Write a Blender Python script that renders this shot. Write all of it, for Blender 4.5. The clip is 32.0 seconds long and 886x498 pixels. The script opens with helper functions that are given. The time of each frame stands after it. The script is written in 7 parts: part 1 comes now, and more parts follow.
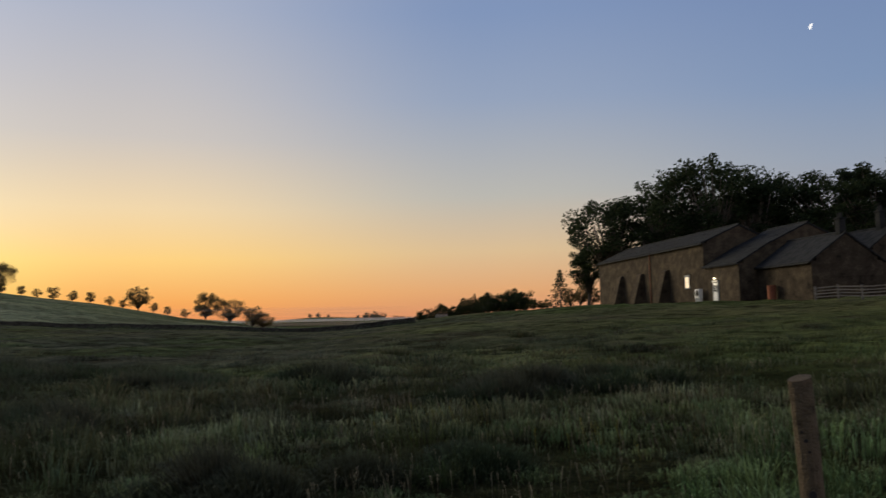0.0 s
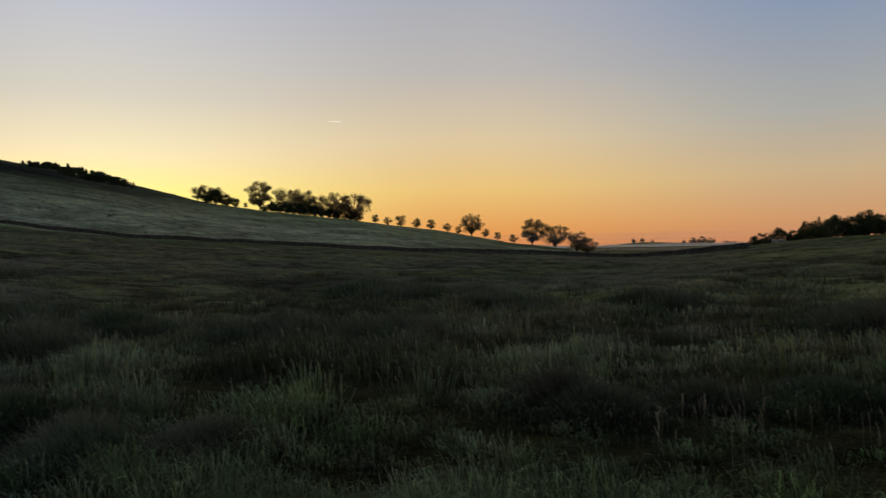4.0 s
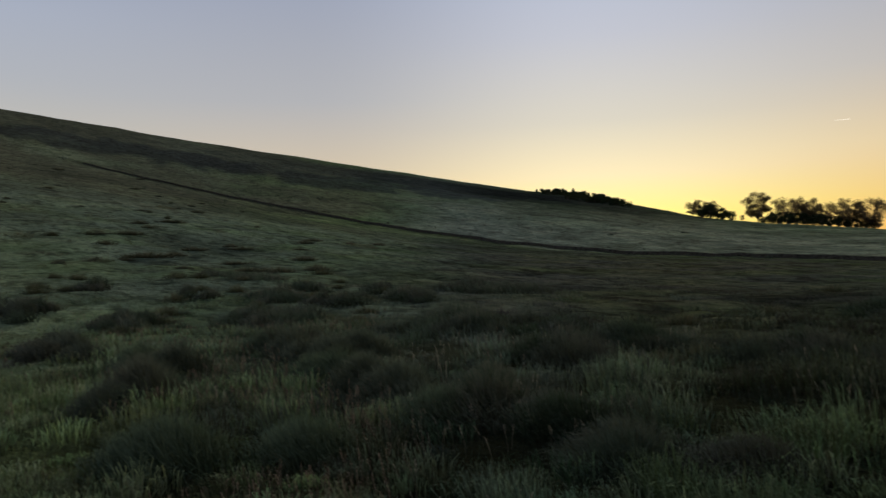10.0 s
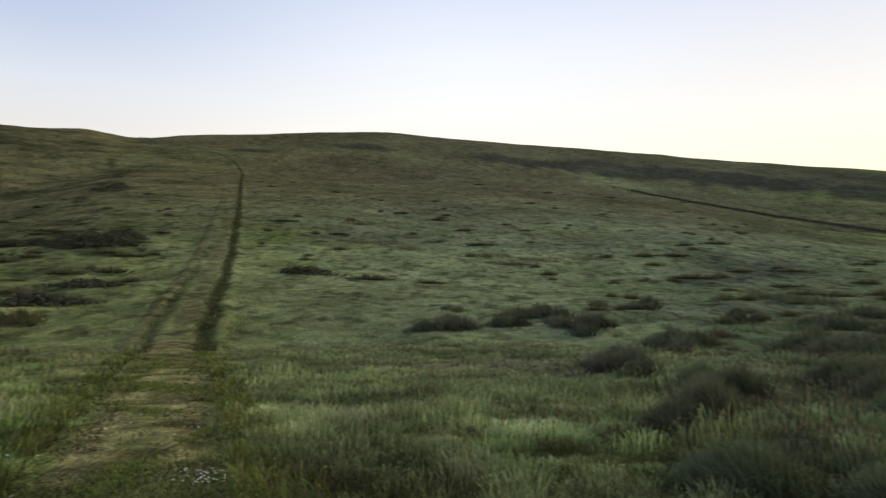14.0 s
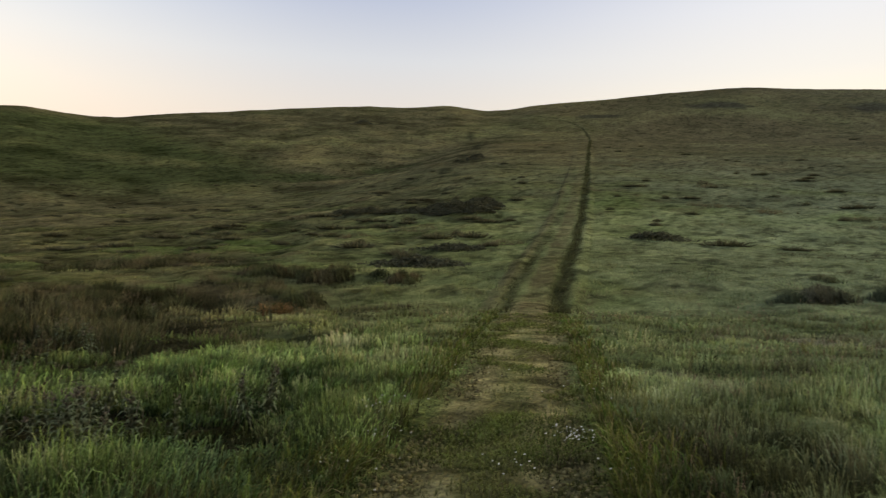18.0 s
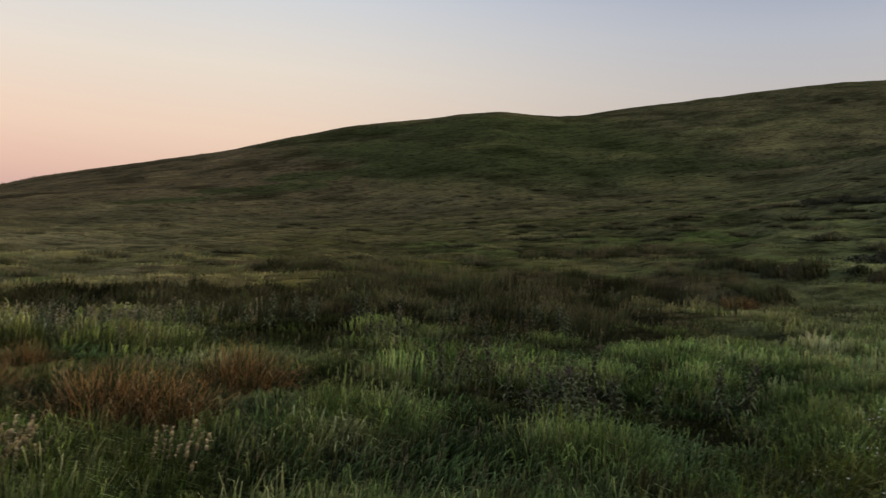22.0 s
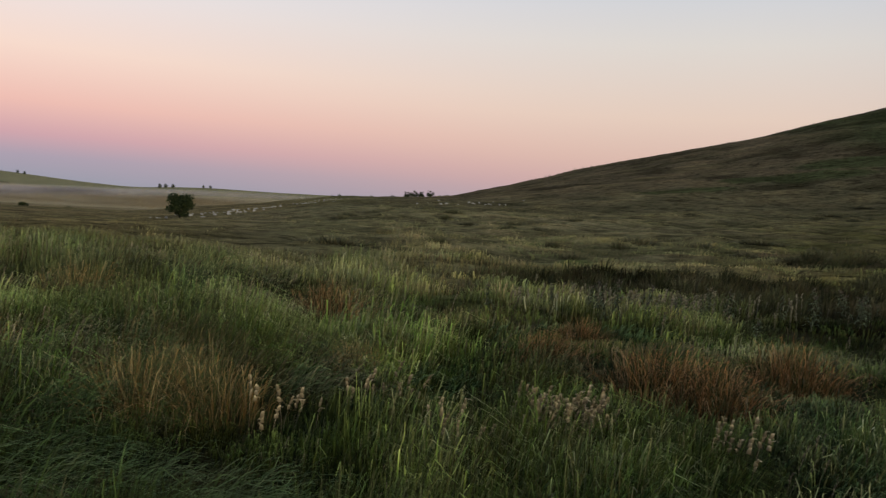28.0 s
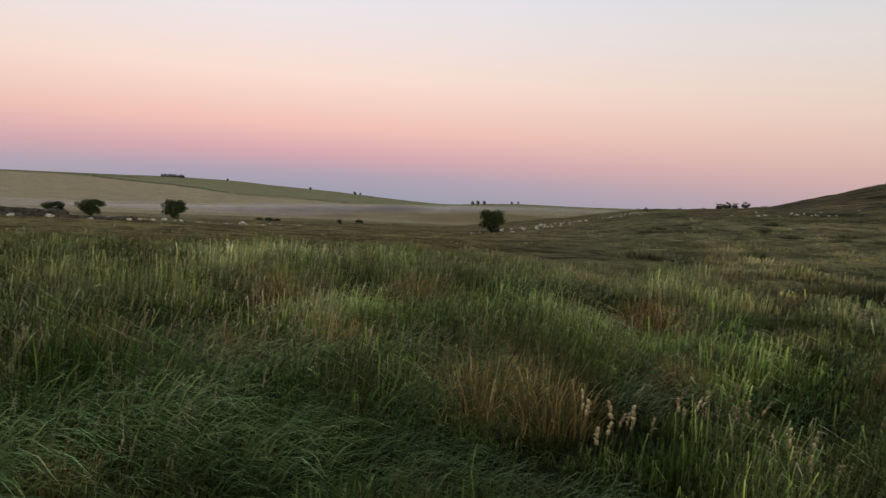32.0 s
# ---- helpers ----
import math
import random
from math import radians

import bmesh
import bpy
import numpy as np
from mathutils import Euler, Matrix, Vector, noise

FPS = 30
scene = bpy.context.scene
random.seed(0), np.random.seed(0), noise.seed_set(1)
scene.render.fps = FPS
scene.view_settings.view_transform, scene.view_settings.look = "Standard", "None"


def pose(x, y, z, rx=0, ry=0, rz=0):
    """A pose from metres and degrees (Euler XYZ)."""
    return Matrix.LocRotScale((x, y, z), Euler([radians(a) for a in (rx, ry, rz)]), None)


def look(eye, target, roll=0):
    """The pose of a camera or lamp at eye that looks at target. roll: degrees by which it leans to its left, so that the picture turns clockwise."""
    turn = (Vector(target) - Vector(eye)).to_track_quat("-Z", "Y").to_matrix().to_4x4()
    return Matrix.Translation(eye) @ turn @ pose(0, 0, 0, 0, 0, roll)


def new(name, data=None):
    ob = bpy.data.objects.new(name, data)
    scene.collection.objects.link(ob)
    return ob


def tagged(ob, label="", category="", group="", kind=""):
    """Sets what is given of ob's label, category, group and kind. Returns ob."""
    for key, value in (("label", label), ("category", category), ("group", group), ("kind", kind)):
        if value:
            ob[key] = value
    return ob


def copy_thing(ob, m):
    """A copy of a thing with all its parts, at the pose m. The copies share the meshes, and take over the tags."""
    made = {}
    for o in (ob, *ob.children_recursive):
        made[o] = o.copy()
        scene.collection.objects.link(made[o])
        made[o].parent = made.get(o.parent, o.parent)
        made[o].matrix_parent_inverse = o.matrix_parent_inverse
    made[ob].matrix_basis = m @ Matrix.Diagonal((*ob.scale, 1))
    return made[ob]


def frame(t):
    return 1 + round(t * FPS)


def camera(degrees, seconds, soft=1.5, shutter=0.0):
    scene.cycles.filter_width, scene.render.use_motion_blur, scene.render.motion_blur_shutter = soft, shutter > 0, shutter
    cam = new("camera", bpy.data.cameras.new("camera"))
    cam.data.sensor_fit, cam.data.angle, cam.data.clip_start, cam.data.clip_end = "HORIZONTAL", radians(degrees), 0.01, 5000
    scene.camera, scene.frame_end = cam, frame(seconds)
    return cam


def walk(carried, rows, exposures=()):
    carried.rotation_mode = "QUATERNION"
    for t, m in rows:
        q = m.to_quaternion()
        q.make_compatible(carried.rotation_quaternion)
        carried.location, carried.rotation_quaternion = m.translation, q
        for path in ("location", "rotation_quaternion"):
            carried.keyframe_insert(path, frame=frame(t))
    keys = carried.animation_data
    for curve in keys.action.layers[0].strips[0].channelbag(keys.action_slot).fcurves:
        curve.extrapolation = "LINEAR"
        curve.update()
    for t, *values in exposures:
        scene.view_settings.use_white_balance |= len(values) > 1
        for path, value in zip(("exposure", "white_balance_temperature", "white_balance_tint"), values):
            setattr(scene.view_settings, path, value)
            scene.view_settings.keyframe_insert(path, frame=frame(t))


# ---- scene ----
cam = camera(59.45, 32.0, soft=1.35, shutter=0.5)
ARM = 0.455      # the camera is held this far in front of the one who turns


def held(yaw, pitch, roll):
    a = radians(yaw)
    return pose(-ARM * math.sin(a), ARM * math.cos(a), 1.65, 90 + pitch, roll, yaw)


PATH = [
    (0, held(-0.74, 5.20, 1.16)), (0.5, held(3.21, 4.25, 1.25)), (1, held(7.34, 3.02, 1.12)),
    (1.5, held(10.52, 2.21, 1.05)), (2, held(13.86, 1.80, 1.28)), (2.5, held(16.42, 1.13, 1.21)),
    (3, held(17.66, 0.21, 1.04)), (3.5, held(19.60, -0.20, 0.88)), (4, held(22.75, 0.13, 0.99)),
    (4.5, held(25.73, 0.69, 1.44)), (6.5, held(32.79, 0.40, 1.75)), (7, held(36.01, 0.67, 1.87)),
    (7.5, held(39.70, 0.76, 2.41)), (8, held(42.69, 0.97, 2.41)), (8.5, held(46.05, 1.23, 2.15)),
    (9, held(50.56, 1.52, 1.72)), (9.5, held(54.46, 1.85, 1.82)), (10, held(58.19, 2.17, 1.87)),
    (10.5, held(62.86, 2.62, 1.91)), (11, held(67.34, 2.90, 1.79)), (11.5, held(71.30, 3.08, 1.50)),
    (12, held(75.13, 3.25, 1.35)), (12.5, held(79.07, 3.29, 1.14)), (13, held(85.07, 3.74, 0.64)),
    (13.5, held(91.05, 4.32, 0.09)), (14, held(96.60, 4.38, -0.08)), (14.5, held(101.77, 4.26, -0.09)),
    (16.5, held(112.15, 2.24, -0.41)), (17, held(115.45, 1.95, -0.58)), (17.5, held(118.57, 1.77, -0.93)),
    (18, held(121.74, 1.49, -1.45)), (18.5, held(125.36, 1.10, -1.42)), (19, held(129.02, 0.81, -1.46)),
    (19.5, held(131.77, 0.73, -1.33)), (20, held(134.61, 0.55, -1.42)), (20.5, held(139.48, 0.22, -1.85)),
    (21, held(145.43, -0.05, -2.37)), (21.5, held(150.30, -0.30, -2.73)), (22, held(154.29, -0.36, -2.67)),
    (22.5, held(157.44, -0.54, -2.59)), (23, held(161.30, -0.87, -2.66)), (23.5, held(165.68, -1.20, -2.87)),
    (24, held(169.82, -1.50, -3.48)), (24.5, held(172.83, -1.69, -3.88)), (25, held(175.48, -1.87, -4.12)),
    (25.5, held(179.06, -2.24, -4.34)), (26, held(183.28, -2.41, -4.03)), (26.5, held(185.86, -2.27, -3.80)),
    (28.5, held(193.62, -3.61, -3.73)), (29, held(196.15, -3.56, -3.63)), (29.5, held(199.55, -3.41, -3.72)),
    (30, held(203.05, -3.39, -3.58)), (30.5, held(206.19, -3.47, -3.38)), (31, held(209.09, -3.67, -3.17)),
    (31.5, held(211.50, -3.66, -2.89)), (32, held(213.76, -3.52, -2.70)),
]
EXPOSURES = [(0, 0.15, 6450, 9), (4, -0.1, 6280, 8), (9, -0.15, 6200, 7), (11, 0.22, 6450, 8), (13, 0.85, 6850, 6), (14.5, 1.15, 7250, 5), (17, 1.0, 7650, 6), (20, 0.94, 7600, 7), (22, 0.39, 7050, 8), (24, 0.44, 6800, 8), (25, 0.5, 6700, 8), (26, 0.3, 6600, 8), (29, 0.3, 6450, 8), (32, 0.33, 6400, 8)]
walk(cam, PATH, EXPOSURES)



# ---------------------------------------------------------------- world and light
SUN_BEARING = 47.0      # degrees to the left of +y: where the sun lies just under the horizon


def node_tools(nt):
    def add(kind, **kw):
        n = nt.nodes.new(kind)
        for k, v in kw.items():
            if k == "op":
                n.operation = v
            elif k == "blend":
                n.blend_type = v
        return n
    return add, nt.links.new


def ramp_of(nt, stops, interpolation="EASE"):
    n = nt.nodes.new("ShaderNodeValToRGB")
    n.color_ramp.interpolation = interpolation
    el = n.color_ramp.elements
    while len(el) > 1:
        el.remove(el[-1])
    el[0].position, el[0].color = stops[0][0], (*stops[0][1], 1)
    for p, c in stops[1:]:
        e = el.new(p)
        e.color = (*c, 1)
    return n


def srgb(r, g, b, gain=1.0):
    """Linear colour from 0-255 display values."""
    out = []
    for v in (r, g, b):
        v /= 255.0
        out.append(gain * (v / 12.92 if v <= 0.04045 else ((v + 0.055) / 1.055) ** 2.4))
    return tuple(out)


def make_world():
    world = bpy.data.worlds.new("dusk_sky")
    scene.world = world
    world.use_nodes = True
    nt = world.node_tree
    nt.nodes.clear()
    add, link = node_tools(nt)
    coord = add("ShaderNodeTexCoord")
    sep = add("ShaderNodeSeparateXYZ")
    link(coord.outputs["Generated"], sep.inputs[0])
    # elevation 0..1 over 0..90 degrees
    asin = add("ShaderNodeMath", op="ARCSINE")
    link(sep.outputs["Z"], asin.inputs[0])
    elev = add("ShaderNodeMath", op="MULTIPLY")
    link(asin.outputs[0], elev.inputs[0])
    elev.inputs[1].default_value = 1 / radians(90)
    clampv = add("ShaderNodeClamp")
    link(elev.outputs[0], clampv.inputs[0])
    # bearing from the sunken sun, all the way round, 0..1
    b = radians(SUN_BEARING)
    sides = []
    for toward in ((-math.sin(b), math.cos(b), 0), (-math.cos(b), -math.sin(b), 0)):
        dot = add("ShaderNodeVectorMath", op="DOT_PRODUCT")
        link(coord.outputs["Generated"], dot.inputs[0])
        dot.inputs[1].default_value = toward
        sides.append(dot)
    turn = add("ShaderNodeMath", op="ARCTAN2")
    link(sides[1].outputs["Value"], turn.inputs[0])
    link(sides[0].outputs["Value"], turn.inputs[1])
    away = add("ShaderNodeMath", op="MULTIPLY_ADD")
    link(turn.outputs[0], away.inputs[0])
    away.inputs[1].default_value = 1 / (2 * math.pi)
    away.inputs[2].default_value = 0.5
    sky = []
    for stops in SKY_RAMPS:
        top = stops[-1][1]
        r = ramp_of(nt, [(e / 90.0, c) for e, c in stops] + [(0.75, tuple(0.55 * v for v in top)), (1.0, tuple(0.4 * v for v in top))], "LINEAR")
        link(clampv.outputs[0], r.inputs[0])
        sky.append(r)
    # bearings at which each ramp holds fully, as a share of the half circle
    last = sky[0].outputs[0]
    for i in range(1, len(sky)):
        rng = add("ShaderNodeMapRange")
        rng.interpolation_type = "SMOOTHSTEP"
        link(away.outputs[0], rng.inputs["Value"])
        rng.inputs["From Min"].default_value = SKY_BEARINGS[i - 1] / 360.0 + 0.5
        rng.inputs["From Max"].default_value = SKY_BEARINGS[i] / 360.0 + 0.5
        mix = add("ShaderNodeMix")
        mix.data_type = "RGBA"
        link(rng.outputs[0], mix.inputs["Factor"])
        link(last, mix.inputs["A"])
        link(sky[i].outputs[0], mix.inputs["B"])
        last = mix.outputs["Result"]
    bg = add("ShaderNodeBackground")
    link(last, bg.inputs["Color"])
    bg.inputs["Strength"].default_value = 1.0
    # the physical sky of a sun at the horizon, faint, on top of the afterglow
    nish = add("ShaderNodeTexSky")
    nish.sky_type = "NISHITA"
    nish.sun_disc = False
    nish.sun_elevation = radians(0.0)
    nish.sun_rotation = -radians(SUN_BEARING)
    bg2 = add("ShaderNodeBackground")
    link(nish.outputs[0], bg2.inputs["Color"])
    bg2.inputs["Strength"].default_value = 0.01
    both = add("ShaderNodeAddShader")
    link(bg.outputs[0], both.inputs[0])
    link(bg2.outputs[0], both.inputs[1])
    out = add("ShaderNodeOutputWorld")
    link(both.outputs[0], out.inputs["Surface"])


# colours of the sky by elevation in degrees, from the afterglow round to the opposite side
GLOW = ((0, srgb(255, 222, 108, 1.15)), (4, srgb(255, 236, 132, 1.22)), (7, srgb(252, 232, 184, 1.08)), (11, srgb(224, 215, 197)), (17, srgb(199, 199, 208)), (24, srgb(178, 186, 209)), (45, srgb(150, 162, 194)))
NEAR_GLOW = ((0, srgb(224, 138, 84)), (1.5, srgb(236, 162, 88)), (4.5, srgb(242, 199, 122)), (8, srgb(230, 204, 162)), (13, srgb(195, 187, 181)), (22, srgb(161, 168, 187)), (45, srgb(128, 142, 178)))
SIDE_RIGHT = ((0, srgb(204, 136, 100)), (2, srgb(214, 158, 110)), (5, srgb(208, 179, 140)), (9, srgb(177, 174, 167)), (16, srgb(141, 154, 178)), (22, srgb(122, 141, 176)), (45, srgb(98, 116, 158)))
SIDE_FAR = ((0, srgb(162, 144, 152)), (2.0, srgb(186, 154, 152)), (4, srgb(199, 168, 158)), (7, srgb(208, 185, 172)), (12, srgb(202, 195, 190)), (18, srgb(180, 188, 202)), (30, srgb(138, 154, 186)), (45, srgb(112, 128, 164)))
OPPOSITE = ((0, srgb(142, 142, 156)), (1.5, srgb(156, 145, 160)), (2.9, srgb(190, 150, 158)), (5.0, srgb(218, 173, 164)), (8.5, srgb(226, 199, 187)), (13, srgb(214, 205, 207)), (19, srgb(202, 206, 220)), (45, srgb(132, 148, 182)))
NEAR_LEFT = ((0, srgb(222, 150, 96)), (1.5, srgb(238, 172, 100)), (4.5, srgb(246, 208, 140)), (8, srgb(214, 196, 170)), (13, srgb(182, 180, 182)), (22, srgb(157, 163, 183)), (45, srgb(122, 136, 172)))
SIDE_LEFT = ((0, srgb(200, 162, 126)), (6, srgb(206, 188, 164)), (11, srgb(192, 187, 180)), (14, srgb(180, 181, 187)), (18, srgb(172, 177, 192)), (24, srgb(150, 159, 185)), (45, srgb(108, 120, 152)))
QUARTER_LEFT = ((0, srgb(178, 154, 144)), (6, srgb(174, 161, 155)), (11, srgb(168, 165, 169)), (15, srgb(158, 164, 179)), (19, srgb(138, 148, 174)), (28, srgb(114, 127, 159)), (45, srgb(104, 115, 146)))
QUARTER_RIGHT = ((0, srgb(160, 130, 122)), (5, srgb(160, 151, 148)), (10, srgb(141, 151, 168)), (15, srgb(120, 140, 172)), (21, srgb(111, 131, 168)), (28, srgb(102, 120, 158)), (45, srgb(94, 108, 146)))
SKY_BEARINGS = (-180.0, -125.0, -80.0, -52.0, -26.0, 0.0, 21.0, 47.0, 80.0, 125.0, 180.0)
SKY_RAMPS = (OPPOSITE, SIDE_FAR, QUARTER_RIGHT, SIDE_RIGHT, NEAR_GLOW, GLOW, NEAR_LEFT, SIDE_LEFT, QUARTER_LEFT, SIDE_FAR, OPPOSITE)
make_world()

# the last direct afterglow: a very wide, weak, warm light from low over the place where the sun went down
afterglow = new("sun", bpy.data.lights.new("sun", "SUN"))
afterglow.data.energy = 2.5
afterglow.data.angle = radians(40)
afterglow.data.color = (1.0, 0.86, 0.62)
glow_from = (-math.sin(radians(SUN_BEARING)), math.cos(radians(SUN_BEARING)), 0.22)
afterglow.matrix_world = look(glow_from, (0, 0, 0))

# ---------------------------------------------------------------- ground shape
EYE = 1.65


# the plan's bearings, in degrees to the left of +y, were taken with a drifting compass: what to add to them
DRIFT = ((-115, -0.74), (0, -0.74), (18.3, -0.6), (39.9, -0.2), (62.8, 0.1), (90.8, 0.28), (121.3, 0.48), (140, 0.63), (157, 0.46), (178.9, 0.13), (193.7, -0.08), (203.4, -0.37), (213, -0.74), (245, -0.74))


def drift(bearing):
    return np.interp(bearing, [b for b, _ in DRIFT], [d for _, d in DRIFT])


def way(bearing):
    """Unit vector in plan towards a bearing of the plan (numbers or arrays)."""
    a = np.radians(bearing + drift(bearing))
    return -np.sin(a), np.cos(a)


def bearing_of(x, y):
    """The plan's bearing of places x, y."""
    b = (np.degrees(np.arctan2(-x, y)) + 115) % 360 - 115
    return b - drift(b)


def value_noise(x, y, seed=0):
    xi, yi = np.floor(x).astype(np.int64), np.floor(y).astype(np.int64)
    xf, yf = x - xi, y - yi
    u, v = xf * xf * (3 - 2 * xf), yf * yf * (3 - 2 * yf)

    def h(a, b):
        n = (a * 374761393 + b * 668265263 + seed * 974634777) & 0x7FFFFFFF
        n = ((n ^ (n >> 13)) * 1274126177) & 0x7FFFFFFF
        return ((n ^ (n >> 16)) & 0xFFFF) / 65535.0
    return (h(xi, yi) * (1 - u) + h(xi + 1, yi) * u) * (1 - v) + (h(xi, yi + 1) * (1 - u) + h(xi + 1, yi + 1) * u) * v


def fbm(x, y, seed=0, octaves=3):
    s, a, t = 0.0, 1.0, 0.0
    for i in range(octaves):
        s = s + a * value_noise(x * 2 ** i, y * 2 ** i, seed + 17 * i)
        t += a
        a *= 0.5
    return s / t


# bearing: height at 12 m, at 30 m, elevation from the eye at 60 m, foot distance, its elevation, crest distance
SLOPES = {
    -115: (0.4, -0.1, -2.0, 130, -2.2, 300), -70: (0.3, 0.6, 0.2, 110, 0.6, 300), -30: (0.2, 0.6, 0.3, 85, 1.0, 300),
    -20: (0.2, 0.6, 0.2, 85, 0.8, 300), -11: (0.1, 0.5, 0.1, 95, 0.75, 250), -3: (0.0, 0.3, -0.3, 100, 0.3, 230),
    3: (0.0, 0.2, -0.85, 110, -0.38, 180), 10: (0.0, 0.1, -1.3, 130, -0.88, 165), 18: (0, 0, -1.3, 150, -0.36, 310),
    25: (0, 0, -1.2, 150, -0.08, 310), 31: (0, 0, -1.0, 150, 0.26, 320), 37: (0, 0, -0.8, 150, 0.68, 340),
    44: (0, 0, -0.5, 155, 1.25, 420), 52: (0, 0.1, 0.0, 165, 2.05, 430), 59: (0, 0.1, 0.5, 180, 3.3, 440),
    66: (0, 0.15, 1.0, 200, 4.6, 440), 74: (0, 0.2, 1.5, 230, 6.4, 430), 83: (0, 0.25, 2.0, 260, 8.4, 420),
    92: (0, 0.3, 2.3, 250, 9.3, 400), 100: (0, 0.35, 2.7, 230, 9.5, 380), 108: (0, 0.4, 3.2, 220, 9.6, 350),
    118: (0, 0.35, 3.2, 220, 9.6, 340), 130: (0, 0.2, 2.2, 150, 5.5, 330), 140: (0, 0.0, 1.2, 140, 4.2, 320),
    150: (0, 0.0, 0.3, 130, 3.2, 310), 160: (0, -0.1, -0.3, 125, 1.7, 300), 170: (-0.1, -0.2, -0.7, 120, 0.9, 290),
    180: (-0.1, -0.3, -1.0, 120, 0.4, 280), 187: (-0.1, -0.4, -1.2, 130, 0.35, 270), 192: (-0.1, -0.4, -1.3, 140, 0.3, 270),
    199: (0.0, -0.4, -1.7, 140, -0.2, 270), 206: (0.25, -0.4, -2.2, 130, -1.4, 250), 214: (0.45, -0.2, -2.6, 130, -2.2, 240),
    230: (0.5, -0.1, -2.5, 130, -2.2, 250), 245: (0.5, -0.1, -2.2, 130, -2.2, 300),
}
# the crest line: bearing, elevation from the eye
CREST = ((-115, -2.2), (-70, 0.6), (-30, 1.6), (-20, 1.2), (-11, 0.9), (-3, 0.45), (3, -0.12), (6, -0.4), (10, -0.72), (12.5, -0.5), (14, -0.15), (18, 0.35),
         (23.4, 1.5), (29, 2.35), (35.5, 2.95), (38, 3.35), (41.3, 4.05), (45, 4.85), (50, 5.93), (54, 6.6), (58, 7.35), (62.5, 8.17), (66, 8.76), (69, 9.26), (72, 9.69),
         (75, 10.11), (78, 10.52), (80.5, 10.93), (83, 11.24), (86, 11.57), (90, 11.9), (93, 12.22), (95.5, 12.47), (98, 12.68), (100.2, 12.89), (102, 12.9), (104, 12.79),
         (107, 12.59), (110, 12.39), (112.5, 12.32), (114.5, 12.2), (116, 11.91), (117.2, 11.73), (118.3, 11.68), (119.5, 11.78), (121, 11.99))
CREST_LEFT = ((121, 11.99), (124, 11.75), (128, 11.58), (132, 11.28), (136, 10.88), (140, 10.36), (143, 9.85), (145.3, 9.6), (147.5, 9.64), (150, 9.84), (152.5, 9.6), (155, 9.15), (158, 8.72),
              (161, 8.23), (164, 7.58), (167, 6.84), (170, 6.01), (173, 5.31), (176, 4.63), (179, 3.89), (182, 3.16), (185, 2.32), (187.5, 1.6), (189.5, 1.09), (191, 0.7),
              (195, 0.3), (199, 0.08), (206, -0.9), (214, -2.0), (245, -2.2))
# the far hills: bearing, elevation
FAR = ((-115, 0.8), (-60, 0.4), (-12, 0.3), (0, 0.22), (3.6, 0.28), (6, 0.36), (9, 0.5), (12.5, 0.2), (15, 0.3), (18, 0.55), (21, 1.1), (24, 1.72), (27, 2.15), (30, 2.2), (40, 0.5), (100, 2), (150, 2), (185, 0.1), (192, 0.12), (198, 0.28),
       (204, 0.2), (209, 0.22), (212, 0.08), (213.5, -0.06), (215.2, -0.04), (217.5, 0.1), (221.6, 0.44), (224, 0.6), (226.6, 0.72), (229.5, 0.94), (234, 1.02), (237, 0.96), (244, 0.9), (245, 0.9))
AZ = -115 + np.arange(720) * 0.5
RR = np.concatenate([np.geomspace(a, b, n, endpoint=False) for a, b, n in ((1.0, 9.0, 84), (9.0, 190.0, 300), (190.0, 460.0, 70), (460.0, 4600.0, 56))] + [[4600.0]])
N_AZ, N_R = len(AZ), len(RR)


def hummocks(x, y):
    """Relief of the rough ground, about -0.5 to 0.5: hummocks of a few metres with smaller ones on them, broad swells on the hill."""
    r = np.hypot(x, y)
    near = 0.62 * fbm(x / 3.1, y / 3.1, 131, 2) + 0.38 * fbm(x / 1.2, y / 1.2, 132, 2)
    far = 0.55 * fbm(x / 11, y / 11, 133, 2) + 0.45 * fbm(x / 4.5, y / 4.5, 134, 2)
    t = np.clip((r - 90) / 60, 0, 1)
    return np.clip((near * (1 - t) + far * t - 0.5) * 1.6, -0.5, 0.5)


def roughness(x, y):
    """How hummocky the ground is, 0 to 1."""
    az, r = bearing_of(x, y), np.hypot(x, y)
    return np.interp(az, (-60, 0, 55, 66, 84, 112, 120, 190, 204, 240), (0.5, 0.7, 0.7, 0.5, 0.3, 0.35, 1.0, 0.9, 0.4, 0.35)) * np.interp(r, (3.5, 6, 22, 150, 260, 420, 600), (0, 0.6, 0.85, 1.0, 0.8, 0.4, 0)) * np.where((az > 107) & (az < 129) & (r < 32), 0.15, 1)


def table(pairs, sigma=1):
    v = np.interp(AZ, [p[0] for p in pairs], [p[1] for p in pairs])
    for _ in range(sigma):
        v = 0.25 * np.roll(v, 1) + 0.5 * v + 0.25 * np.roll(v, -1)
    return v


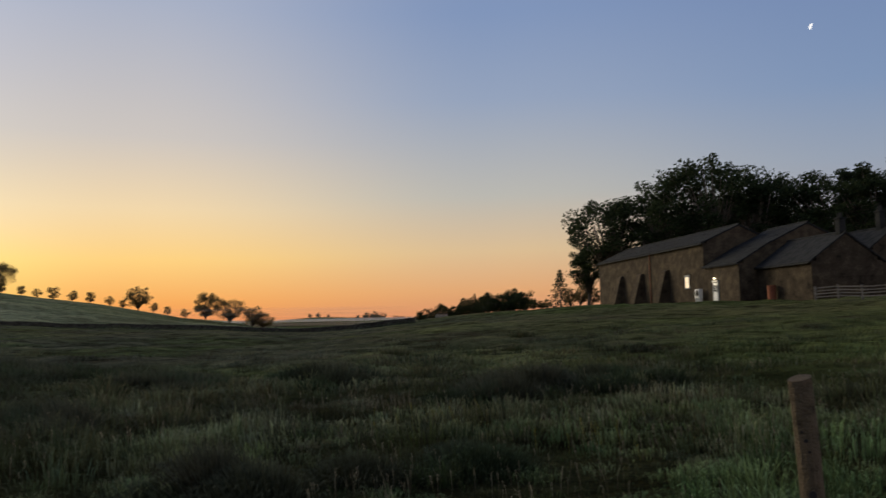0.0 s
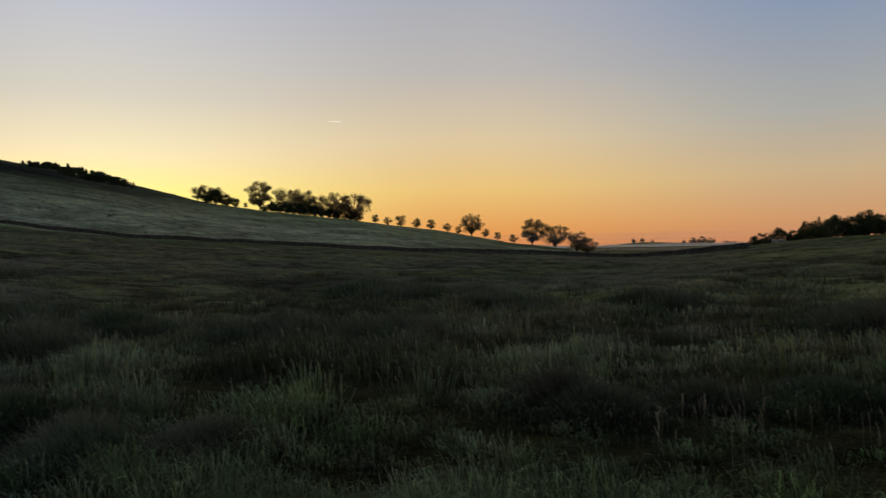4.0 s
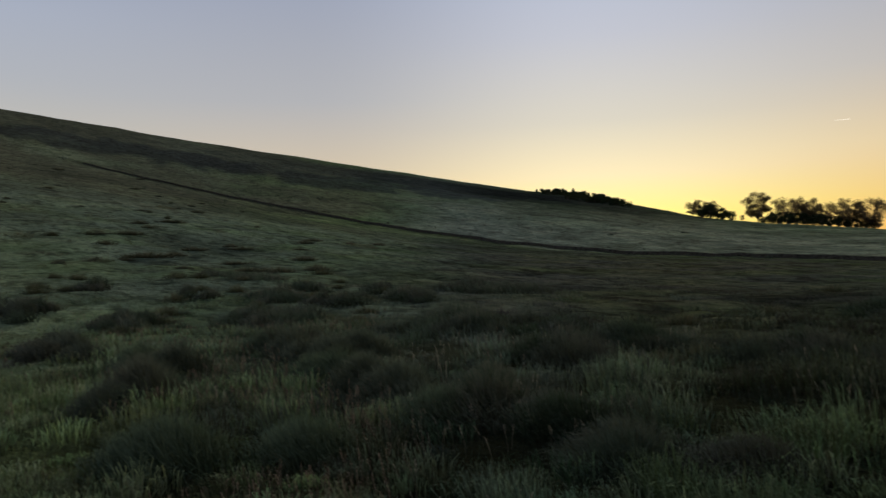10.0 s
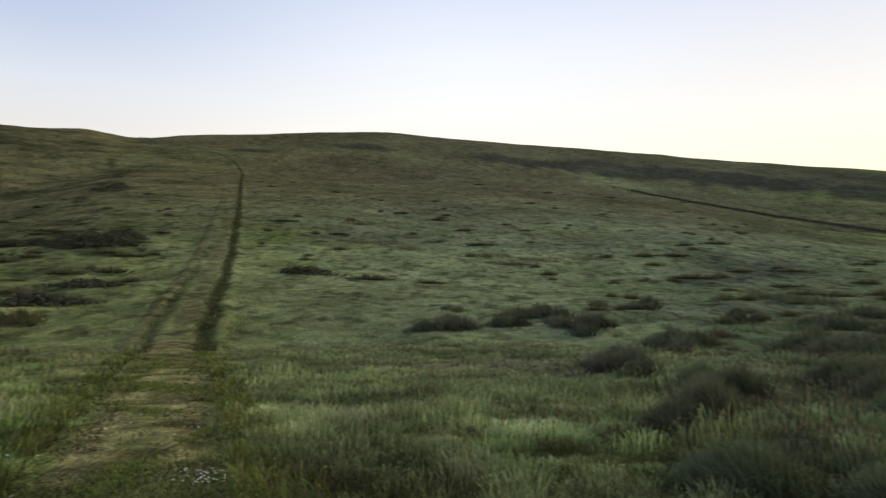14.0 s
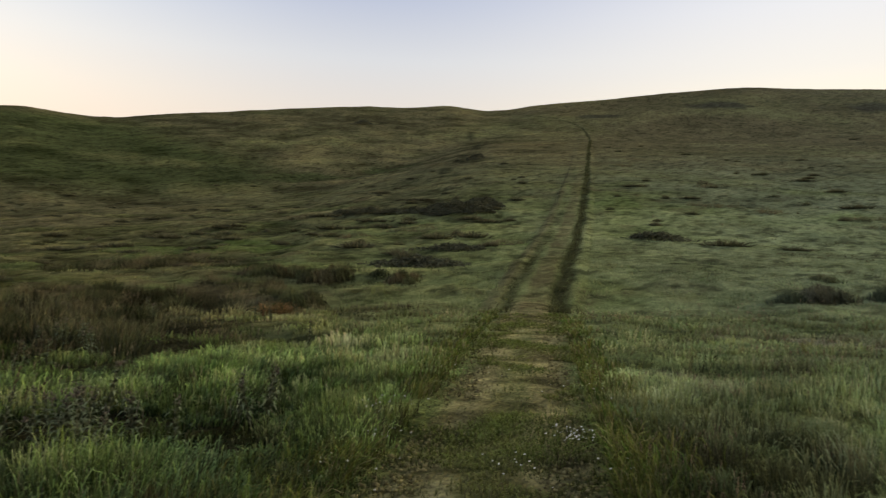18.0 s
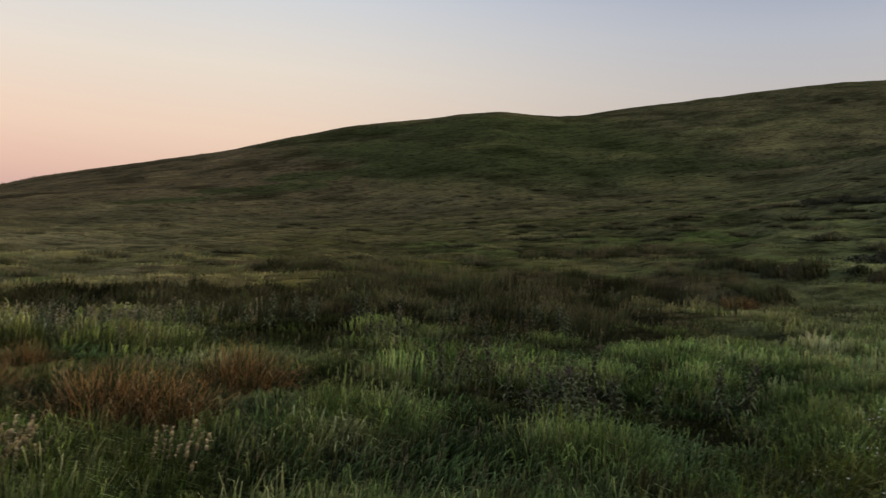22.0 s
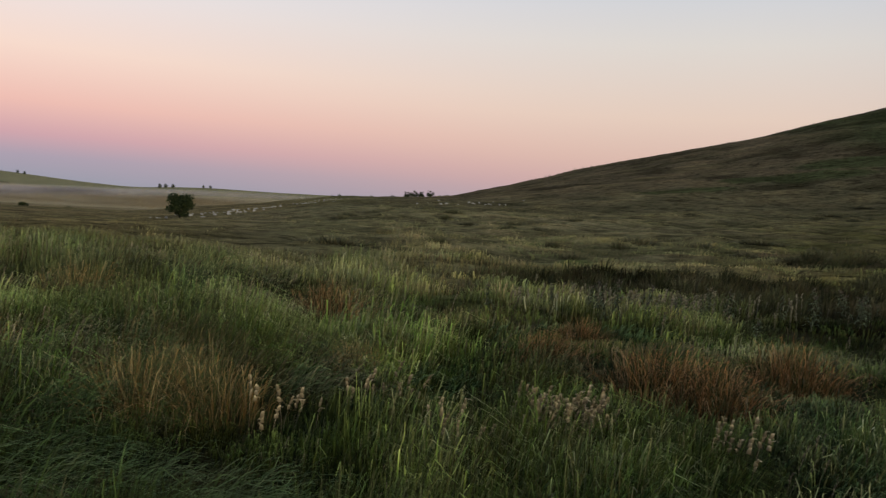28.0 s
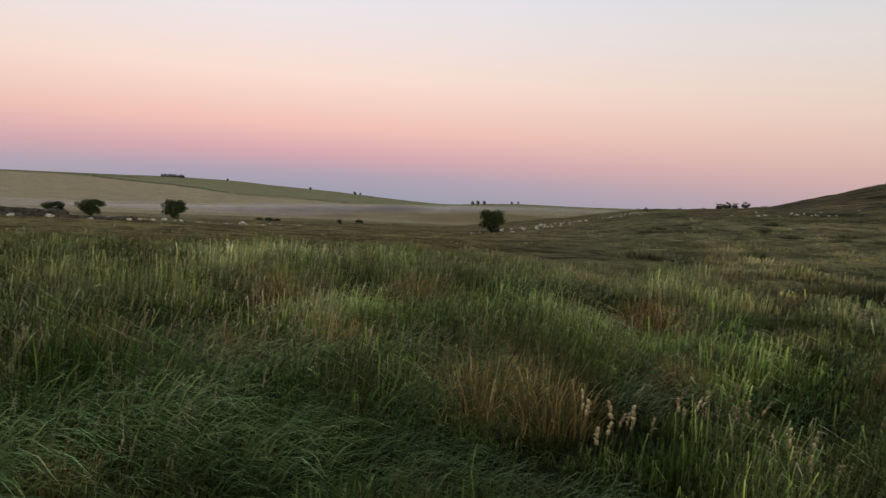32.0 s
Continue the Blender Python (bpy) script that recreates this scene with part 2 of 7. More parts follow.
def shape_ground():
    cols = [table([(b, v[i]) for b, v in SLOPES.items()], 12) for i in range(6)]
    crest, far = table(CREST + CREST_LEFT[1:], 2), table(FAR, 3)
    want = crest.copy()
    for _ in range(4):      # the rounding of the crest lowers it: raise it until its outline is right again
        z = slopes(cols, crest, far)
        seen = np.degrees(np.arctan((z - EYE) / RR))
        top = np.where((RR > 100) & (RR < 700), seen, -90).max(axis=1)
        lift = np.clip(want - top, -0.5, 0.5)
        lift[(AZ < -12) | (AZ > 196)] = 0
        crest = crest + lift
    z = slopes(cols, crest, far)
    ux, uy = way(AZ)
    x, y = ux[:, None] * RR, uy[:, None] * RR
    z += (fbm(x / 9, y / 9, 3) - 0.5) * np.clip(RR - 6, 0, 30) / 30 * 0.55
    z += (fbm(x / 2.2, y / 2.2, 5) - 0.5) * np.clip(RR - 2.5, 0, 10) / 10 * 0.28 * np.clip((90 - RR) / 60, 0, 1)
    z += hummocks(x, y) * roughness(x, y) * np.interp(RR, (6, 20, 60, 140, 300), (0.3, 0.4, 0.5, 0.6, 0.8))
    z += (fbm(x / 45, y / 45, 9) - 0.5) * np.clip((RR - 60) / 200, 0, 1) * 1.8 * np.clip((900 - RR) / 400, 0.15, 1)
    return x, y, z


def slopes(cols, crest, far):
    rise = lambda r, e: EYE + r * np.tan(np.radians(e))
    z = np.zeros((N_AZ, N_R))
    for i in range(N_AZ):
        z12, z30, e60, rf, ef, rc = (c[i] for c in cols)
        ec, eh = crest[i], far[i]
        past = min(ec - 1.2, -0.6) if ec > 0.5 else min(ec - 0.25, -0.5)
        valley = -1.55 if AZ[i] > 190 or AZ[i] < -40 else -0.55
        rs = [1, 4, 12, 30, 60, rf, rc, rc * 1.12, rc * 1.6 + 60, 1100, 1500, 2600, 4600]
        zs = [0, 0.0, z12, z30, rise(60, e60), rise(rf, ef), rise(rc, ec), rise(rc, ec) * 0.5 + 0.5 * rise(rc * 1.12, min(ec, past + 0.9)),
              rise(rc * 1.6 + 60, min(past, valley)), rise(1100, valley + 0.1), rise(1500, valley + 0.35), rise(2600, eh), rise(4600, eh - 0.5)]
        z[i] = np.interp(RR, rs, zs)
    for _ in range(24):
        z[:, 1:-1] = 0.25 * z[:, :-2] + 0.5 * z[:, 1:-1] + 0.25 * z[:, 2:]
    return z


GX, GY, GZ = shape_ground()


def height(x, y):
    """Height of the ground at places x, y (arrays or numbers)."""
    x, y = np.asarray(x, float), np.asarray(y, float)
    az = (bearing_of(x, y) + 115) % 360 / 0.5
    r = np.clip(np.hypot(x, y), RR[0], RR[-1])
    i, j = np.floor(az).astype(int) % N_AZ, np.clip(np.searchsorted(RR, r) - 1, 0, N_R - 2)
    u, v = az - np.floor(az), (r - RR[j]) / (RR[j + 1] - RR[j])
    k = (i + 1) % N_AZ
    return (GZ[i, j] * (1 - v) + GZ[i, j + 1] * v) * (1 - u) + (GZ[k, j] * (1 - v) + GZ[k, j + 1] * v) * u


def at(bearing, r, lift=0.0):
    x, y = way(bearing)
    return x * r, y * r, float(height(x * r, y * r)) + lift


# the cart track, from beside the camera up the hill: bearing and distance of its middle
TRACK = [(150, 1.45), (121, 3.85), (118.6, 6.15), (116.3, 10.65), (114.9, 27), (113.9, 36), (112.3, 63), (111.6, 97), (111.25, 160), (111.2, 221), (112.6, 255), (116.9, 298), (117.6, 330)]


def smooth_line(points, step=1.0):
    """A Catmull-Rom line through plan points."""
    p = np.array([points[0], *points, points[-1]], float)
    out = []
    for i in range(1, len(p) - 2):
        n = max(2, int(np.hypot(*(p[i + 1] - p[i])) / step))
        for t in np.linspace(0, 1, n, endpoint=False):
            out.append(0.5 * (2 * p[i] + (p[i + 1] - p[i - 1]) * t + (2 * p[i - 1] - 5 * p[i] + 4 * p[i + 1] - p[i + 2]) * t * t
                              + (3 * p[i] - p[i - 1] - 3 * p[i + 1] + p[i + 2]) * t ** 3))
    return np.array(out + [p[-1]])


TRACK_LINE = smooth_line([(way(b)[0] * r, way(b)[1] * r) for b, r in TRACK], 1.0)


def track_offset(x, y):
    """Signed distance to the middle of the track."""
    x, y = np.asarray(x, float).ravel(), np.asarray(y, float).ravel()
    best = np.full(x.shape, 1e9)
    side = np.zeros(x.shape)
    for k in range(len(TRACK_LINE) - 1):
        a, b = TRACK_LINE[k], TRACK_LINE[k + 1]
        d = b - a
        n = math.hypot(*d) + 1e-9
        t = np.clip(((x - a[0]) * d[0] + (y - a[1]) * d[1]) / n ** 2, 0, 1)
        q = np.hypot(x - a[0] - t * d[0], y - a[1] - t * d[1])
        m = q < best
        best[m] = q[m]
        side[m] = np.sign(d[0] * (y[m] - a[1]) - d[1] * (x[m] - a[0]))
    return best * side


# ---------------------------------------------------------------- materials
def material(name):
    m = bpy.data.materials.new(name)
    m.use_nodes = True
    nt = m.node_tree
    return m, nt, nt.nodes["Principled BSDF"]


def surface(name, dark, light, scale=4.0, rough=0.9, bump=0.3, fine=6.0, third=None):
    """A grained surface: two colours over coarse noise, a finer grain, and relief."""
    m, nt, bsdf = material(name)
    add, link = node_tools(nt)
    geo = add("ShaderNodeNewGeometry")
    info = add("ShaderNodeObjectInfo")
    shift = add("ShaderNodeVectorMath", op="SCALE")
    link(geo.outputs["Position"], shift.inputs[0])
    shift.inputs["Scale"].default_value = 1.0
    n1, n2 = add("ShaderNodeTexNoise"), add("ShaderNodeTexNoise")
    for n, s, d in ((n1, scale, 5), (n2, scale * fine, 4)):
        link(shift.outputs[0], n.inputs["Vector"])
        n.inputs["Scale"].default_value, n.inputs["Detail"].default_value = s, d
    stops = [(0.32, dark), (0.68, light)] if third is None else [(0.3, dark), (0.5, light), (0.72, third)]
    r = ramp_of(nt, stops)
    mixn = add("ShaderNodeMath", op="MULTIPLY_ADD")
    link(n2.outputs["Fac"], mixn.inputs[0])
    mixn.inputs[1].default_value = 0.45
    half = add("ShaderNodeMath", op="MULTIPLY_ADD")
    link(n1.outputs["Fac"], half.inputs[0])
    half.inputs[1].default_value = 0.75
    half.inputs[2].default_value = -0.1
    link(half.outputs[0], mixn.inputs[2])
    vary = add("ShaderNodeMath", op="MULTIPLY_ADD")
    link(info.outputs["Random"], vary.inputs[0])
    vary.inputs[1].default_value = 0.12
    link(mixn.outputs[0], vary.inputs[2])
    link(vary.outputs[0], r.inputs[0])
    link(r.outputs[0], bsdf.inputs["Base Color"])
    bsdf.inputs["Roughness"].default_value = rough
    bsdf.inputs["Specular IOR Level"].default_value = 0.1
    b = add("ShaderNodeBump")
    b.inputs["Strength"].default_value = bump
    b.inputs["Distance"].default_value = 0.05
    link(mixn.outputs[0], b.inputs["Height"])
    link(b.outputs[0], bsdf.inputs["Normal"])
    return m


def leafy(name, dark, light, through_light=0.3, rough=0.75):
    """Leaves: colour varies leaf by leaf, some light passes through."""
    m, nt, bsdf = material(name)
    add, link = node_tools(nt)
    geo = add("ShaderNodeNewGeometry")
    r = ramp_of(nt, [(0.0, dark), (1.0, light)], "LINEAR")
    link(geo.outputs["Random Per Island"], r.inputs[0])
    link(r.outputs[0], bsdf.inputs["Base Color"])
    bsdf.inputs["Roughness"].default_value = rough
    bsdf.inputs["Specular IOR Level"].default_value = 0.05
    tr = add("ShaderNodeBsdfTranslucent")
    link(r.outputs[0], tr.inputs["Color"])
    mix = add("ShaderNodeMixShader")
    mix.inputs[0].default_value = through_light
    link(bsdf.outputs[0], mix.inputs[1])
    link(tr.outputs[0], mix.inputs[2])
    link(mix.outputs[0], nt.nodes["Material Output"].inputs["Surface"])
    return m


def bladed(name, through_light=0.14):
    """Grass: colour kept on each blade."""
    m, nt, bsdf = material(name)
    add, link = node_tools(nt)
    col = add("ShaderNodeAttribute")
    col.attribute_name = "tone"
    link(col.outputs["Color"], bsdf.inputs["Base Color"])
    bsdf.inputs["Roughness"].default_value = 0.85
    bsdf.inputs["Specular IOR Level"].default_value = 0.02
    tr = add("ShaderNodeBsdfTranslucent")
    link(col.outputs["Color"], tr.inputs["Color"])
    mix = add("ShaderNodeMixShader")
    mix.inputs[0].default_value = through_light
    link(bsdf.outputs[0], mix.inputs[1])
    link(tr.outputs[0], mix.inputs[2])
    link(mix.outputs[0], nt.nodes["Material Output"].inputs["Surface"])
    return m


def glowing(name, color, strength):
    m, nt, bsdf = material(name)
    bsdf.inputs["Base Color"].default_value = (*color, 1)
    bsdf.inputs["Emission Color"].default_value = (*color, 1)
    bsdf.inputs["Emission Strength"].default_value = strength
    return m


def ground_material():
    """Moor and pasture: the sward's colour is kept on the ground, broken up by noise at three scales."""
    m, nt, bsdf = material("moor_and_pasture")
    add, link = node_tools(nt)
    geo = add("ShaderNodeNewGeometry")
    col = add("ShaderNodeAttribute")
    col.attribute_name = "sward"
    last = col.outputs["Color"]
    stretch = add("ShaderNodeVectorMath", op="MULTIPLY")
    link(geo.outputs["Position"], stretch.inputs[0])
    stretch.inputs[1].default_value = (0.7, 1, 1.0)
    total = None
    for scale, start, end, low, high in ((0.05, 0.3, 0.7, 0.82, 1.18), (0.3, 0.3, 0.7, 0.78, 1.25), (0.55, 0.52, 0.66, 1.06, 0.72), (1.1, 0.5, 0.64, 1.08, 0.62), (2.4, 0.3, 0.7, 0.74, 1.26), (14.0, 0.3, 0.7, 0.72, 1.28)):
        n = add("ShaderNodeTexNoise")
        link(stretch.outputs[0], n.inputs["Vector"])
        n.inputs["Scale"].default_value, n.inputs["Detail"].default_value = scale, 3
        rng = add("ShaderNodeMapRange")
        link(n.outputs["Fac"], rng.inputs["Value"])
        rng.inputs["From Min"].default_value, rng.inputs["From Max"].default_value = start, end
        rng.inputs["To Min"].default_value, rng.inputs["To Max"].default_value = low, high
        mul = add("ShaderNodeVectorMath", op="SCALE")
        link(last, mul.inputs[0])
        link(rng.outputs[0], mul.inputs["Scale"])
        last = mul.outputs[0]
        if total is None:
            total = rng.outputs[0]
        else:
            s = add("ShaderNodeMath", op="ADD")
            link(total, s.inputs[0])
            link(rng.outputs[0], s.inputs[1])
            total = s.outputs[0]
    link(last, bsdf.inputs["Base Color"])
    bsdf.inputs["Roughness"].default_value = 1.0
    bsdf.inputs["Specular IOR Level"].default_value = 0.0
    b = add("ShaderNodeBump")
    b.inputs["Strength"].default_value, b.inputs["Distance"].default_value = 0.8, 0.25
    link(total, b.inputs["Height"])
    link(b.outputs[0], bsdf.inputs["Normal"])
    return m


GROUND = ground_material()
BLADES = bladed("grass_blades")
FLOWER = surface("white_petals", (0.6, 0.6, 0.55), (0.8, 0.8, 0.76), 30, 0.7, 0.0)
BARK = surface("grey_bark", (0.05, 0.04, 0.03), (0.13, 0.105, 0.08), 3, 0.95, 0.8)
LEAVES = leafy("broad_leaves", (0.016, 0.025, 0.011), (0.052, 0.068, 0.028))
# paler than LEAVES: glow through the crowns and haze put into the colour
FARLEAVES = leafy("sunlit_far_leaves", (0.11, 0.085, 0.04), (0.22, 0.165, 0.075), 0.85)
NEEDLES = leafy("conifer_needles", (0.014, 0.03, 0.016), (0.04, 0.065, 0.03), 0.15)
THORN = leafy("thorn_leaves", (0.012, 0.012, 0.007), (0.034, 0.034, 0.018), 0.15)
HEATH = leafy("heather_shoots", (0.04, 0.045, 0.027), (0.105, 0.11, 0.068), 0.15)
STONE = surface("sandstone_masonry", (0.016, 0.0125, 0.009), (0.05, 0.038, 0.025), 1.1, 0.95, 0.9, 5, (0.09, 0.068, 0.043))
SLATE = surface("stone_slates", (0.01, 0.011, 0.012), (0.032, 0.032, 0.031), 1.6, 0.95, 0.6, 6)
# dark stone: the shade of the backlit pasture wall put into its colour
WALLSTONE = surface("dark_wall_stone", (0.018, 0.018, 0.014), (0.075, 0.07, 0.055), 2.0, 0.98, 0.6)
PALESTONE = surface("pale_limestone", (0.15, 0.148, 0.13), (0.38, 0.37, 0.33), 2.5, 0.95, 0.5)
WOOD = surface("weathered_wood", (0.026, 0.02, 0.013), (0.105, 0.079, 0.05), 14, 0.85, 0.6)
GREYWOOD = surface("grey_rails", (0.05, 0.046, 0.042), (0.13, 0.122, 0.11), 6, 0.9, 0.5)
WHITEPAINT = surface("white_paint", (0.68, 0.68, 0.66), (0.82, 0.82, 0.8), 5, 0.5, 0.05)
METAL = surface("painted_metal", (0.45, 0.46, 0.46), (0.62, 0.62, 0.6), 8, 0.45, 0.05)
IRON = surface("rusty_iron", (0.12, 0.05, 0.03), (0.3, 0.11, 0.06), 10, 0.8, 0.4)
DARK = surface("dark_opening", (0.012, 0.012, 0.012), (0.03, 0.028, 0.026), 4, 0.6, 0.0)


# ---------------------------------------------------------------- mesh tools
def mesh_from(name, verts, faces, mat=None, smooth=False):
    me = bpy.data.meshes.new(name)
    me.from_pydata([tuple(v) for v in verts], [], faces)
    if mat:
        me.materials.append(mat)
    if smooth:
        me.polygons.foreach_set("use_smooth", [True] * len(me.polygons))
    me.update()
    return me


def quick_mesh(name, verts, loops, starts, mat, tone=None):
    """A mesh straight from arrays; tone: a colour for each vertex."""
    me = bpy.data.meshes.new(name)
    me.vertices.add(len(verts))
    me.vertices.foreach_set("co", np.asarray(verts, np.float32).ravel())
    me.loops.add(len(loops))
    me.loops.foreach_set("vertex_index", np.asarray(loops, np.int32))
    me.polygons.add(len(starts))
    me.polygons.foreach_set("loop_start", np.asarray(starts, np.int32))
    me.update(calc_edges=True)
    me.materials.append(mat)
    if tone is not None:
        a = me.attributes.new("tone", "FLOAT_COLOR", "POINT")
        a.data.foreach_set("color", np.asarray(tone, np.float32).ravel())
    return me


def part(name, data, mat, parent, label=""):
    """Links a bmesh or mesh as one mesh object under a thing or part."""
    if isinstance(data, bmesh.types.BMesh):
        me = bpy.data.meshes.new(name)
        data.to_mesh(me)
        data.free()
    else:
        me = data
    if mat and not me.materials:
        me.materials.append(mat)
    ob = new(name, me)
    ob.parent = parent
    return tagged(ob, label) if label else ob


def box(bm, size, m=Matrix.Identity(4), bevel=0.0):
    made = bmesh.ops.create_cube(bm, size=1.0, matrix=m @ Matrix.Diagonal((*size, 1)))
    if bevel:
        edges = {e for v in made["verts"] for e in v.link_edges}
        bmesh.ops.bevel(bm, geom=list(edges), offset=bevel, segments=1, affect="EDGES")
    return bm


def block(size, m=Matrix.Identity(4), bevel=0.0):
    return box(bmesh.new(), size, m, bevel)


def prism(profile, y0, y1):
    """A solid with this (x, z) outline, from y0 to y1."""
    bm = bmesh.new()
    a = [bm.verts.new((x, y0, z)) for x, z in profile]
    b = [bm.verts.new((x, y1, z)) for x, z in profile]
    n = len(profile)
    bm.faces.new(a)
    bm.faces.new(b[::-1])
    for i in range(n):
        bm.faces.new((a[i], b[i], b[(i + 1) % n], a[(i + 1) % n]))
    bmesh.ops.recalc_face_normals(bm, faces=bm.faces)
    return bm


def tube(points, radii, sides=6):
    """Vertices and faces of a tapered tube along points."""
    v, f = [], []
    pts = [Vector(p) for p in points]
    for i, p in enumerate(pts):
        d = (pts[min(i + 1, len(pts) - 1)] - pts[max(i - 1, 0)]).normalized()
        u = d.orthogonal().normalized()
        w = d.cross(u)
        for k in range(sides):
            a = 2 * math.pi * k / sides
            v.append(p + radii[i] * (math.cos(a) * u + math.sin(a) * w))
    for i in range(len(pts) - 1):
        for k in range(sides):
            f.append((i * sides + k, i * sides + (k + 1) % sides, (i + 1) * sides + (k + 1) % sides, (i + 1) * sides + k))
    f.append(tuple(range(sides))[::-1])
    f.append(tuple((len(pts) - 1) * sides + k for k in range(sides)))
    return v, f


def join_shapes(shapes):
    v, f = [], []
    for sv, sf in shapes:
        o = len(v)
        v.extend(sv)
        f.extend(tuple(i + o for i in face) for face in sf)
    return v, f


# ---------------------------------------------------------------- ground, one sheet to the horizon
GREEN, LUSH, OLIVE = np.array((0.068, 0.1, 0.022)), np.array((0.058, 0.112, 0.021)), np.array((0.11, 0.108, 0.04))
THATCH_SHADE = np.array((0.018, 0.016, 0.009))
BROWN, STRAW, HEATHER = np.array((0.095, 0.08, 0.045)), np.array((0.23, 0.2, 0.11)), np.array((0.03, 0.03, 0.022))
PASTURE, FARFIELD, EARTH = np.array((0.13, 0.155, 0.075)), np.array((0.38, 0.31, 0.18)), np.array((0.215, 0.19, 0.088))
MISTY_HAY = np.array((0.19, 0.2, 0.12))


def bump(v, lo, hi, soft):
    """1 between lo and hi, fading to 0 over soft."""
    return np.clip((v - lo) / soft + 0.5, 0, 1) * np.clip((hi - v) / soft + 0.5, 0, 1)


def lerp(a, b, t):
    t = np.asarray(t)[..., None]
    return a * (1 - t) + b * t


# ---------------------------------------------------------------- what grows where: bearing, distance, half width, half depth
FIELD_CLUMPS = ((-11.1, 17.45, 1.2, 1.5), (-4.6, 16.75, 1.4, 1.5), (1.9, 9.05, 0.8, 0.9), (8.5, 21.55, 1.2, 2.0), (15.0, 8.35, 0.65, 0.8), (19.2, 23.2, 1.9, 3.6),
                (26.9, 14.75, 1.2, 1.8), (27.5, 31.9, 2.6, 4.0), (35.8, 15.65, 1.2, 2.0), (42.2, 7.55, 0.7, 0.8), (46.3, 17.65, 1.5, 1.8), (48.1, 8.65, 0.65, 1.0),
                (49.5, 14.95, 1.2, 2.0), (52.0, 22.0, 1.4, 2.2))
SLOPE_CLUMPS = ((56.9, 10.05, 0.9, 1.2), (57.8, 23.4, 2.0, 2.6), (62.0, 12.25, 0.7, 1.0), (64.4, 15.55, 0.8, 1.4), (54.5, 43.5, 3.2, 3.0), (60.5, 36.1, 1.2, 2.0), (61.9, 39.4, 1.4, 2.4), (65.3, 34.9, 1.5, 1.8), (66.3, 12.95, 0.6, 1.1), (67.7, 42.1, 0.9, 2.4),
                (68.5, 17.45, 0.8, 2.2), (70.1, 29.9, 1.7, 3.0), (70.1, 37.5, 1.6, 2.0), (72.3, 49.3, 2.4, 2.0), (72.5, 8.35, 0.75, 1.0), (75.3, 39.1, 0.7, 1.2),
                (77.1, 15.25, 0.8, 1.6), (78.9, 11.85, 0.6, 1.0), (79.3, 30.3, 1.2, 2.0), (82.4, 42.4, 1.0, 1.6), (83.6, 19.65, 0.8, 1.5), (86.6, 34.2, 1.3, 1.8),
                (89.1, 37.2, 1.2, 1.2), (92.4, 34.6, 0.9, 1.2), (96.5, 32.9, 1.3, 1.0))
FAR_CLUMPS = ((64.1, 91.3, 2.0, 2.6), (77.5, 126.5, 1.4, 2.6), (81.8, 58.0, 0.8, 1.2), (86.5, 72.4, 2.0, 1.8), (89.3, 70.0, 2.5, 1.4), (91.7, 66.5, 2.0, 1.0),
              (93.4, 71.3, 2.3, 1.0), (96.0, 38.0, 0.7, 0.8), (98.7, 74.0, 2.0, 1.4), (102.6, 76.6, 2.5, 1.5), (102.6, 93.3, 1.9, 1.6), (106.2, 55.5, 1.7, 1.4),
              (108.6, 123.0, 1.8, 2.0), (117.3, 50.0, 1.4, 1.3), (123.9, 60.8, 2.2, 1.6), (127.8, 80.0, 3.2, 2.4), (128.0, 57.6, 2.1, 1.6))
MOOR_CLUMPS = ((124.8, 34.9, 0.95, 1.3), (129.2, 35.9, 1.6, 1.5), (132.2, 29.6, 1.3, 1.5), (133.5, 37.7, 1.6, 1.6))
RUSH_BEDS = ((137.0, 32.5, 2.8, 5.0), (142.2, 46.5, 6.0, 2.9), (145.8, 29.8, 3.5, 7.6), (147.8, 22.4, 3.2, 7.5), (155.3, 28.7, 3.4, 8.2), (157.9, 22.5, 2.6, 6.3),
             (161.8, 36.9, 4.8, 4.3), (168.2, 21.45, 2.5, 5.1), (174.5, 22.6, 1.6, 3.4), (180.0, 22.5, 2.1, 4.2), (186.3, 21.75, 1.2, 2.6))
GREEN_STRIPS = ((109.2, 76.0, 2.9, 4.0), (116.4, 49.6, 2.1, 1.8), (136.0, 52.7, 5.6, 3.0), (138.6, 58.5, 6.4, 3.4), (153.1, 59.0, 4.2, 3.6), (177.9, 12.35, 0.9, 1.2),
                (181.8, 31.6, 1.2, 2.2), (192.0, 13.35, 1.5, 2.0))
ROSY_BENT = ((85.5, 19.05, 1.0, 0.8), (89.3, 20.85, 1.5, 1.2), (95.0, 21.25, 2.7, 1.5), (101.8, 20.95, 0.8, 1.3), (106.1, 13.55, 0.6, 0.8), (97.0, 15.25, 1.2, 0.8))
BRACKEN = ((125.1, 170.8, 7.5, 9.0), (131.3, 163.3, 14.1, 6.1), (140.2, 169.4, 21.0, 10.2), (147.2, 218.4, 18.9, 26.0), (149.7, 173.3, 16.2, 12.4), (153.2, 245.0, 20.9, 19.6),
           (156.3, 197.0, 13.3, 19.6), (158.0, 172.6, 12.0, 14.8), (158.0, 204.3, 15.4, 18.0), (163.3, 170.7, 13.3, 11.0), (166.7, 154.8, 12.2, 6.1), (170.2, 156.4, 5.5, 5.0),
           (174.5, 144.2, 10.0, 5.0))
HEATHER_BANDS = ((57.9, 303.6, 26.0, 18.7), (65.8, 298.7, 32.0, 26.3), (74.0, 307.2, 33.0, 26.6), (78.3, 318.6, 31.4, 25.5), (83.3, 312.9, 30.0, 24.8), (89.5, 304.7, 26.7, 18.7),
                 (102.0, 292.3, 14.8, 9.4), (110.3, 267.9, 7.7, 8.6))
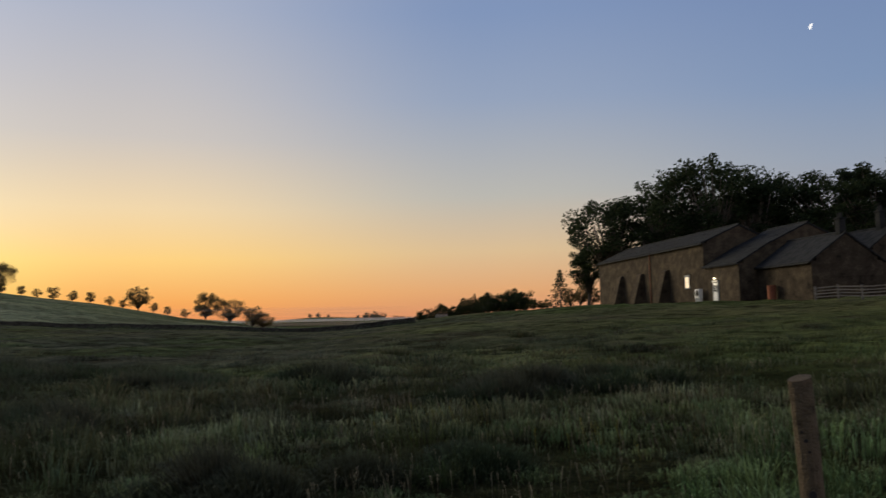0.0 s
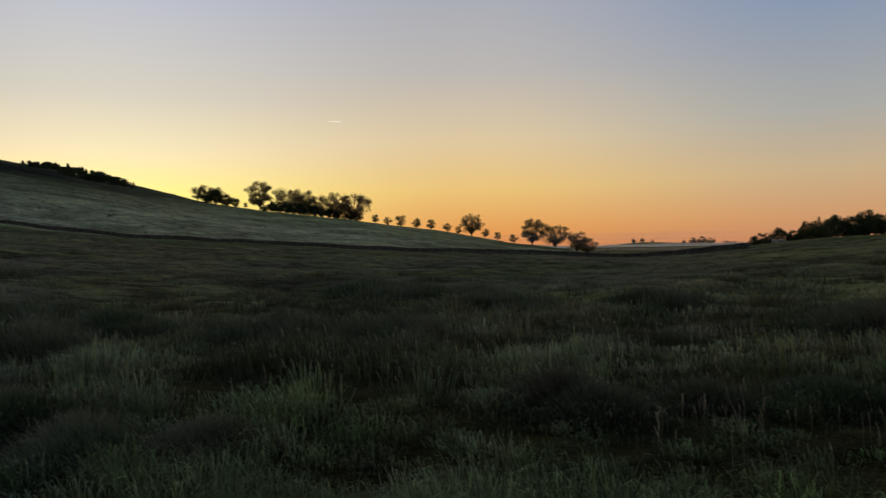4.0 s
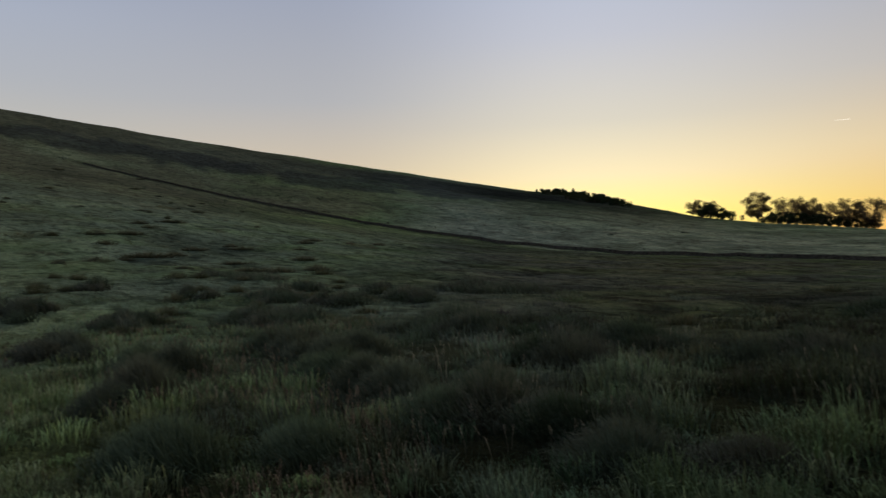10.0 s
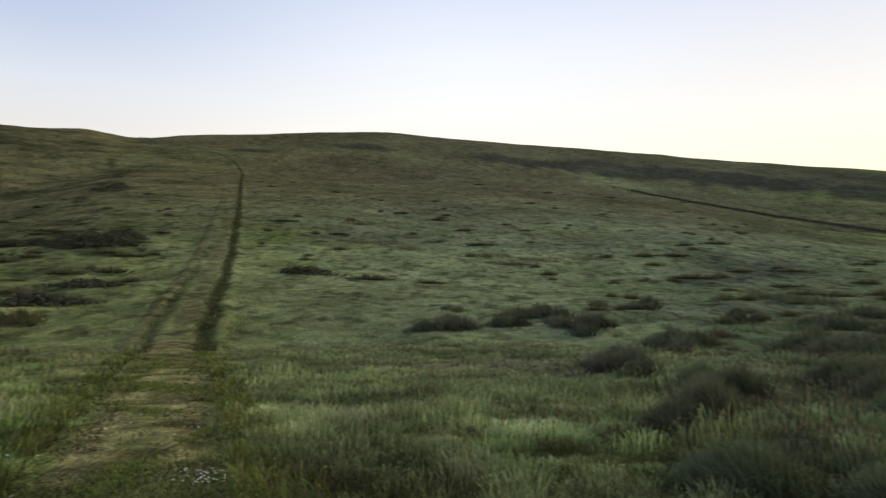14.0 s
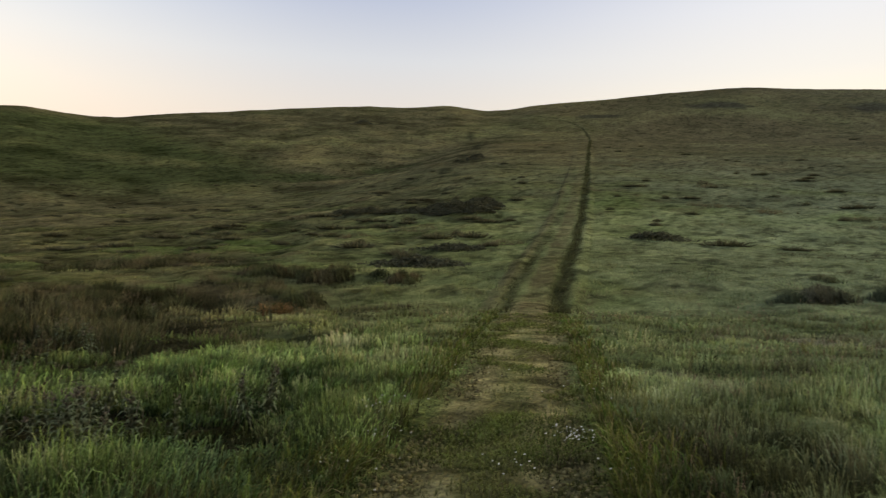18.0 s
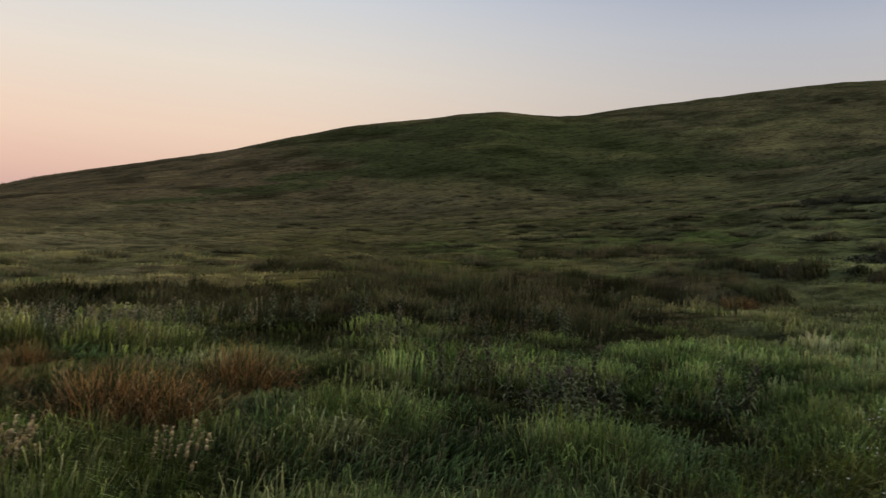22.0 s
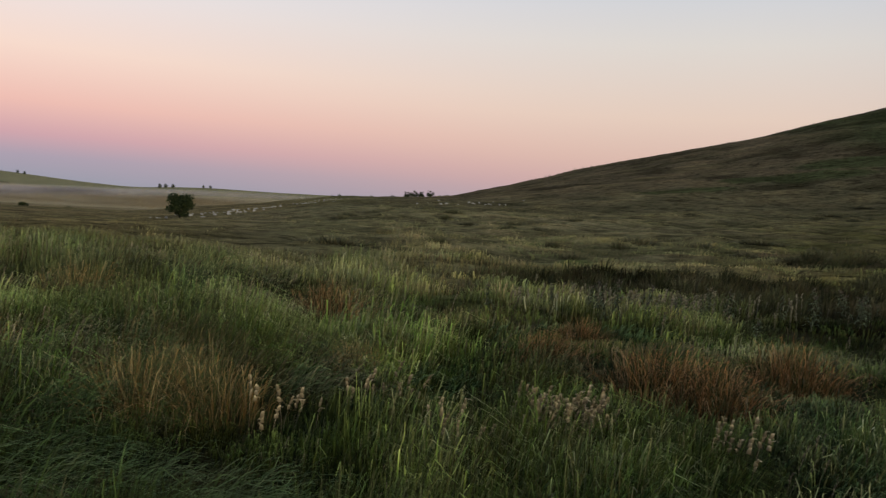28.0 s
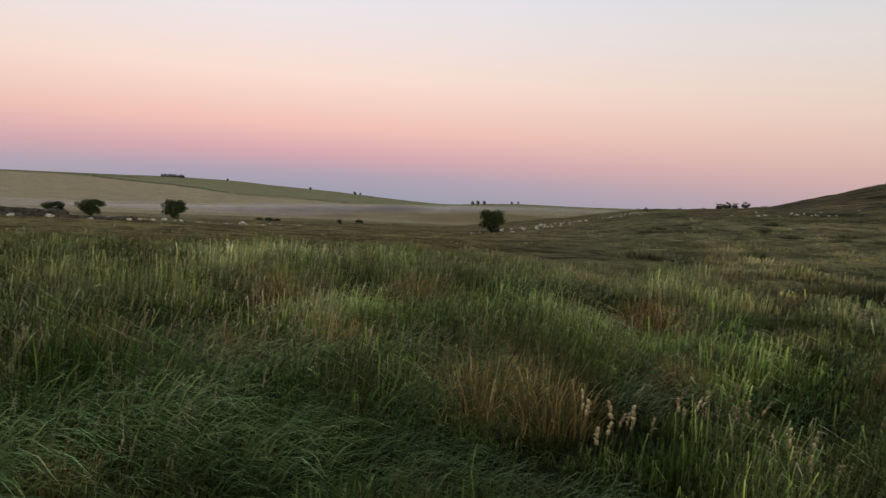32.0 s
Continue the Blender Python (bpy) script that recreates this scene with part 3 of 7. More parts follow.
# dark hollows in the meadow: their shade is put into grass and ground colour
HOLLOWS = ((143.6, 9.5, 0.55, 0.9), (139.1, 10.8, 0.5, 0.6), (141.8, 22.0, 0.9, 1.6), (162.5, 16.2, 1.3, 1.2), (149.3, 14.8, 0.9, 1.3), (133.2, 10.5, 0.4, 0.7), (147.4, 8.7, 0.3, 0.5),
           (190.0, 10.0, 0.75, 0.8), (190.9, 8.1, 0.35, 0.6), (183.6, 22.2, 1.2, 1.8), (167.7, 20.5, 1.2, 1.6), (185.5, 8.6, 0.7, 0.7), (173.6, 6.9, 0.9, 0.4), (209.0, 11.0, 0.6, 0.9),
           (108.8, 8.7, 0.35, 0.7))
GULLY = ((119.0, 187.3, 1.6, 16.4), (119.4, 229.4, 1.5, 14.3), (120.1, 152.4, 1.3, 14.1), (121.3, 129.0, 1.1, 10.6))


def grown(x, y, places, ragged=0.6, seed=101):
    """How fully places x, y lie inside patches, 0 to 1, with ragged rims."""
    x, y = np.asarray(x, float), np.asarray(y, float)
    m = np.full(x.shape, -1.0)
    for b, r, w, d in places:
        ux, uy = way(b)
        v, u = x * ux + y * uy - r, x * uy - y * ux
        m = np.maximum(m, 1 - np.sqrt((u / w) ** 2 + (v / d) ** 2))
    rr = np.hypot(x, y)
    n = fbm(bearing_of(x, y) * 0.9, np.log(rr + 0.1) * 16, seed, 3)
    return np.clip((m + ragged * (n - 0.5)) * 3.2, 0, 1)


def sward(x, y, thatch_shade=True):
    """Colour of the vegetation at places x, y, with shade, haze and glare put into it."""
    az, r = bearing_of(x, y), np.hypot(x, y)
    n1, n2, n3 = fbm(x / 30, y / 30, 21), fbm(x / 6, y / 6, 22), fbm(x / 1.7, y / 1.7, 23)
    c = lerp(GREEN, OLIVE, np.clip(n1 * 2.2 - 0.6, 0, 1))
    # the rough, rush-grown field towards the afterglow
    c = lerp(c, BROWN * (0.88, 0.98, 1.15), bump(az, -10, 66, 30) * bump(r, 22, 150, 26) * np.clip(n2 * 1.5 - 0.1, 0, 1) * 0.8)
    c = lerp(c, c * 0.9, bump(az, -40, 66, 10) * bump(r, -1, 150, 20))
    # bare pasture past the wall, the open slope to the left of it
    # the pale fades uphill: mist near the wall put into the colour
    c = lerp(c, MISTY_HAY, bump(az, 8, 60, 8) * bump(r, 152 + np.clip(az - 50, 0, 60) * 3.2, 420, 12) * (0.8 - 0.45 * np.clip((r - 190) / 120, 0, 1)))
    c = lerp(c, lerp(GREEN, PASTURE, n2), bump(az, 62, 116, 14) * bump(r, 25, 120, 25) * 0.8)
    # heather under the long crest, brown bent on the open hill
    high = np.interp(az, (40, 55, 66, 80, 95, 108), (300, 300, 300, 300, 310, 330))
    c = lerp(c, HEATHER, bump(az, 44, 104, 12) * np.clip((r - high) / 30 + n1 - 0.3, 0, 1) * bump(r, 0, 385, 40) * 0.95)
    c = lerp(c, lerp(BROWN, OLIVE, n2), bump(az, 70, 200, 16) * bump(r, 105, 420, 50) * 0.75)
    c = lerp(c, np.array((0.048, 0.06, 0.025)), bump(az, 118, 176, 10) * bump(r, 110, 330, 40) * np.clip(n1 * 4 - 1.9, 0, 1) * 0.8)
    # the flat moor to the left of the track: dark rushes with greener strips
    c = lerp(c, lerp(BROWN * 0.9, OLIVE, n2), bump(az, 122, 200, 10) * bump(r, 16, 110, 12) * np.clip(n2 * 2.4 - 0.5, 0, 1))
    c = lerp(c, LUSH, bump(az, 118, 160, 10) * bump(r, 28, 70, 12) * np.clip(n2 * 4 - 2.1, 0, 1) * 0.7)
    # pale bent on the bank and in the valley
    c = lerp(c, lerp(OLIVE, STRAW, n2 * 0.7), bump(az, 170, 245, 14) * bump(r, 60, 420, 40) * 0.7)
    # the far hill's fields, the tan one paled for distance haze
    c = lerp(c, lerp(FARFIELD, PASTURE * (1.2, 1.12, 1.1), np.clip((r - np.interp(az, (200, 221, 225, 229, 232, 236, 239, 244), (1900, 1821, 1869, 1859, 1989, 2138, 2335, 2510))) / 40 + 0.5, 0.08, 0.62) + 0.1 * (n1 - 0.5)), bump(az, 188, 260, 8) * np.clip((r - 420) / 200, 0, 1))
    c = lerp(c, PASTURE * 1.2, bump(az, -40, 32, 6) * np.clip((r - 480) / 100, 0, 1))
    c = lerp(c, GREEN * 0.7, bump(az, -40, 13, 4) * np.clip((r - 1700) / 200, 0, 1))
    # tan bent on the left shoulder of the hill and on the flat before it, greener hollows in between
    c = lerp(c, lerp(OLIVE * 1.1, STRAW * 0.75, np.clip(n2 * 1.6 - 0.4, 0, 1)), bump(az, 152, 196, 14) * bump(r, 45, 330, 22) * np.clip(0.9 - 0.8 * np.clip(n1 * 4 - 1.9, 0, 1), 0, 1) * 0.75)
    c = lerp(c, np.array((0.05, 0.064, 0.026)), bump(az, 138, 172, 8) * bump(r, 125, 270, 30) * np.clip(fbm(x / 38, y / 38, 77) * 5 - 2.3, 0, 1) * 0.85)
    # slope beside the afterglow lightened in colour for its glare
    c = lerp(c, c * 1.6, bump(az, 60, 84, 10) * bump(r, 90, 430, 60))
    c = lerp(c, STRAW * (0.78, 0.72, 0.65), bump(az, 202, 255, 6) * bump(r, 20, 760, 12) * np.clip(0.45 + n1 * 0.6, 0, 0.85))
    grey = (c.sum(-1) / 2.6)[..., None] * np.array((0.92, 1.05, 0.64))
    c = lerp(c, grey, bump(az, 60, 146, 34) * bump(r, 14, 430, 10) * 0.42)
    # small dark tufts
    tuft = np.clip(fbm(x / 2.4, y / 1.6, 25, 2) * 5 - 3.1, 0, 1) * bump(r, 18, 260, 20)
    c = lerp(c, BROWN * 0.6, tuft * 0.7)
    c = lerp(c, np.array((0.088, 0.1, 0.056)), bump(az, 66, 118, 16) * bump(r, 24, 150, 20) * np.clip(n2 * 2 - 0.5, 0, 0.8))
    c = lerp(c, np.array((0.074, 0.071, 0.038)), bump(az, 66, 165, 16) * bump(r, 130, 430, 60) * np.clip(n1 * 2.4 - 0.6, 0, 0.8))
    # brightness scaled by bearing and distance
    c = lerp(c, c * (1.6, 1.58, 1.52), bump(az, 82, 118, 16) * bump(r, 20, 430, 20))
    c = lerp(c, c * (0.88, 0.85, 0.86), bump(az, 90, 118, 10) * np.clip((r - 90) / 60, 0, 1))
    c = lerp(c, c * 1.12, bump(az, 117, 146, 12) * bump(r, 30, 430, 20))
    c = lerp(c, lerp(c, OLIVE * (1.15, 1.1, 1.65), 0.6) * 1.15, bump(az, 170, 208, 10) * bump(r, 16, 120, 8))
    # the near shoulder of the hill: tan bent, a dark green hollow in it, pale grass along its foot
    c = lerp(c, np.array((0.112, 0.092, 0.054)), bump(az, 156, 196, 10) * bump(r, 112, 330, 16) * np.clip(0.35 + n2, 0, 0.85))
    c = lerp(c, np.array((0.105, 0.1, 0.052)), bump(az, 136, 196, 10) * bump(r, 78, 150, 24) * np.clip(n2 * 1.6 - 0.1, 0, 0.8))
    bowl = 148 + 8 * fbm(r / 60, r / 60 + 3, 91, 2) + (r - 210) * 0.07
    c = lerp(c, np.array((0.046, 0.06, 0.024)), bump(az, bowl - 14, bowl + 12, 5) * bump(r, 150, 272, 26) * np.clip(0.35 + 1.1 * fbm(x / 22, y / 22, 92, 2), 0, 0.95))
    c = lerp(c, lerp(c, np.array((0.105, 0.125, 0.05)), 0.45) * 1.4, bump(az, 84, 131, 10) * bump(r, 9, 75, 8))
    # hummocks: shaded hollows and lit tops put into the colour, tops drier in tint
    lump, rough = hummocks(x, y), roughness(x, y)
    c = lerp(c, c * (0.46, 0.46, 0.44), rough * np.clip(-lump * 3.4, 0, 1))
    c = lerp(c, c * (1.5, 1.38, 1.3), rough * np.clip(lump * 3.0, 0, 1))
    c = lerp(c, c * (1.16, 1.15, 1.1), bump(az, 112, 150, 12) * np.clip((r - 70) / 40, 0, 1))
    # the patches of the plan
    c = lerp(c, np.array((0.052, 0.064, 0.026)) * (0.8 + 0.5 * n2)[..., None], grown(x, y, BRACKEN, 0.9, 103) * 0.9)
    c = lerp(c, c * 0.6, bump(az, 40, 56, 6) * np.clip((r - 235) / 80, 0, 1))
    c = lerp(c, np.array((0.04, 0.042, 0.032)), grown(x, y, HEATHER_BANDS, 1.1, 104) * 0.72)
    c = lerp(c, np.array((0.03, 0.034, 0.018)), grown(x, y, GULLY, 1.0, 105) * 0.8)
    c = lerp(c, LUSH * (1.6, 1.25, 1.7), grown(x, y, GREEN_STRIPS, 0.8, 106) * 0.55)
    c = lerp(c, np.array((0.2, 0.165, 0.11)), grown(x, y, ROSY_BENT, 0.8, 107) * 0.6)
    # rush beds, coloured darker in the dips and lighter on the tops
    c = lerp(c, np.array((0.07, 0.055, 0.03)) * (1 + 1.1 * lump)[..., None], grown(x, y, RUSH_BEDS, 0.8, 108) * np.interp(az, (172, 182), (0.85, 0.55)))
    # bluish tint of haze put into the slope's colour
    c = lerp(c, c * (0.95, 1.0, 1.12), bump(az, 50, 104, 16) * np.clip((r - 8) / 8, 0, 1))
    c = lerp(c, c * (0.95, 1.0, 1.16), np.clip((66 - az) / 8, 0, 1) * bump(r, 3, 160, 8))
    # nearer slope lightened for the glare too
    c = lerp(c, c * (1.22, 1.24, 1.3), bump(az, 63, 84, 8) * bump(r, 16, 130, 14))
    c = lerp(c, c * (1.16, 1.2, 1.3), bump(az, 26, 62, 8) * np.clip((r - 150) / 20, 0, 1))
    # shade of the hollows on the ground
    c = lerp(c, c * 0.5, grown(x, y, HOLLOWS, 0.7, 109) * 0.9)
    # the track: two worn ruts with a grassy middle
    near = r < 340
    off = np.full(x.shape, 9.0)
    off[near] = track_offset(x[near], y[near])
    # dark thatch and the shade under the long grass close by, as ground colour
    if thatch_shade:
        c = lerp(c, THATCH_SHADE, bump(r, 3.2, np.interp(az, (70, 84, 128, 138, 160, 172), (20, 9, 9, 26, 28, 15)), 3 + 9 * np.clip((r - 4) / 8, 0, 1)) * 0.9 * np.clip((np.abs(off) - 1.2) / 0.7, 0, 1))
    w = np.abs(off) + (n3 - 0.5) * 0.35
    worn = np.clip((0.95 - w) / 0.25, 0, 1) * np.clip((32 - r) / 4, 0, 1)
    clod = np.clip(2.6 * fbm(x / 0.42, y / 0.42, 113, 3) - 0.35, 0.3, 1.6)
    c = lerp(c, EARTH * clod[..., None], worn * (0.85 - 0.35 * bump(np.abs(off), -0.3, 0.22, 0.2)))
    return c, off


def ground_sheet():
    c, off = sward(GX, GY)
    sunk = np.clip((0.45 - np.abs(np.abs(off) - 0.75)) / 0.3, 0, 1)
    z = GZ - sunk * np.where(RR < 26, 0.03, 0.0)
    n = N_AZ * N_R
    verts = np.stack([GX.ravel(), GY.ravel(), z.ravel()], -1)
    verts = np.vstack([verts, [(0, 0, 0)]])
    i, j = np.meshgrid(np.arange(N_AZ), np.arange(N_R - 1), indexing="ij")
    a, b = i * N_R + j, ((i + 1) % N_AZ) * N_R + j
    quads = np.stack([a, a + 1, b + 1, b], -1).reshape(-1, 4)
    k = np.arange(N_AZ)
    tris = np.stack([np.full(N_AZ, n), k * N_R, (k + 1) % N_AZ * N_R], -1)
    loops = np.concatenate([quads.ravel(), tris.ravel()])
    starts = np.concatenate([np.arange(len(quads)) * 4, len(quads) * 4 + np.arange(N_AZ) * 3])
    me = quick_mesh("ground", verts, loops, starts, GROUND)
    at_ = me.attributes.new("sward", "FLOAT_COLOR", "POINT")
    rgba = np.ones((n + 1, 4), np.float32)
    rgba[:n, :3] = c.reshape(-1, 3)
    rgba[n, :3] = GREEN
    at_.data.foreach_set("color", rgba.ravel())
    me.polygons.foreach_set("use_smooth", [True] * len(me.polygons))
    return tagged(new("ground", me), "rough moorland and pasture rising to a long hill", "ground", kind="structure")


ground_sheet()


def cart_track():
    """The far stretch of the track: two sunk ruts up the hill, the right one deeper, with a grassy middle."""
    line = TRACK_LINE[(np.hypot(*TRACK_LINE.T) > 23) & (np.hypot(*TRACK_LINE.T) < 328)]
    step = np.gradient(line, axis=0)
    step /= np.linalg.norm(step, axis=1)[:, None] + 1e-9
    u = np.linspace(-2.2, 2.2, 34)
    x = line[:, 0][:, None] - step[:, 1][:, None] * u
    y = line[:, 1][:, None] + step[:, 0][:, None] * u
    r = np.hypot(x, y)
    c = sward(x, y)[0]
    wob = (fbm(x / 2.5, y / 2.5, 111, 2) - 0.5) * 0.5
    n = fbm(x / 1.1, y / 1.1, 112, 2)
    right = np.clip((0.48 - np.abs(u + 0.95 + wob)) / 0.3, 0, 1)
    left = np.clip((0.42 - np.abs(u - 0.95 + wob)) / 0.3, 0, 1) * np.clip((75 - r) / 45, 0.1, 0.85)
    middle = np.clip((0.62 - np.abs(u)) / 0.3, 0, 1)
    c = lerp(c, np.array((0.14, 0.12, 0.062)), np.maximum(middle, np.clip((0.5 - np.abs(u - 1.55)) / 0.3, 0, 1)) * np.clip((150 - r) / 90, 0, 1) * (0.25 + 0.6 * n))
    # ruts darkened: rank grass and the shadow in the grooves as colour
    c = lerp(c, np.array((0.05, 0.055, 0.026)) * (0.6 + 0.9 * n)[..., None], np.maximum(right, left) * np.clip((r - 23) / 5, 0, 1) * np.clip((340 - r) / 80, 0.5, 0.95))
    rise = np.clip((r - 23) / 5, 0, 1)
    z = height(x, y) + rise * (0.13 - 0.1 * np.maximum(right, left)) - 0.22 * np.clip((np.abs(u) - 1.5) / 0.7, 0, 1)
    z -= 0.05 * (1 - rise)
    rows, cols = x.shape
    i, j = np.meshgrid(np.arange(rows - 1), np.arange(cols - 1), indexing="ij")
    a = i * cols + j
    quads = np.stack([a + 1, a, a + cols, a + cols + 1], -1).reshape(-1, 4)
    me = quick_mesh("cart_track", np.stack([x.ravel(), y.ravel(), z.ravel()], -1), quads.ravel(), np.arange(len(quads)) * 4, GROUND)
    rgba = np.ones((rows * cols, 4), np.float32)
    rgba[:, :3] = c.reshape(-1, 3)
    me.attributes.new("sward", "FLOAT_COLOR", "POINT").data.foreach_set("color", rgba.ravel())
    me.polygons.foreach_set("use_smooth", [True] * len(me.polygons))
    return tagged(new("track", me), "two-rutted grassy cart track climbing straight up the hill", "track", kind="structure")


cart_track()


# ---------------------------------------------------------------- grass
rng = np.random.default_rng(7)


def blades(pos, h, w, lean, turn, color, droop=0.3, hook=0.0, pale=1.6, joints=None):
    """Arrays of a mesh of tapering blades that bow over towards their tips; far blades have fewer joints."""
    n = len(h)
    if joints is None:
        r = np.hypot(pos[:, 0], pos[:, 1])
        hook, pale = np.broadcast_to(np.asarray(hook, float), (n, 1)), np.broadcast_to(np.asarray(pale, float), (n, 1))
        made = []
        for k, near in ((3, r < 9), (2, (r >= 9) & (r < 28)), (1, r >= 28)):
            if near.any():
                made.append(blades(pos[near], h[near], w[near], lean[near], turn[near], color[near], droop, hook[near], pale[near], k))
        return join_blades(made) if len(made) > 1 else made[0]
    side = np.stack([np.cos(turn), np.sin(turn), np.zeros(n)], -1) * w[:, None] * 0.5
    up = np.stack([np.zeros(n), np.zeros(n), h], -1)
    over = np.concatenate([lean * h[:, None], np.zeros((n, 1))], -1)
    far = np.clip(np.hypot(*lean.T), 0, 1.2)[:, None]
    low = pos + (0.45 + 0.12 * hook) * up + (0.16 - 0.1 * hook) * over
    high = pos + (0.82 + 0.1 * hook - 0.18 * far * (1 - hook)) * up + (0.55 - 0.25 * hook) * over
    tip = pos + (1.0 - 0.06 * hook - (0.25 + droop) * far * (1 - 0.45 * hook)) * up + (1.05 - 0.1 * hook) * over
    dry = np.minimum(color * pale + (0.006, 0.006, 0.002), 1)      # the tips are drier and paler, and lightened as lit tips
    # feet darkened: the shade low in the grass put into the blade colour
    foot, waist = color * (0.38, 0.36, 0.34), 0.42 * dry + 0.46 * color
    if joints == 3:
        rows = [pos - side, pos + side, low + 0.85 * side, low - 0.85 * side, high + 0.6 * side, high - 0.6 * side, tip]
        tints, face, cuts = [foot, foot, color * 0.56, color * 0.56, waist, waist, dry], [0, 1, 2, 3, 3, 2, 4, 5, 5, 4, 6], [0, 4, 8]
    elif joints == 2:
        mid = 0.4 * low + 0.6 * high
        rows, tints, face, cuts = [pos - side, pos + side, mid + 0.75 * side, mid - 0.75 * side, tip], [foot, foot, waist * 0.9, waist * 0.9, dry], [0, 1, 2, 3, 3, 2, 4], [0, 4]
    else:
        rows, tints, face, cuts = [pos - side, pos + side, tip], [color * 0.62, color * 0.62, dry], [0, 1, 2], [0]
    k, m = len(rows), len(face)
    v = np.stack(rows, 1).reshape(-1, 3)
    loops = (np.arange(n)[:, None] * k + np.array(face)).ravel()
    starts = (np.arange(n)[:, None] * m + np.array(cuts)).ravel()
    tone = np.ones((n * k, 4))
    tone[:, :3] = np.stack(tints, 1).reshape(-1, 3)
    return v, loops, starts, tone


def join_blades(sets):
    v, l, s, t, ov, ol = [], [], [], [], 0, 0
    for a, b, c, d in sets:
        v.append(a), l.append(b + ov), s.append(c + ol), t.append(d)
        ov += len(a)
        ol += len(b)
    return np.concatenate(v), np.concatenate(l), np.concatenate(s), np.concatenate(t)


WIND = np.array((-0.16, -0.09))


# russet tussocks: bearing, distance, size, width
RUSSET = ((175.5, 7.65, 0.95, 0.95), (172.2, 7.45, 0.85, 0.9), (167.4, 8.65, 0.95, 0.85), (183.6, 9.1, 0.7, 0.8), (199.3, 10.6, 1.05, 0.7), (197.6, 10.0, 0.6, 0.8), (181.0, 10.65, 0.6, 0.8), (133.0, 27.0, 1.0, 1.2))
STRAWY = ((221.5, 7.2, 0.75, 0.7), (211.5, 5.9, 0.7, 0.9), (207.0, 5.9, 0.65, 1.0), (228.5, 6.8, 0.65, 0.6), (197.3, 7.8, 0.55, 0.9), (215.7, 10.0, 0.75, 0.9), (225.5, 9.5, 0.7, 0.8), (209.2, 6.6, 0.6, 0.8), (236.5, 7.4, 0.6, 0.8), (238.5, 4.6, 0.5, 0.8))


def tall_grass(az, r):
    """How high the sward stands, by bearing and distance."""
    t = np.interp(az, (-40, 0, 40, 62, 90, 112, 122, 140, 165, 190, 200, 215, 250),
                  (0.26, 0.28, 0.34, 0.34, 0.24, 0.2, 0.22, 0.26, 0.27, 0.32, 0.52, 0.6, 0.58))
    return t * np.interp(r, (3, 12, 30, 70, 140), (0.9, 1.0, 0.8, 0.55, 0.5)) * np.where(az > 198, np.interp(r, (3, 6, 14), (0.72, 0.78, 0.5)), 1)


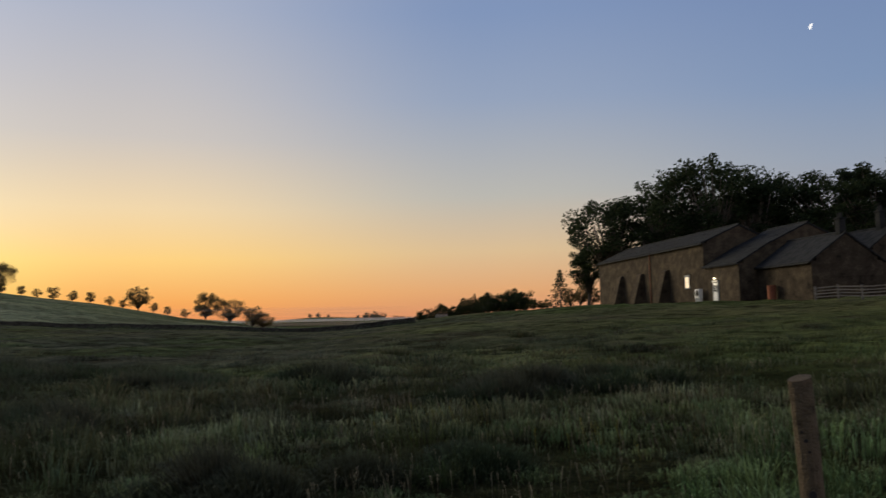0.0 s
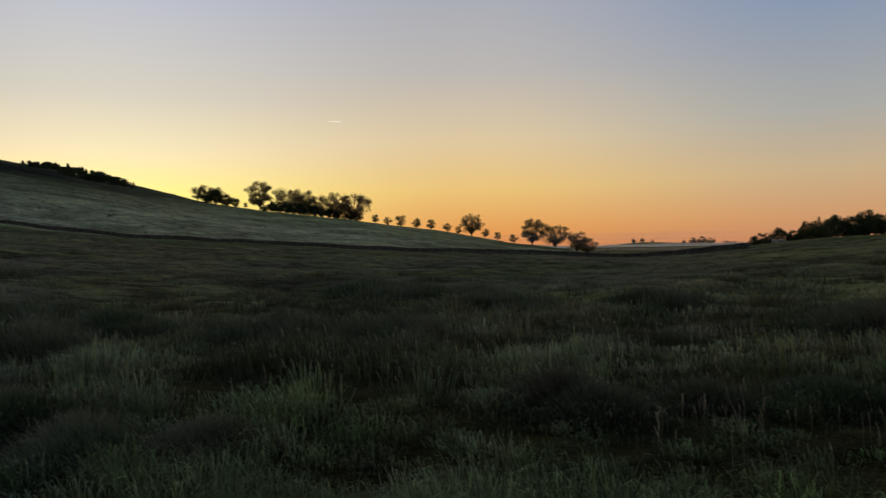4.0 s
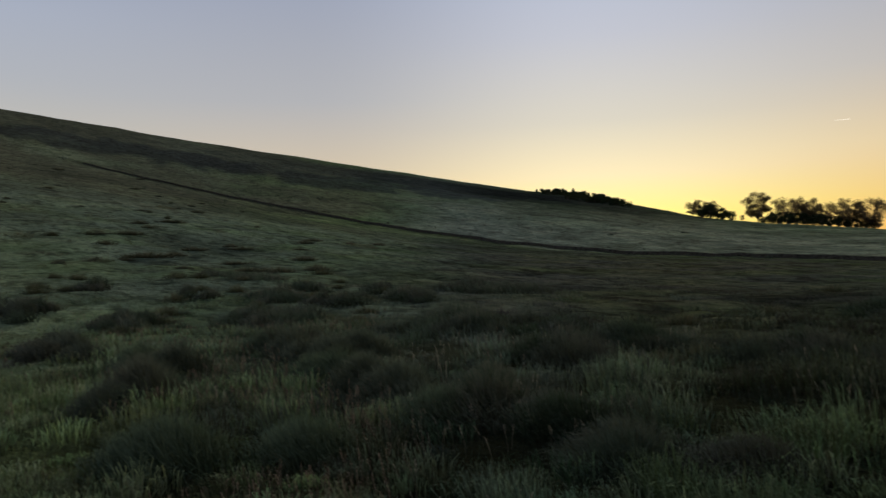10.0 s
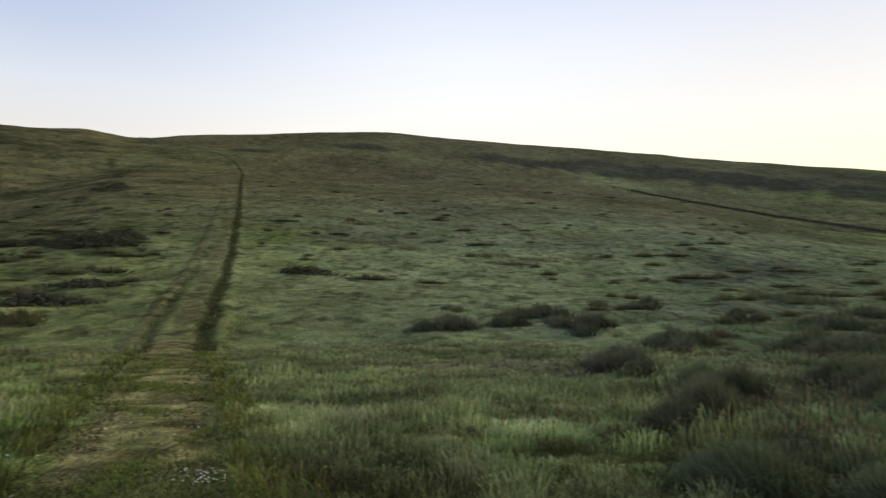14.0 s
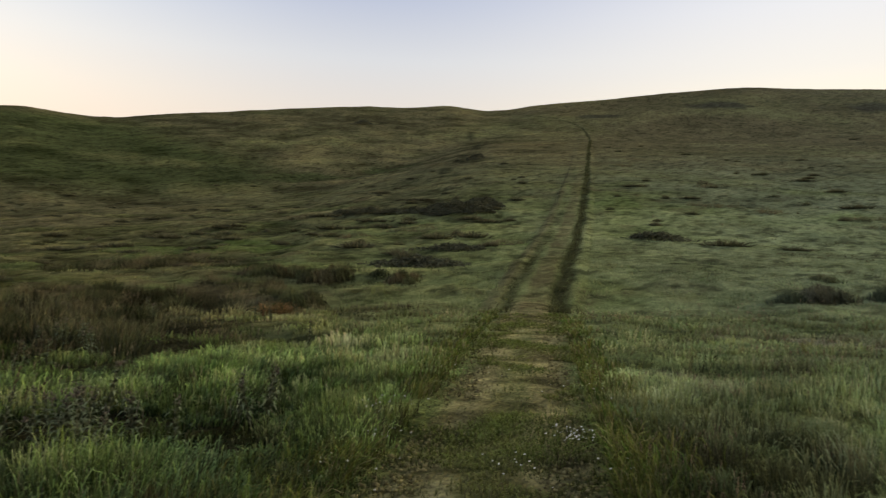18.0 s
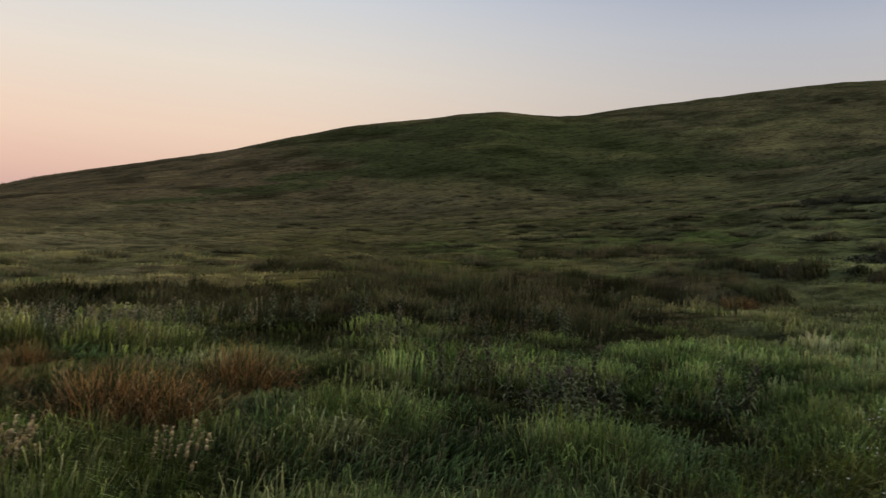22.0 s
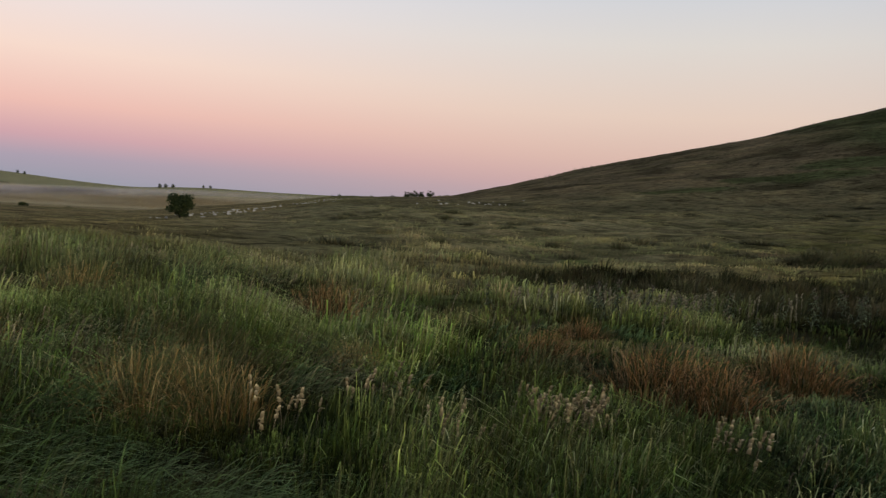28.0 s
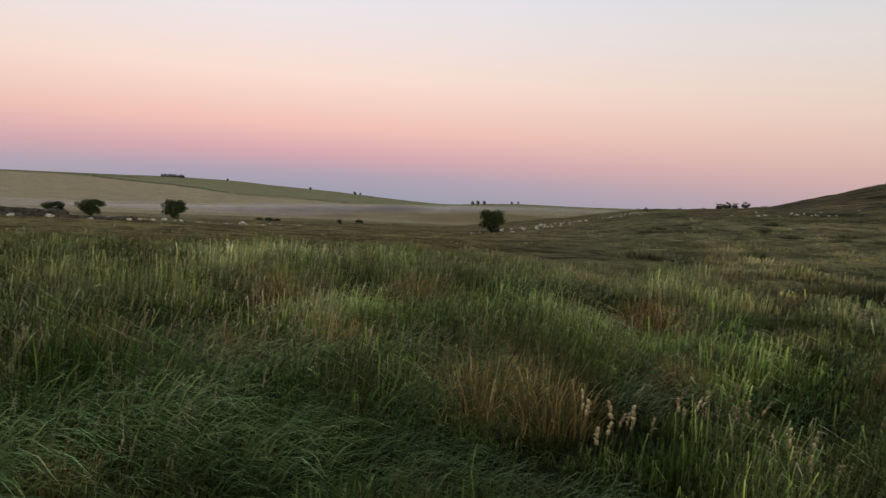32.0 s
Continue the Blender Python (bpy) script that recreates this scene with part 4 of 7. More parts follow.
def sward_of(x, y, count):
    """Colour of grass growing at x, y: the sward's own, with greener, drier and browner plants among it, its brightness
    scaled by bearing and distance.
    """
    c, off = sward(x, y, False)
    az = bearing_of(x, y)
    n1 = fbm(x / 4.5, y / 4.5, 41)
    dry = np.clip(n1 * 2.4 - 0.8, 0, 1)
    pick = rng.random(count)
    col = lerp(c * 1.2, GREEN * 1.3, rng.random(count) * 0.7)
    col = lerp(col, LUSH * 1.3, np.clip(0.9 - n1 * 1.3, 0, 1) * (az > 95) * 0.75)
    col = lerp(col, STRAW * 1.05, (pick > 0.94 - 0.14 * dry) * rng.uniform(0.3, 0.9, count))
    col = lerp(col, BROWN * 1.5, ((pick > 0.55) & (pick < 0.62 + 0.22 * dry)) * 0.75)
    col = lerp(col, BROWN * 1.2, (az < 66) * np.clip(n1 * 2.5 - 1.0, 0, 0.4))
    r = np.hypot(x, y)
    col = lerp(col, lerp(col, lerp(np.array((0.075, 0.11, 0.04)), np.array((0.115, 0.105, 0.06)), np.clip((r - 7) / 9, 0, 1)), 0.65) * np.interp(az, (-40, -20, -4, 14, 30), (0.9, 0.95, 1.3, 1.35, 1.05))[:, None], np.clip((66 - az) / 8, 0, 1))
    col = lerp(col, PASTURE * (1.72, 1.78, 1.62), bump(az, 83, 116, 14) * np.clip(n1 * 1.6 + 0.1, 0, 0.85))
    col = lerp(col, col * 0.82, bump(az, 206, 217, 4))
    col = lerp(col, lerp(col, OLIVE * 1.4, 0.4) * 1.15, bump(az, 176, 203, 8) * np.clip((r - 9) / 8, 0, 1))
    col = lerp(col, lerp(col, LUSH * (1.2, 1.1, 1.0), 0.35) * 0.68, bump(az, 163, 187, 6) * np.clip((10 - r) / 3, 0, 1))
    col = lerp(col, lerp(col, LUSH * (1.4, 1.2, 1.0), 0.25) * 1.12, bump(az, 188, 206, 5) * np.clip((12 - r) / 3, 0, 1))
    col = lerp(col, col * 1.4, bump(az, 116, 130, 8) * np.clip((34 - r) / 12, 0, 1))
    col = lerp(col, lerp(col, STRAW * 0.7, 0.25) * 0.78, bump(az, 96, 117, 8) * np.clip((13 - r) / 5, 0, 1))
    col = lerp(col, col * 0.62, bump(az, 96, 116, 5) * np.clip((9 - r) / 2, 0, 1))
    col = lerp(col, lerp(col, LUSH * (1.35, 1.25, 1.2), 0.4) * 1.05, bump(az, 119, 158, 8) * np.clip((17 - r) / 5, 0, 1))
    # yellowing bent on the top of the bank
    col = lerp(col, OLIVE * (1.15, 1.22, 1.55), bump(az, 198, 255, 8) * np.clip((r - 7.5) / 5, 0, 1) * rng.uniform(0.4, 1.0, count))
    deep = np.interp(az, (60, 110, 190), (0.9, 1.3, 1.9))
    calm = np.clip(16 / r, 0.2, 1)
    clump = 1 + deep * calm * (fbm(x / 0.9, y / 0.9, 45, 2) - 0.5)
    col = col * np.clip(clump, 0.3, 1.8)[:, None] * np.clip(0.45 + 1.1 * fbm(x / 3.3, y / 3.3, 46, 2), 0.5, 1.5)[:, None]
    # brightness and tint scaled further by bearing and distance
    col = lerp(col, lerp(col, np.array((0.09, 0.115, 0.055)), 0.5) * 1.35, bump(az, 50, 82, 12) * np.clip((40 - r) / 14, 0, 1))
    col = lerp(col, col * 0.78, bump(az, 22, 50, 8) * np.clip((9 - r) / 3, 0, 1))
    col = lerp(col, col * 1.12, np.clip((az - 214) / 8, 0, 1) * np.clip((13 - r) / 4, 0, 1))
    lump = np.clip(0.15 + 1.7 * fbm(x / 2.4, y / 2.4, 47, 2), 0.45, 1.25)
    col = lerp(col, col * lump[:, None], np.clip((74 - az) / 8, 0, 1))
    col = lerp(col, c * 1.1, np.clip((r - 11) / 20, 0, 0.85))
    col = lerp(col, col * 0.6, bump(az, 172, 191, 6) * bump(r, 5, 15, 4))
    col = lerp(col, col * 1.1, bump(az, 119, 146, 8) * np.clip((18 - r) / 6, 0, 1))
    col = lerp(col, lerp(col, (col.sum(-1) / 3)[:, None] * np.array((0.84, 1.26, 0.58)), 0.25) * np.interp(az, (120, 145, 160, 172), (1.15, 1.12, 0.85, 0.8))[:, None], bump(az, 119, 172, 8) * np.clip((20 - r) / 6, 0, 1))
    # shade of the hollows on the grass
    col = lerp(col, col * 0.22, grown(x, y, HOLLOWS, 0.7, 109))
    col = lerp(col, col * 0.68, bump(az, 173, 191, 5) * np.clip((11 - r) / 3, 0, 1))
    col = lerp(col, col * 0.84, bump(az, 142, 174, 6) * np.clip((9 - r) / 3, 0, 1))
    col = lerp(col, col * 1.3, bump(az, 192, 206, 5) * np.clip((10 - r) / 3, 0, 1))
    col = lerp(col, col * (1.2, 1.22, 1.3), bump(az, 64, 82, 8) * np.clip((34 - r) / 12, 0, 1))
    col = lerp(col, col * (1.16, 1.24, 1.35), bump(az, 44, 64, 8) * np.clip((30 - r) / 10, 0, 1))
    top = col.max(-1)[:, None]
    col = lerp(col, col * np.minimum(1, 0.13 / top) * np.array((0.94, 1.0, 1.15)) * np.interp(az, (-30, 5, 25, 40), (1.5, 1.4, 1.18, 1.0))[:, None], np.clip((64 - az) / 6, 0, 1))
    # the same shaded dips and lit tops put into the grass colour
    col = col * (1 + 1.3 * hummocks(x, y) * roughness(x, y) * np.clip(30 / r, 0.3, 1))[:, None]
    return col * (1 + 0.4 * calm * rng.uniform(-1, 1, count))[:, None], off, n1


def polar(lo, hi, r0, r1, count):
    az = rng.uniform(lo, hi, count)
    r = r0 * (r1 / r0) ** rng.random(count)
    return az, r, way(az)[0] * r, way(az)[1] * r


def tufts(lo, hi, r0, r1, count, each, fine=1.0, wide=1.0, shade=1.0, arch=0.0, tall=1.0):
    """Tufts of grass: domes of blades that spring from one foot and bend outwards and with the wind."""
    az, r, x, y = polar(lo, hi, r0, r1, count)
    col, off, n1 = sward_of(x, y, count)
    n2 = fbm(x / 1.3, y / 1.3, 42, 2)
    near_rust = np.min([np.hypot(x - way(b)[0] * q, y - way(b)[1] * q) - 0.5 * s * w for b, q, s, w in RUSSET + STRAWY], axis=0)
    ok = (near_rust > -0.12) & (np.abs(off) > 1.05 + 0.3 * (n2 - 0.5)) & (rng.random(count) < 0.35 + 1.1 * n2) & (rng.random(count) > 0.8 * grown(x, y, RUSH_BEDS, 0.8, 108))
    az, r, x, y, col, n1, n2, off = (q[ok] for q in (az, r, x, y, col, n1, n2, off))
    m = len(az)
    h = (1 - 0.45 * grown(x, y, HOLLOWS, 0.7, 109)) * tall_grass(az, r) * (0.4 + 1.15 * np.clip(n2 * 2.0 - 0.5, 0, 1)) * rng.uniform(0.7, 1.25, m) * np.clip(0.4 + near_rust[ok] * 0.6, 0.4, 1) * np.clip(0.45 + (np.abs(off) - 1.0) * 1.1, 0.4, 1.25 - 0.25 * np.clip((np.abs(off) - 2) / 2, 0, 1))
    near = np.clip(14 / r, 0.25, 1)
    # low tufts darkened, high ones lightened: shaded gaps and lit tops in the colour
    lush = bump(az, 116, 250, 8) * np.clip((22 - r) / 8, 0, 1)
    col = lerp(col, col * (0.4 + 1.15 * np.clip(n2 * 2.6 - 0.8, 0, 1))[:, None], lush)
    col = col * shade * (1 + np.clip(40 / r, 0.35, 1)[:, None] * (rng.uniform(-0.4, 0.5, (m, 1)) + rng.uniform(-0.12, 0.12, (m, 3))))
    k = np.repeat(np.arange(m), each)
    n = len(k)
    size = (0.055 + 0.25 * h + np.clip(0.009 * (r - 5), 0, 0.3))[k] * wide
    d = rng.normal(0, 1, (n, 2))
    px, py = x[k] + d[:, 0] * size, y[k] + d[:, 1] * size
    bow = np.interp(az, (60, 120, 200), (0.3, 0.3, 0.27))[k][:, None]
    calm = np.interp(az, (110, 135, 175, 195), (1.0, 0.9, 0.8, 0.6))[k][:, None]
    lean = d * bow * calm + WIND * rng.uniform(0.2, 2.4, (n, 1)) + rng.normal(0, 0.33, (n, 2)) * calm
    spread = (np.interp(az, (60, 130, 190), (0.2, 0.34, 0.5)) * near)[k][:, None]
    tone = np.clip(col[k] * (1 + spread * rng.uniform(-1, 1.05, (n, 1))), 0.004, 1)
    w = np.maximum(0.004, np.interp(r[k], (4, 14), (0.0011, 0.0009)) * r[k]) * rng.uniform(0.6, 1.5, n) * fine
    pos = np.stack([px, py, height(px, py) - 0.02], -1)
    lean = lean * (1 + arch * rng.uniform(0.5, 1.5, (n, 1)))
    lean = lean * np.minimum(1, 0.72 / (np.hypot(*lean.T) + 1e-6))[:, None]
    high = h[k] * tall * rng.uniform(0.5, 1.12, n) * np.clip(1.18 - 0.2 * np.hypot(*d.T), 0.45, 1.1)
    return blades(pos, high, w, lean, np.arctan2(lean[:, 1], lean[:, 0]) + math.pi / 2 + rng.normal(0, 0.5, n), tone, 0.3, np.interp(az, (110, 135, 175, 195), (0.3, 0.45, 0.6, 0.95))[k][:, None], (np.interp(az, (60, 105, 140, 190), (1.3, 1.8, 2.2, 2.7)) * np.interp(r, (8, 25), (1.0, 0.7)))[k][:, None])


def arched(lo, hi, r0, r1, count, each, tall, tints, wide=1.0):
    """Clumps of lush grass whose blades bow over in the wind, tips hanging."""
    az, r, x, y = polar(lo, hi, r0, r1, count)
    n2 = fbm(x / 1.1, y / 1.1, 48, 2)
    ok = (n2 > 0.4) & (np.abs(track_offset(x, y)) > 1.4) & (grown(x, y, HOLLOWS, 0.7, 109) < 0.5)
    ok &= np.min([np.hypot(x - way(b)[0] * q, y - way(b)[1] * q) - 0.45 * a * w for b, q, a, w in RUSSET + STRAWY], axis=0) > 0
    az, r, x, y, n2 = (q[ok] for q in (az, r, x, y, n2))
    m = len(x)
    tint = np.array(tints)[rng.integers(0, len(tints), m)] * (np.clip(2.4 * n2 - 0.35, 0.45, 1.4) * rng.uniform(0.75, 1.2, m))[:, None]
    k = np.repeat(np.arange(m), each)
    n = len(k)
    px, py = x[k] + rng.normal(0, 0.11 * wide, n), y[k] + rng.normal(0, 0.11 * wide, n)
    h = tall * (0.55 + 0.8 * np.clip(n2[k] * 1.8 - 0.5, 0, 1)) * rng.uniform(0.6, 1.15, n)
    a = math.atan2(WIND[1], WIND[0]) + rng.normal(0, 0.42, n)
    bow = rng.uniform(0.4, 1.15, n)
    out = np.stack([np.cos(a), np.sin(a), np.zeros(n)], -1)
    side = np.stack([-np.sin(a), np.cos(a), np.zeros(n)], -1) * (np.maximum(0.005, 0.0016 * np.hypot(px, py)) * rng.uniform(0.6, 1.3, n))[:, None] * 0.5
    twist = rng.normal(0, 0.5, (n, 1))
    side = side * np.cos(twist) + out * np.linalg.norm(side, axis=1)[:, None] * np.sin(twist)
    pos = np.stack([px, py, height(px, py) - 0.02], -1)
    col = tint[k] * rng.uniform(0.65, 1.35, (n, 1))
    rows, tints_, up = [], [], np.array((0.0, 0.0, 1.0))
    # last factor paints the blade from a shaded foot to a lit tip
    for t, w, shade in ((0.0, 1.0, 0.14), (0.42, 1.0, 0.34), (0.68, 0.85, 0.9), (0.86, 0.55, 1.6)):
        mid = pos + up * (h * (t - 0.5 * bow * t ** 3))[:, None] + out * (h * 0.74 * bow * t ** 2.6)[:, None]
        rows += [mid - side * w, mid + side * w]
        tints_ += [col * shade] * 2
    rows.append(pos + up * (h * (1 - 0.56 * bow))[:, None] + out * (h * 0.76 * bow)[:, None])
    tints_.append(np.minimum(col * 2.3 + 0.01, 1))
    face = np.array([0, 1, 3, 2, 2, 3, 5, 4, 4, 5, 7, 6, 6, 7, 8])
    v = np.stack(rows, 1).reshape(-1, 3)
    loops = (np.arange(n)[:, None] * 9 + face).ravel()
    starts = (np.arange(n)[:, None] * 15 + np.array([0, 4, 8, 12])).ravel()
    tone = np.ones((n * 9, 4))
    tone[:, :3] = np.clip(np.stack(tints_, 1).reshape(-1, 3), 0.003, 1)
    return v, loops, starts, tone


def underwood(lo, hi, r0, r1, count):
    """The short, dense bottom of the sward, and the thin growth on the track."""
    az, r, x, y = polar(lo, hi, r0, r1, count)
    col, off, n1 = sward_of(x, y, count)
    n3 = fbm(x / 0.35, y / 0.35, 43, 2)
    a = np.abs(off) + (n3 - 0.5) * 0.5
    on = a < 1.0
    h = np.where(on, 0.035 + 0.11 * np.clip(n3 * 2.2 - 0.75, 0, 1) * np.where(a < 0.36, 1.0, 0.45), tall_grass(az, r) * 0.42 * np.clip(0.3 + (a - 1.0) * 0.8, 0.3, 1)) * rng.uniform(0.5, 1.3, count)
    ok = ~on | (rng.random(count) < np.where(a < 0.36, 1.0, np.clip(n3 * 3 - 0.9, 0.1, 1)))
    col = lerp(col, lerp(STRAW * 0.75, OLIVE * (1.1, 1.35, 0.9), rng.random(count)), on * rng.uniform(0.2, 0.9, count))
    w = np.maximum(0.004, 0.0013 * r) * rng.uniform(0.7, 1.5, count)
    lean = WIND * rng.uniform(-0.2, 1.1, (count, 1)) + rng.normal(0, 0.3, (count, 2))
    pos = np.stack([x, y, height(x, y) - 0.02], -1)
    # off the track browned and darkened: shade at the bottom of the sward
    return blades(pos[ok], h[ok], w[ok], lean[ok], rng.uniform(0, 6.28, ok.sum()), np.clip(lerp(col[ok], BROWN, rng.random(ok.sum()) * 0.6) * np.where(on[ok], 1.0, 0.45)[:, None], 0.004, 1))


def stalks(x, y, h, head, color):
    """Flowering stalks with a loose head on a thin stem."""
    n = len(x)
    lean = WIND * rng.uniform(0.3, 1.2, (n, 1)) + rng.normal(0, 0.12, (n, 2))
    turn = rng.uniform(0, 6.28, n)
    pos = np.stack([x, y, height(x, y) - 0.02], -1)
    r = np.hypot(x, y)
    sets = [blades(pos, h, np.maximum(0.003, 0.0006 * r), lean, turn, np.clip(color * 0.75, 0, 1))]
    over = np.concatenate([lean * h[:, None], np.zeros((n, 1))], -1)
    up = np.stack([np.zeros(n), np.zeros(n), h], -1)
    for s in (0.7, 0.8, 0.88):
        foot = pos + up * s * 0.97 + over * s * s * 0.9
        for dt in (0.0, 1.6):
            sets.append(blades(foot, h * 0.11 * rng.uniform(0.8, 1.2, n), head * rng.uniform(0.7, 1.2, n), lean * 1.5 + rng.normal(0, 0.35, (n, 2)), turn + dt, color * rng.uniform(0.8, 1.15, (n, 1))))
    return join_blades(sets)


def seeded(lo, hi, r0, r1, count, tint):
    az, r, x, y = polar(lo, hi, r0, r1, count)
    keep = (np.abs(track_offset(x, y)) > 1.2) & (fbm(x / 2.4, y / 2.4, 55, 2) > 0.5)
    az, r, x, y = (q[keep] for q in (az, r, x, y))
    n = len(x)
    h = tall_grass(az, r) * rng.uniform(0.8, 1.25, n)
    return stalks(x, y, h, np.maximum(0.006, 0.0011 * r) * rng.uniform(0.7, 1.3, n), tint * rng.uniform(0.7, 1.3, (n, 1)))


def lay(sets, name, label, category="grass", kind="stuff"):
    v, l, s, t = join_blades(sets)
    me = quick_mesh(name, v, l, s, BLADES, t)
    return tagged(new(name, me), label, category, kind=kind)


def rush_bed(lo, hi, r0, r1, count, each, tints, tall, bare=0.44, within=None):
    """Beds of rushes too thick to count: dark brown-green spikes in loose bunches."""
    az, r, x, y = polar(lo, hi, r0, r1, count)
    u, q = (az - lo) / (hi - lo), np.log(r / r0) / math.log(r1 / r0)
    rim = np.minimum.reduce([u, 1 - u, q, 1 - q])
    ok = (fbm(x / 3.2, y / 3.2, 61, 2) > bare + np.clip(0.28 - rim, 0, 1) * 0.9) if within is None else rng.random(count) < grown(x, y, within, 0.8, 108)
    ok &= np.abs(track_offset(x, y)) > 2.2
    x, y, r = x[ok], y[ok], r[ok]
    k = np.repeat(np.arange(len(x)), each)
    n = len(k)
    d = rng.normal(0, 1, (n, 2))
    loose = 0.2 + 0.0022 * r[k]
    px, py = x[k] + d[:, 0] * loose, y[k] + d[:, 1] * loose
    tint = (np.array(tints)[rng.integers(0, len(tints), len(x))] * rng.uniform(0.55, 1.5, (len(x), 1)))[k] * (1 + 0.4 * np.clip(12 / r[k], 0.2, 1) * rng.uniform(-1, 1, n))[:, None]
    # noise darkens some bunches: shaded hollows between them put into the stem colour
    if within is not None:
        tint = tint * np.clip(1.9 * fbm(x / 2.6, y / 2.6, 63, 2) - 0.12, 0.25, 1.3)[k][:, None]
    h = tall * ((0.6 + 0.7 * fbm(x / 1.5, y / 1.5, 62)) * rng.uniform(0.6, 1.3, len(x)))[k] * rng.uniform(0.6, 1.1, n) * np.clip(1.15 - 0.2 * np.hypot(*d.T), 0.45, 1.1)
    pos = np.stack([px, py, height(px, py) - 0.03], -1)
    return blades(pos, h, np.maximum(0.005, 0.001 * r[k]) * rng.uniform(0.7, 1.3, n), d * 0.28 + rng.normal(0, 0.2, (n, 2)) + WIND, rng.uniform(0, 6.28, n), np.clip(tint, 0.003, 1), 0.3, 0.0, 1.15)


PLUME = np.array((0.29, 0.255, 0.17))
FRESH = [(0.088, 0.138, 0.046), (0.108, 0.154, 0.06), (0.075, 0.122, 0.038), (0.125, 0.154, 0.064)]
BENT = [(0.096, 0.12, 0.05), (0.12, 0.124, 0.056), (0.137, 0.124, 0.062), (0.077, 0.106, 0.04)]
MARSH = [(0.056, 0.092, 0.032), (0.066, 0.098, 0.04), (0.048, 0.08, 0.026)]
BANK_RUSH = [(0.06, 0.072, 0.028), (0.1, 0.092, 0.04), (0.13, 0.108, 0.048), (0.07, 0.095, 0.035), (0.18, 0.15, 0.075)]
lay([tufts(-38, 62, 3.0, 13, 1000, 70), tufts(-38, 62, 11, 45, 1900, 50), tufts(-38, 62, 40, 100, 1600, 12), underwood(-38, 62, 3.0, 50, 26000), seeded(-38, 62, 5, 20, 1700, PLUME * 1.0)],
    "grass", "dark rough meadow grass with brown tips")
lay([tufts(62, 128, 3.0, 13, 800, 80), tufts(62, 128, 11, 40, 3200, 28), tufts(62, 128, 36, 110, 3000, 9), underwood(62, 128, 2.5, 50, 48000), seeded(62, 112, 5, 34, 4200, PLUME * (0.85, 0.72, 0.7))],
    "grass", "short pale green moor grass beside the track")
# shade below 1 darkens the bodies, for shaded depth under the brighter blades
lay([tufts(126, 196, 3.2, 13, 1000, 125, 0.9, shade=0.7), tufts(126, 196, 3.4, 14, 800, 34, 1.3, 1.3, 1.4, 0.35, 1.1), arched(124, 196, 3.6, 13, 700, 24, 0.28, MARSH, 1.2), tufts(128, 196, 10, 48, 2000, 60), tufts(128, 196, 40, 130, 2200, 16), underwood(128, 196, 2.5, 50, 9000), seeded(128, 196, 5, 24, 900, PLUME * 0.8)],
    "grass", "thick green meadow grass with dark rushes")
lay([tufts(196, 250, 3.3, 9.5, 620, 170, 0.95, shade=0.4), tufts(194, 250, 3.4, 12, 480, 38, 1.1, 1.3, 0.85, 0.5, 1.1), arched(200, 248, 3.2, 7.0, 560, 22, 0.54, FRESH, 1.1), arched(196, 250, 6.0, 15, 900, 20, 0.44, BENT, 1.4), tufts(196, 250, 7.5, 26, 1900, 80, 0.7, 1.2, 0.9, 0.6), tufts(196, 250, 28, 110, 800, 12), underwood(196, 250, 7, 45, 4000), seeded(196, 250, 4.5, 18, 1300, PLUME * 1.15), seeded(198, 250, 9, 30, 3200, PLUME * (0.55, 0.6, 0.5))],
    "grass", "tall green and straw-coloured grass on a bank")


def beside_track(count, far):
    """Places along the track, denser towards its near end: x, y of its middle and the unit vector across it."""
    line = TRACK_LINE[np.hypot(*TRACK_LINE.T) < far]
    step = np.gradient(line, axis=0)
    step /= np.linalg.norm(step, axis=1)[:, None] + 1e-9
    q = np.hypot(*line.T)
    k = rng.choice(len(line), count, p=(1 / q) / (1 / q).sum())
    along = line[k] + step[k] * rng.uniform(-0.6, 0.6, (count, 1))
    return along[:, 0], along[:, 1], np.stack([-step[k][:, 1], step[k][:, 0]], -1)


def track_growth(count):
    """Short tufts of grass and moss that grow on the track, thickest along its middle."""
    x, y, across = beside_track(count, 34)
    u = np.where(rng.random(count) < 0.5, rng.normal(0, 0.3, count), rng.uniform(-1.2, 1.2, count))
    x, y = x + across[:, 0] * u, y + across[:, 1] * u
    n1, n2 = fbm(x / 0.8, y / 0.8, 71, 2), fbm(x / 0.25, y / 0.25, 72, 2)
    ok = n1 * 0.6 + n2 * 0.4 + 0.12 * np.exp(-(u / 0.35) ** 2) > 0.5
    x, y, u, n1, n2 = (q[ok] for q in (x, y, u, n1, n2))
    n, r = len(x), np.hypot(x, y)
    c = lerp(lerp(OLIVE * (1.15, 1.3, 0.8), STRAW * 0.95, rng.random(n) * 0.7), GREEN * 1.7, np.clip(n1 * 3 - 1.2, 0, 1) * 0.6) * rng.uniform(0.6, 1.3, (n, 1))
    h = (0.03 + 0.09 * np.clip(n1 * 2.6 - 0.9, 0, 1)) * rng.uniform(0.5, 1.3, n)
    pos = np.stack([x, y, height(x, y) - 0.03], -1)
    return blades(pos, h, np.maximum(0.005, 0.0014 * r) * rng.uniform(0.7, 1.4, n), rng.normal(0, 0.5, (n, 2)), rng.uniform(0, 6.28, n), c)


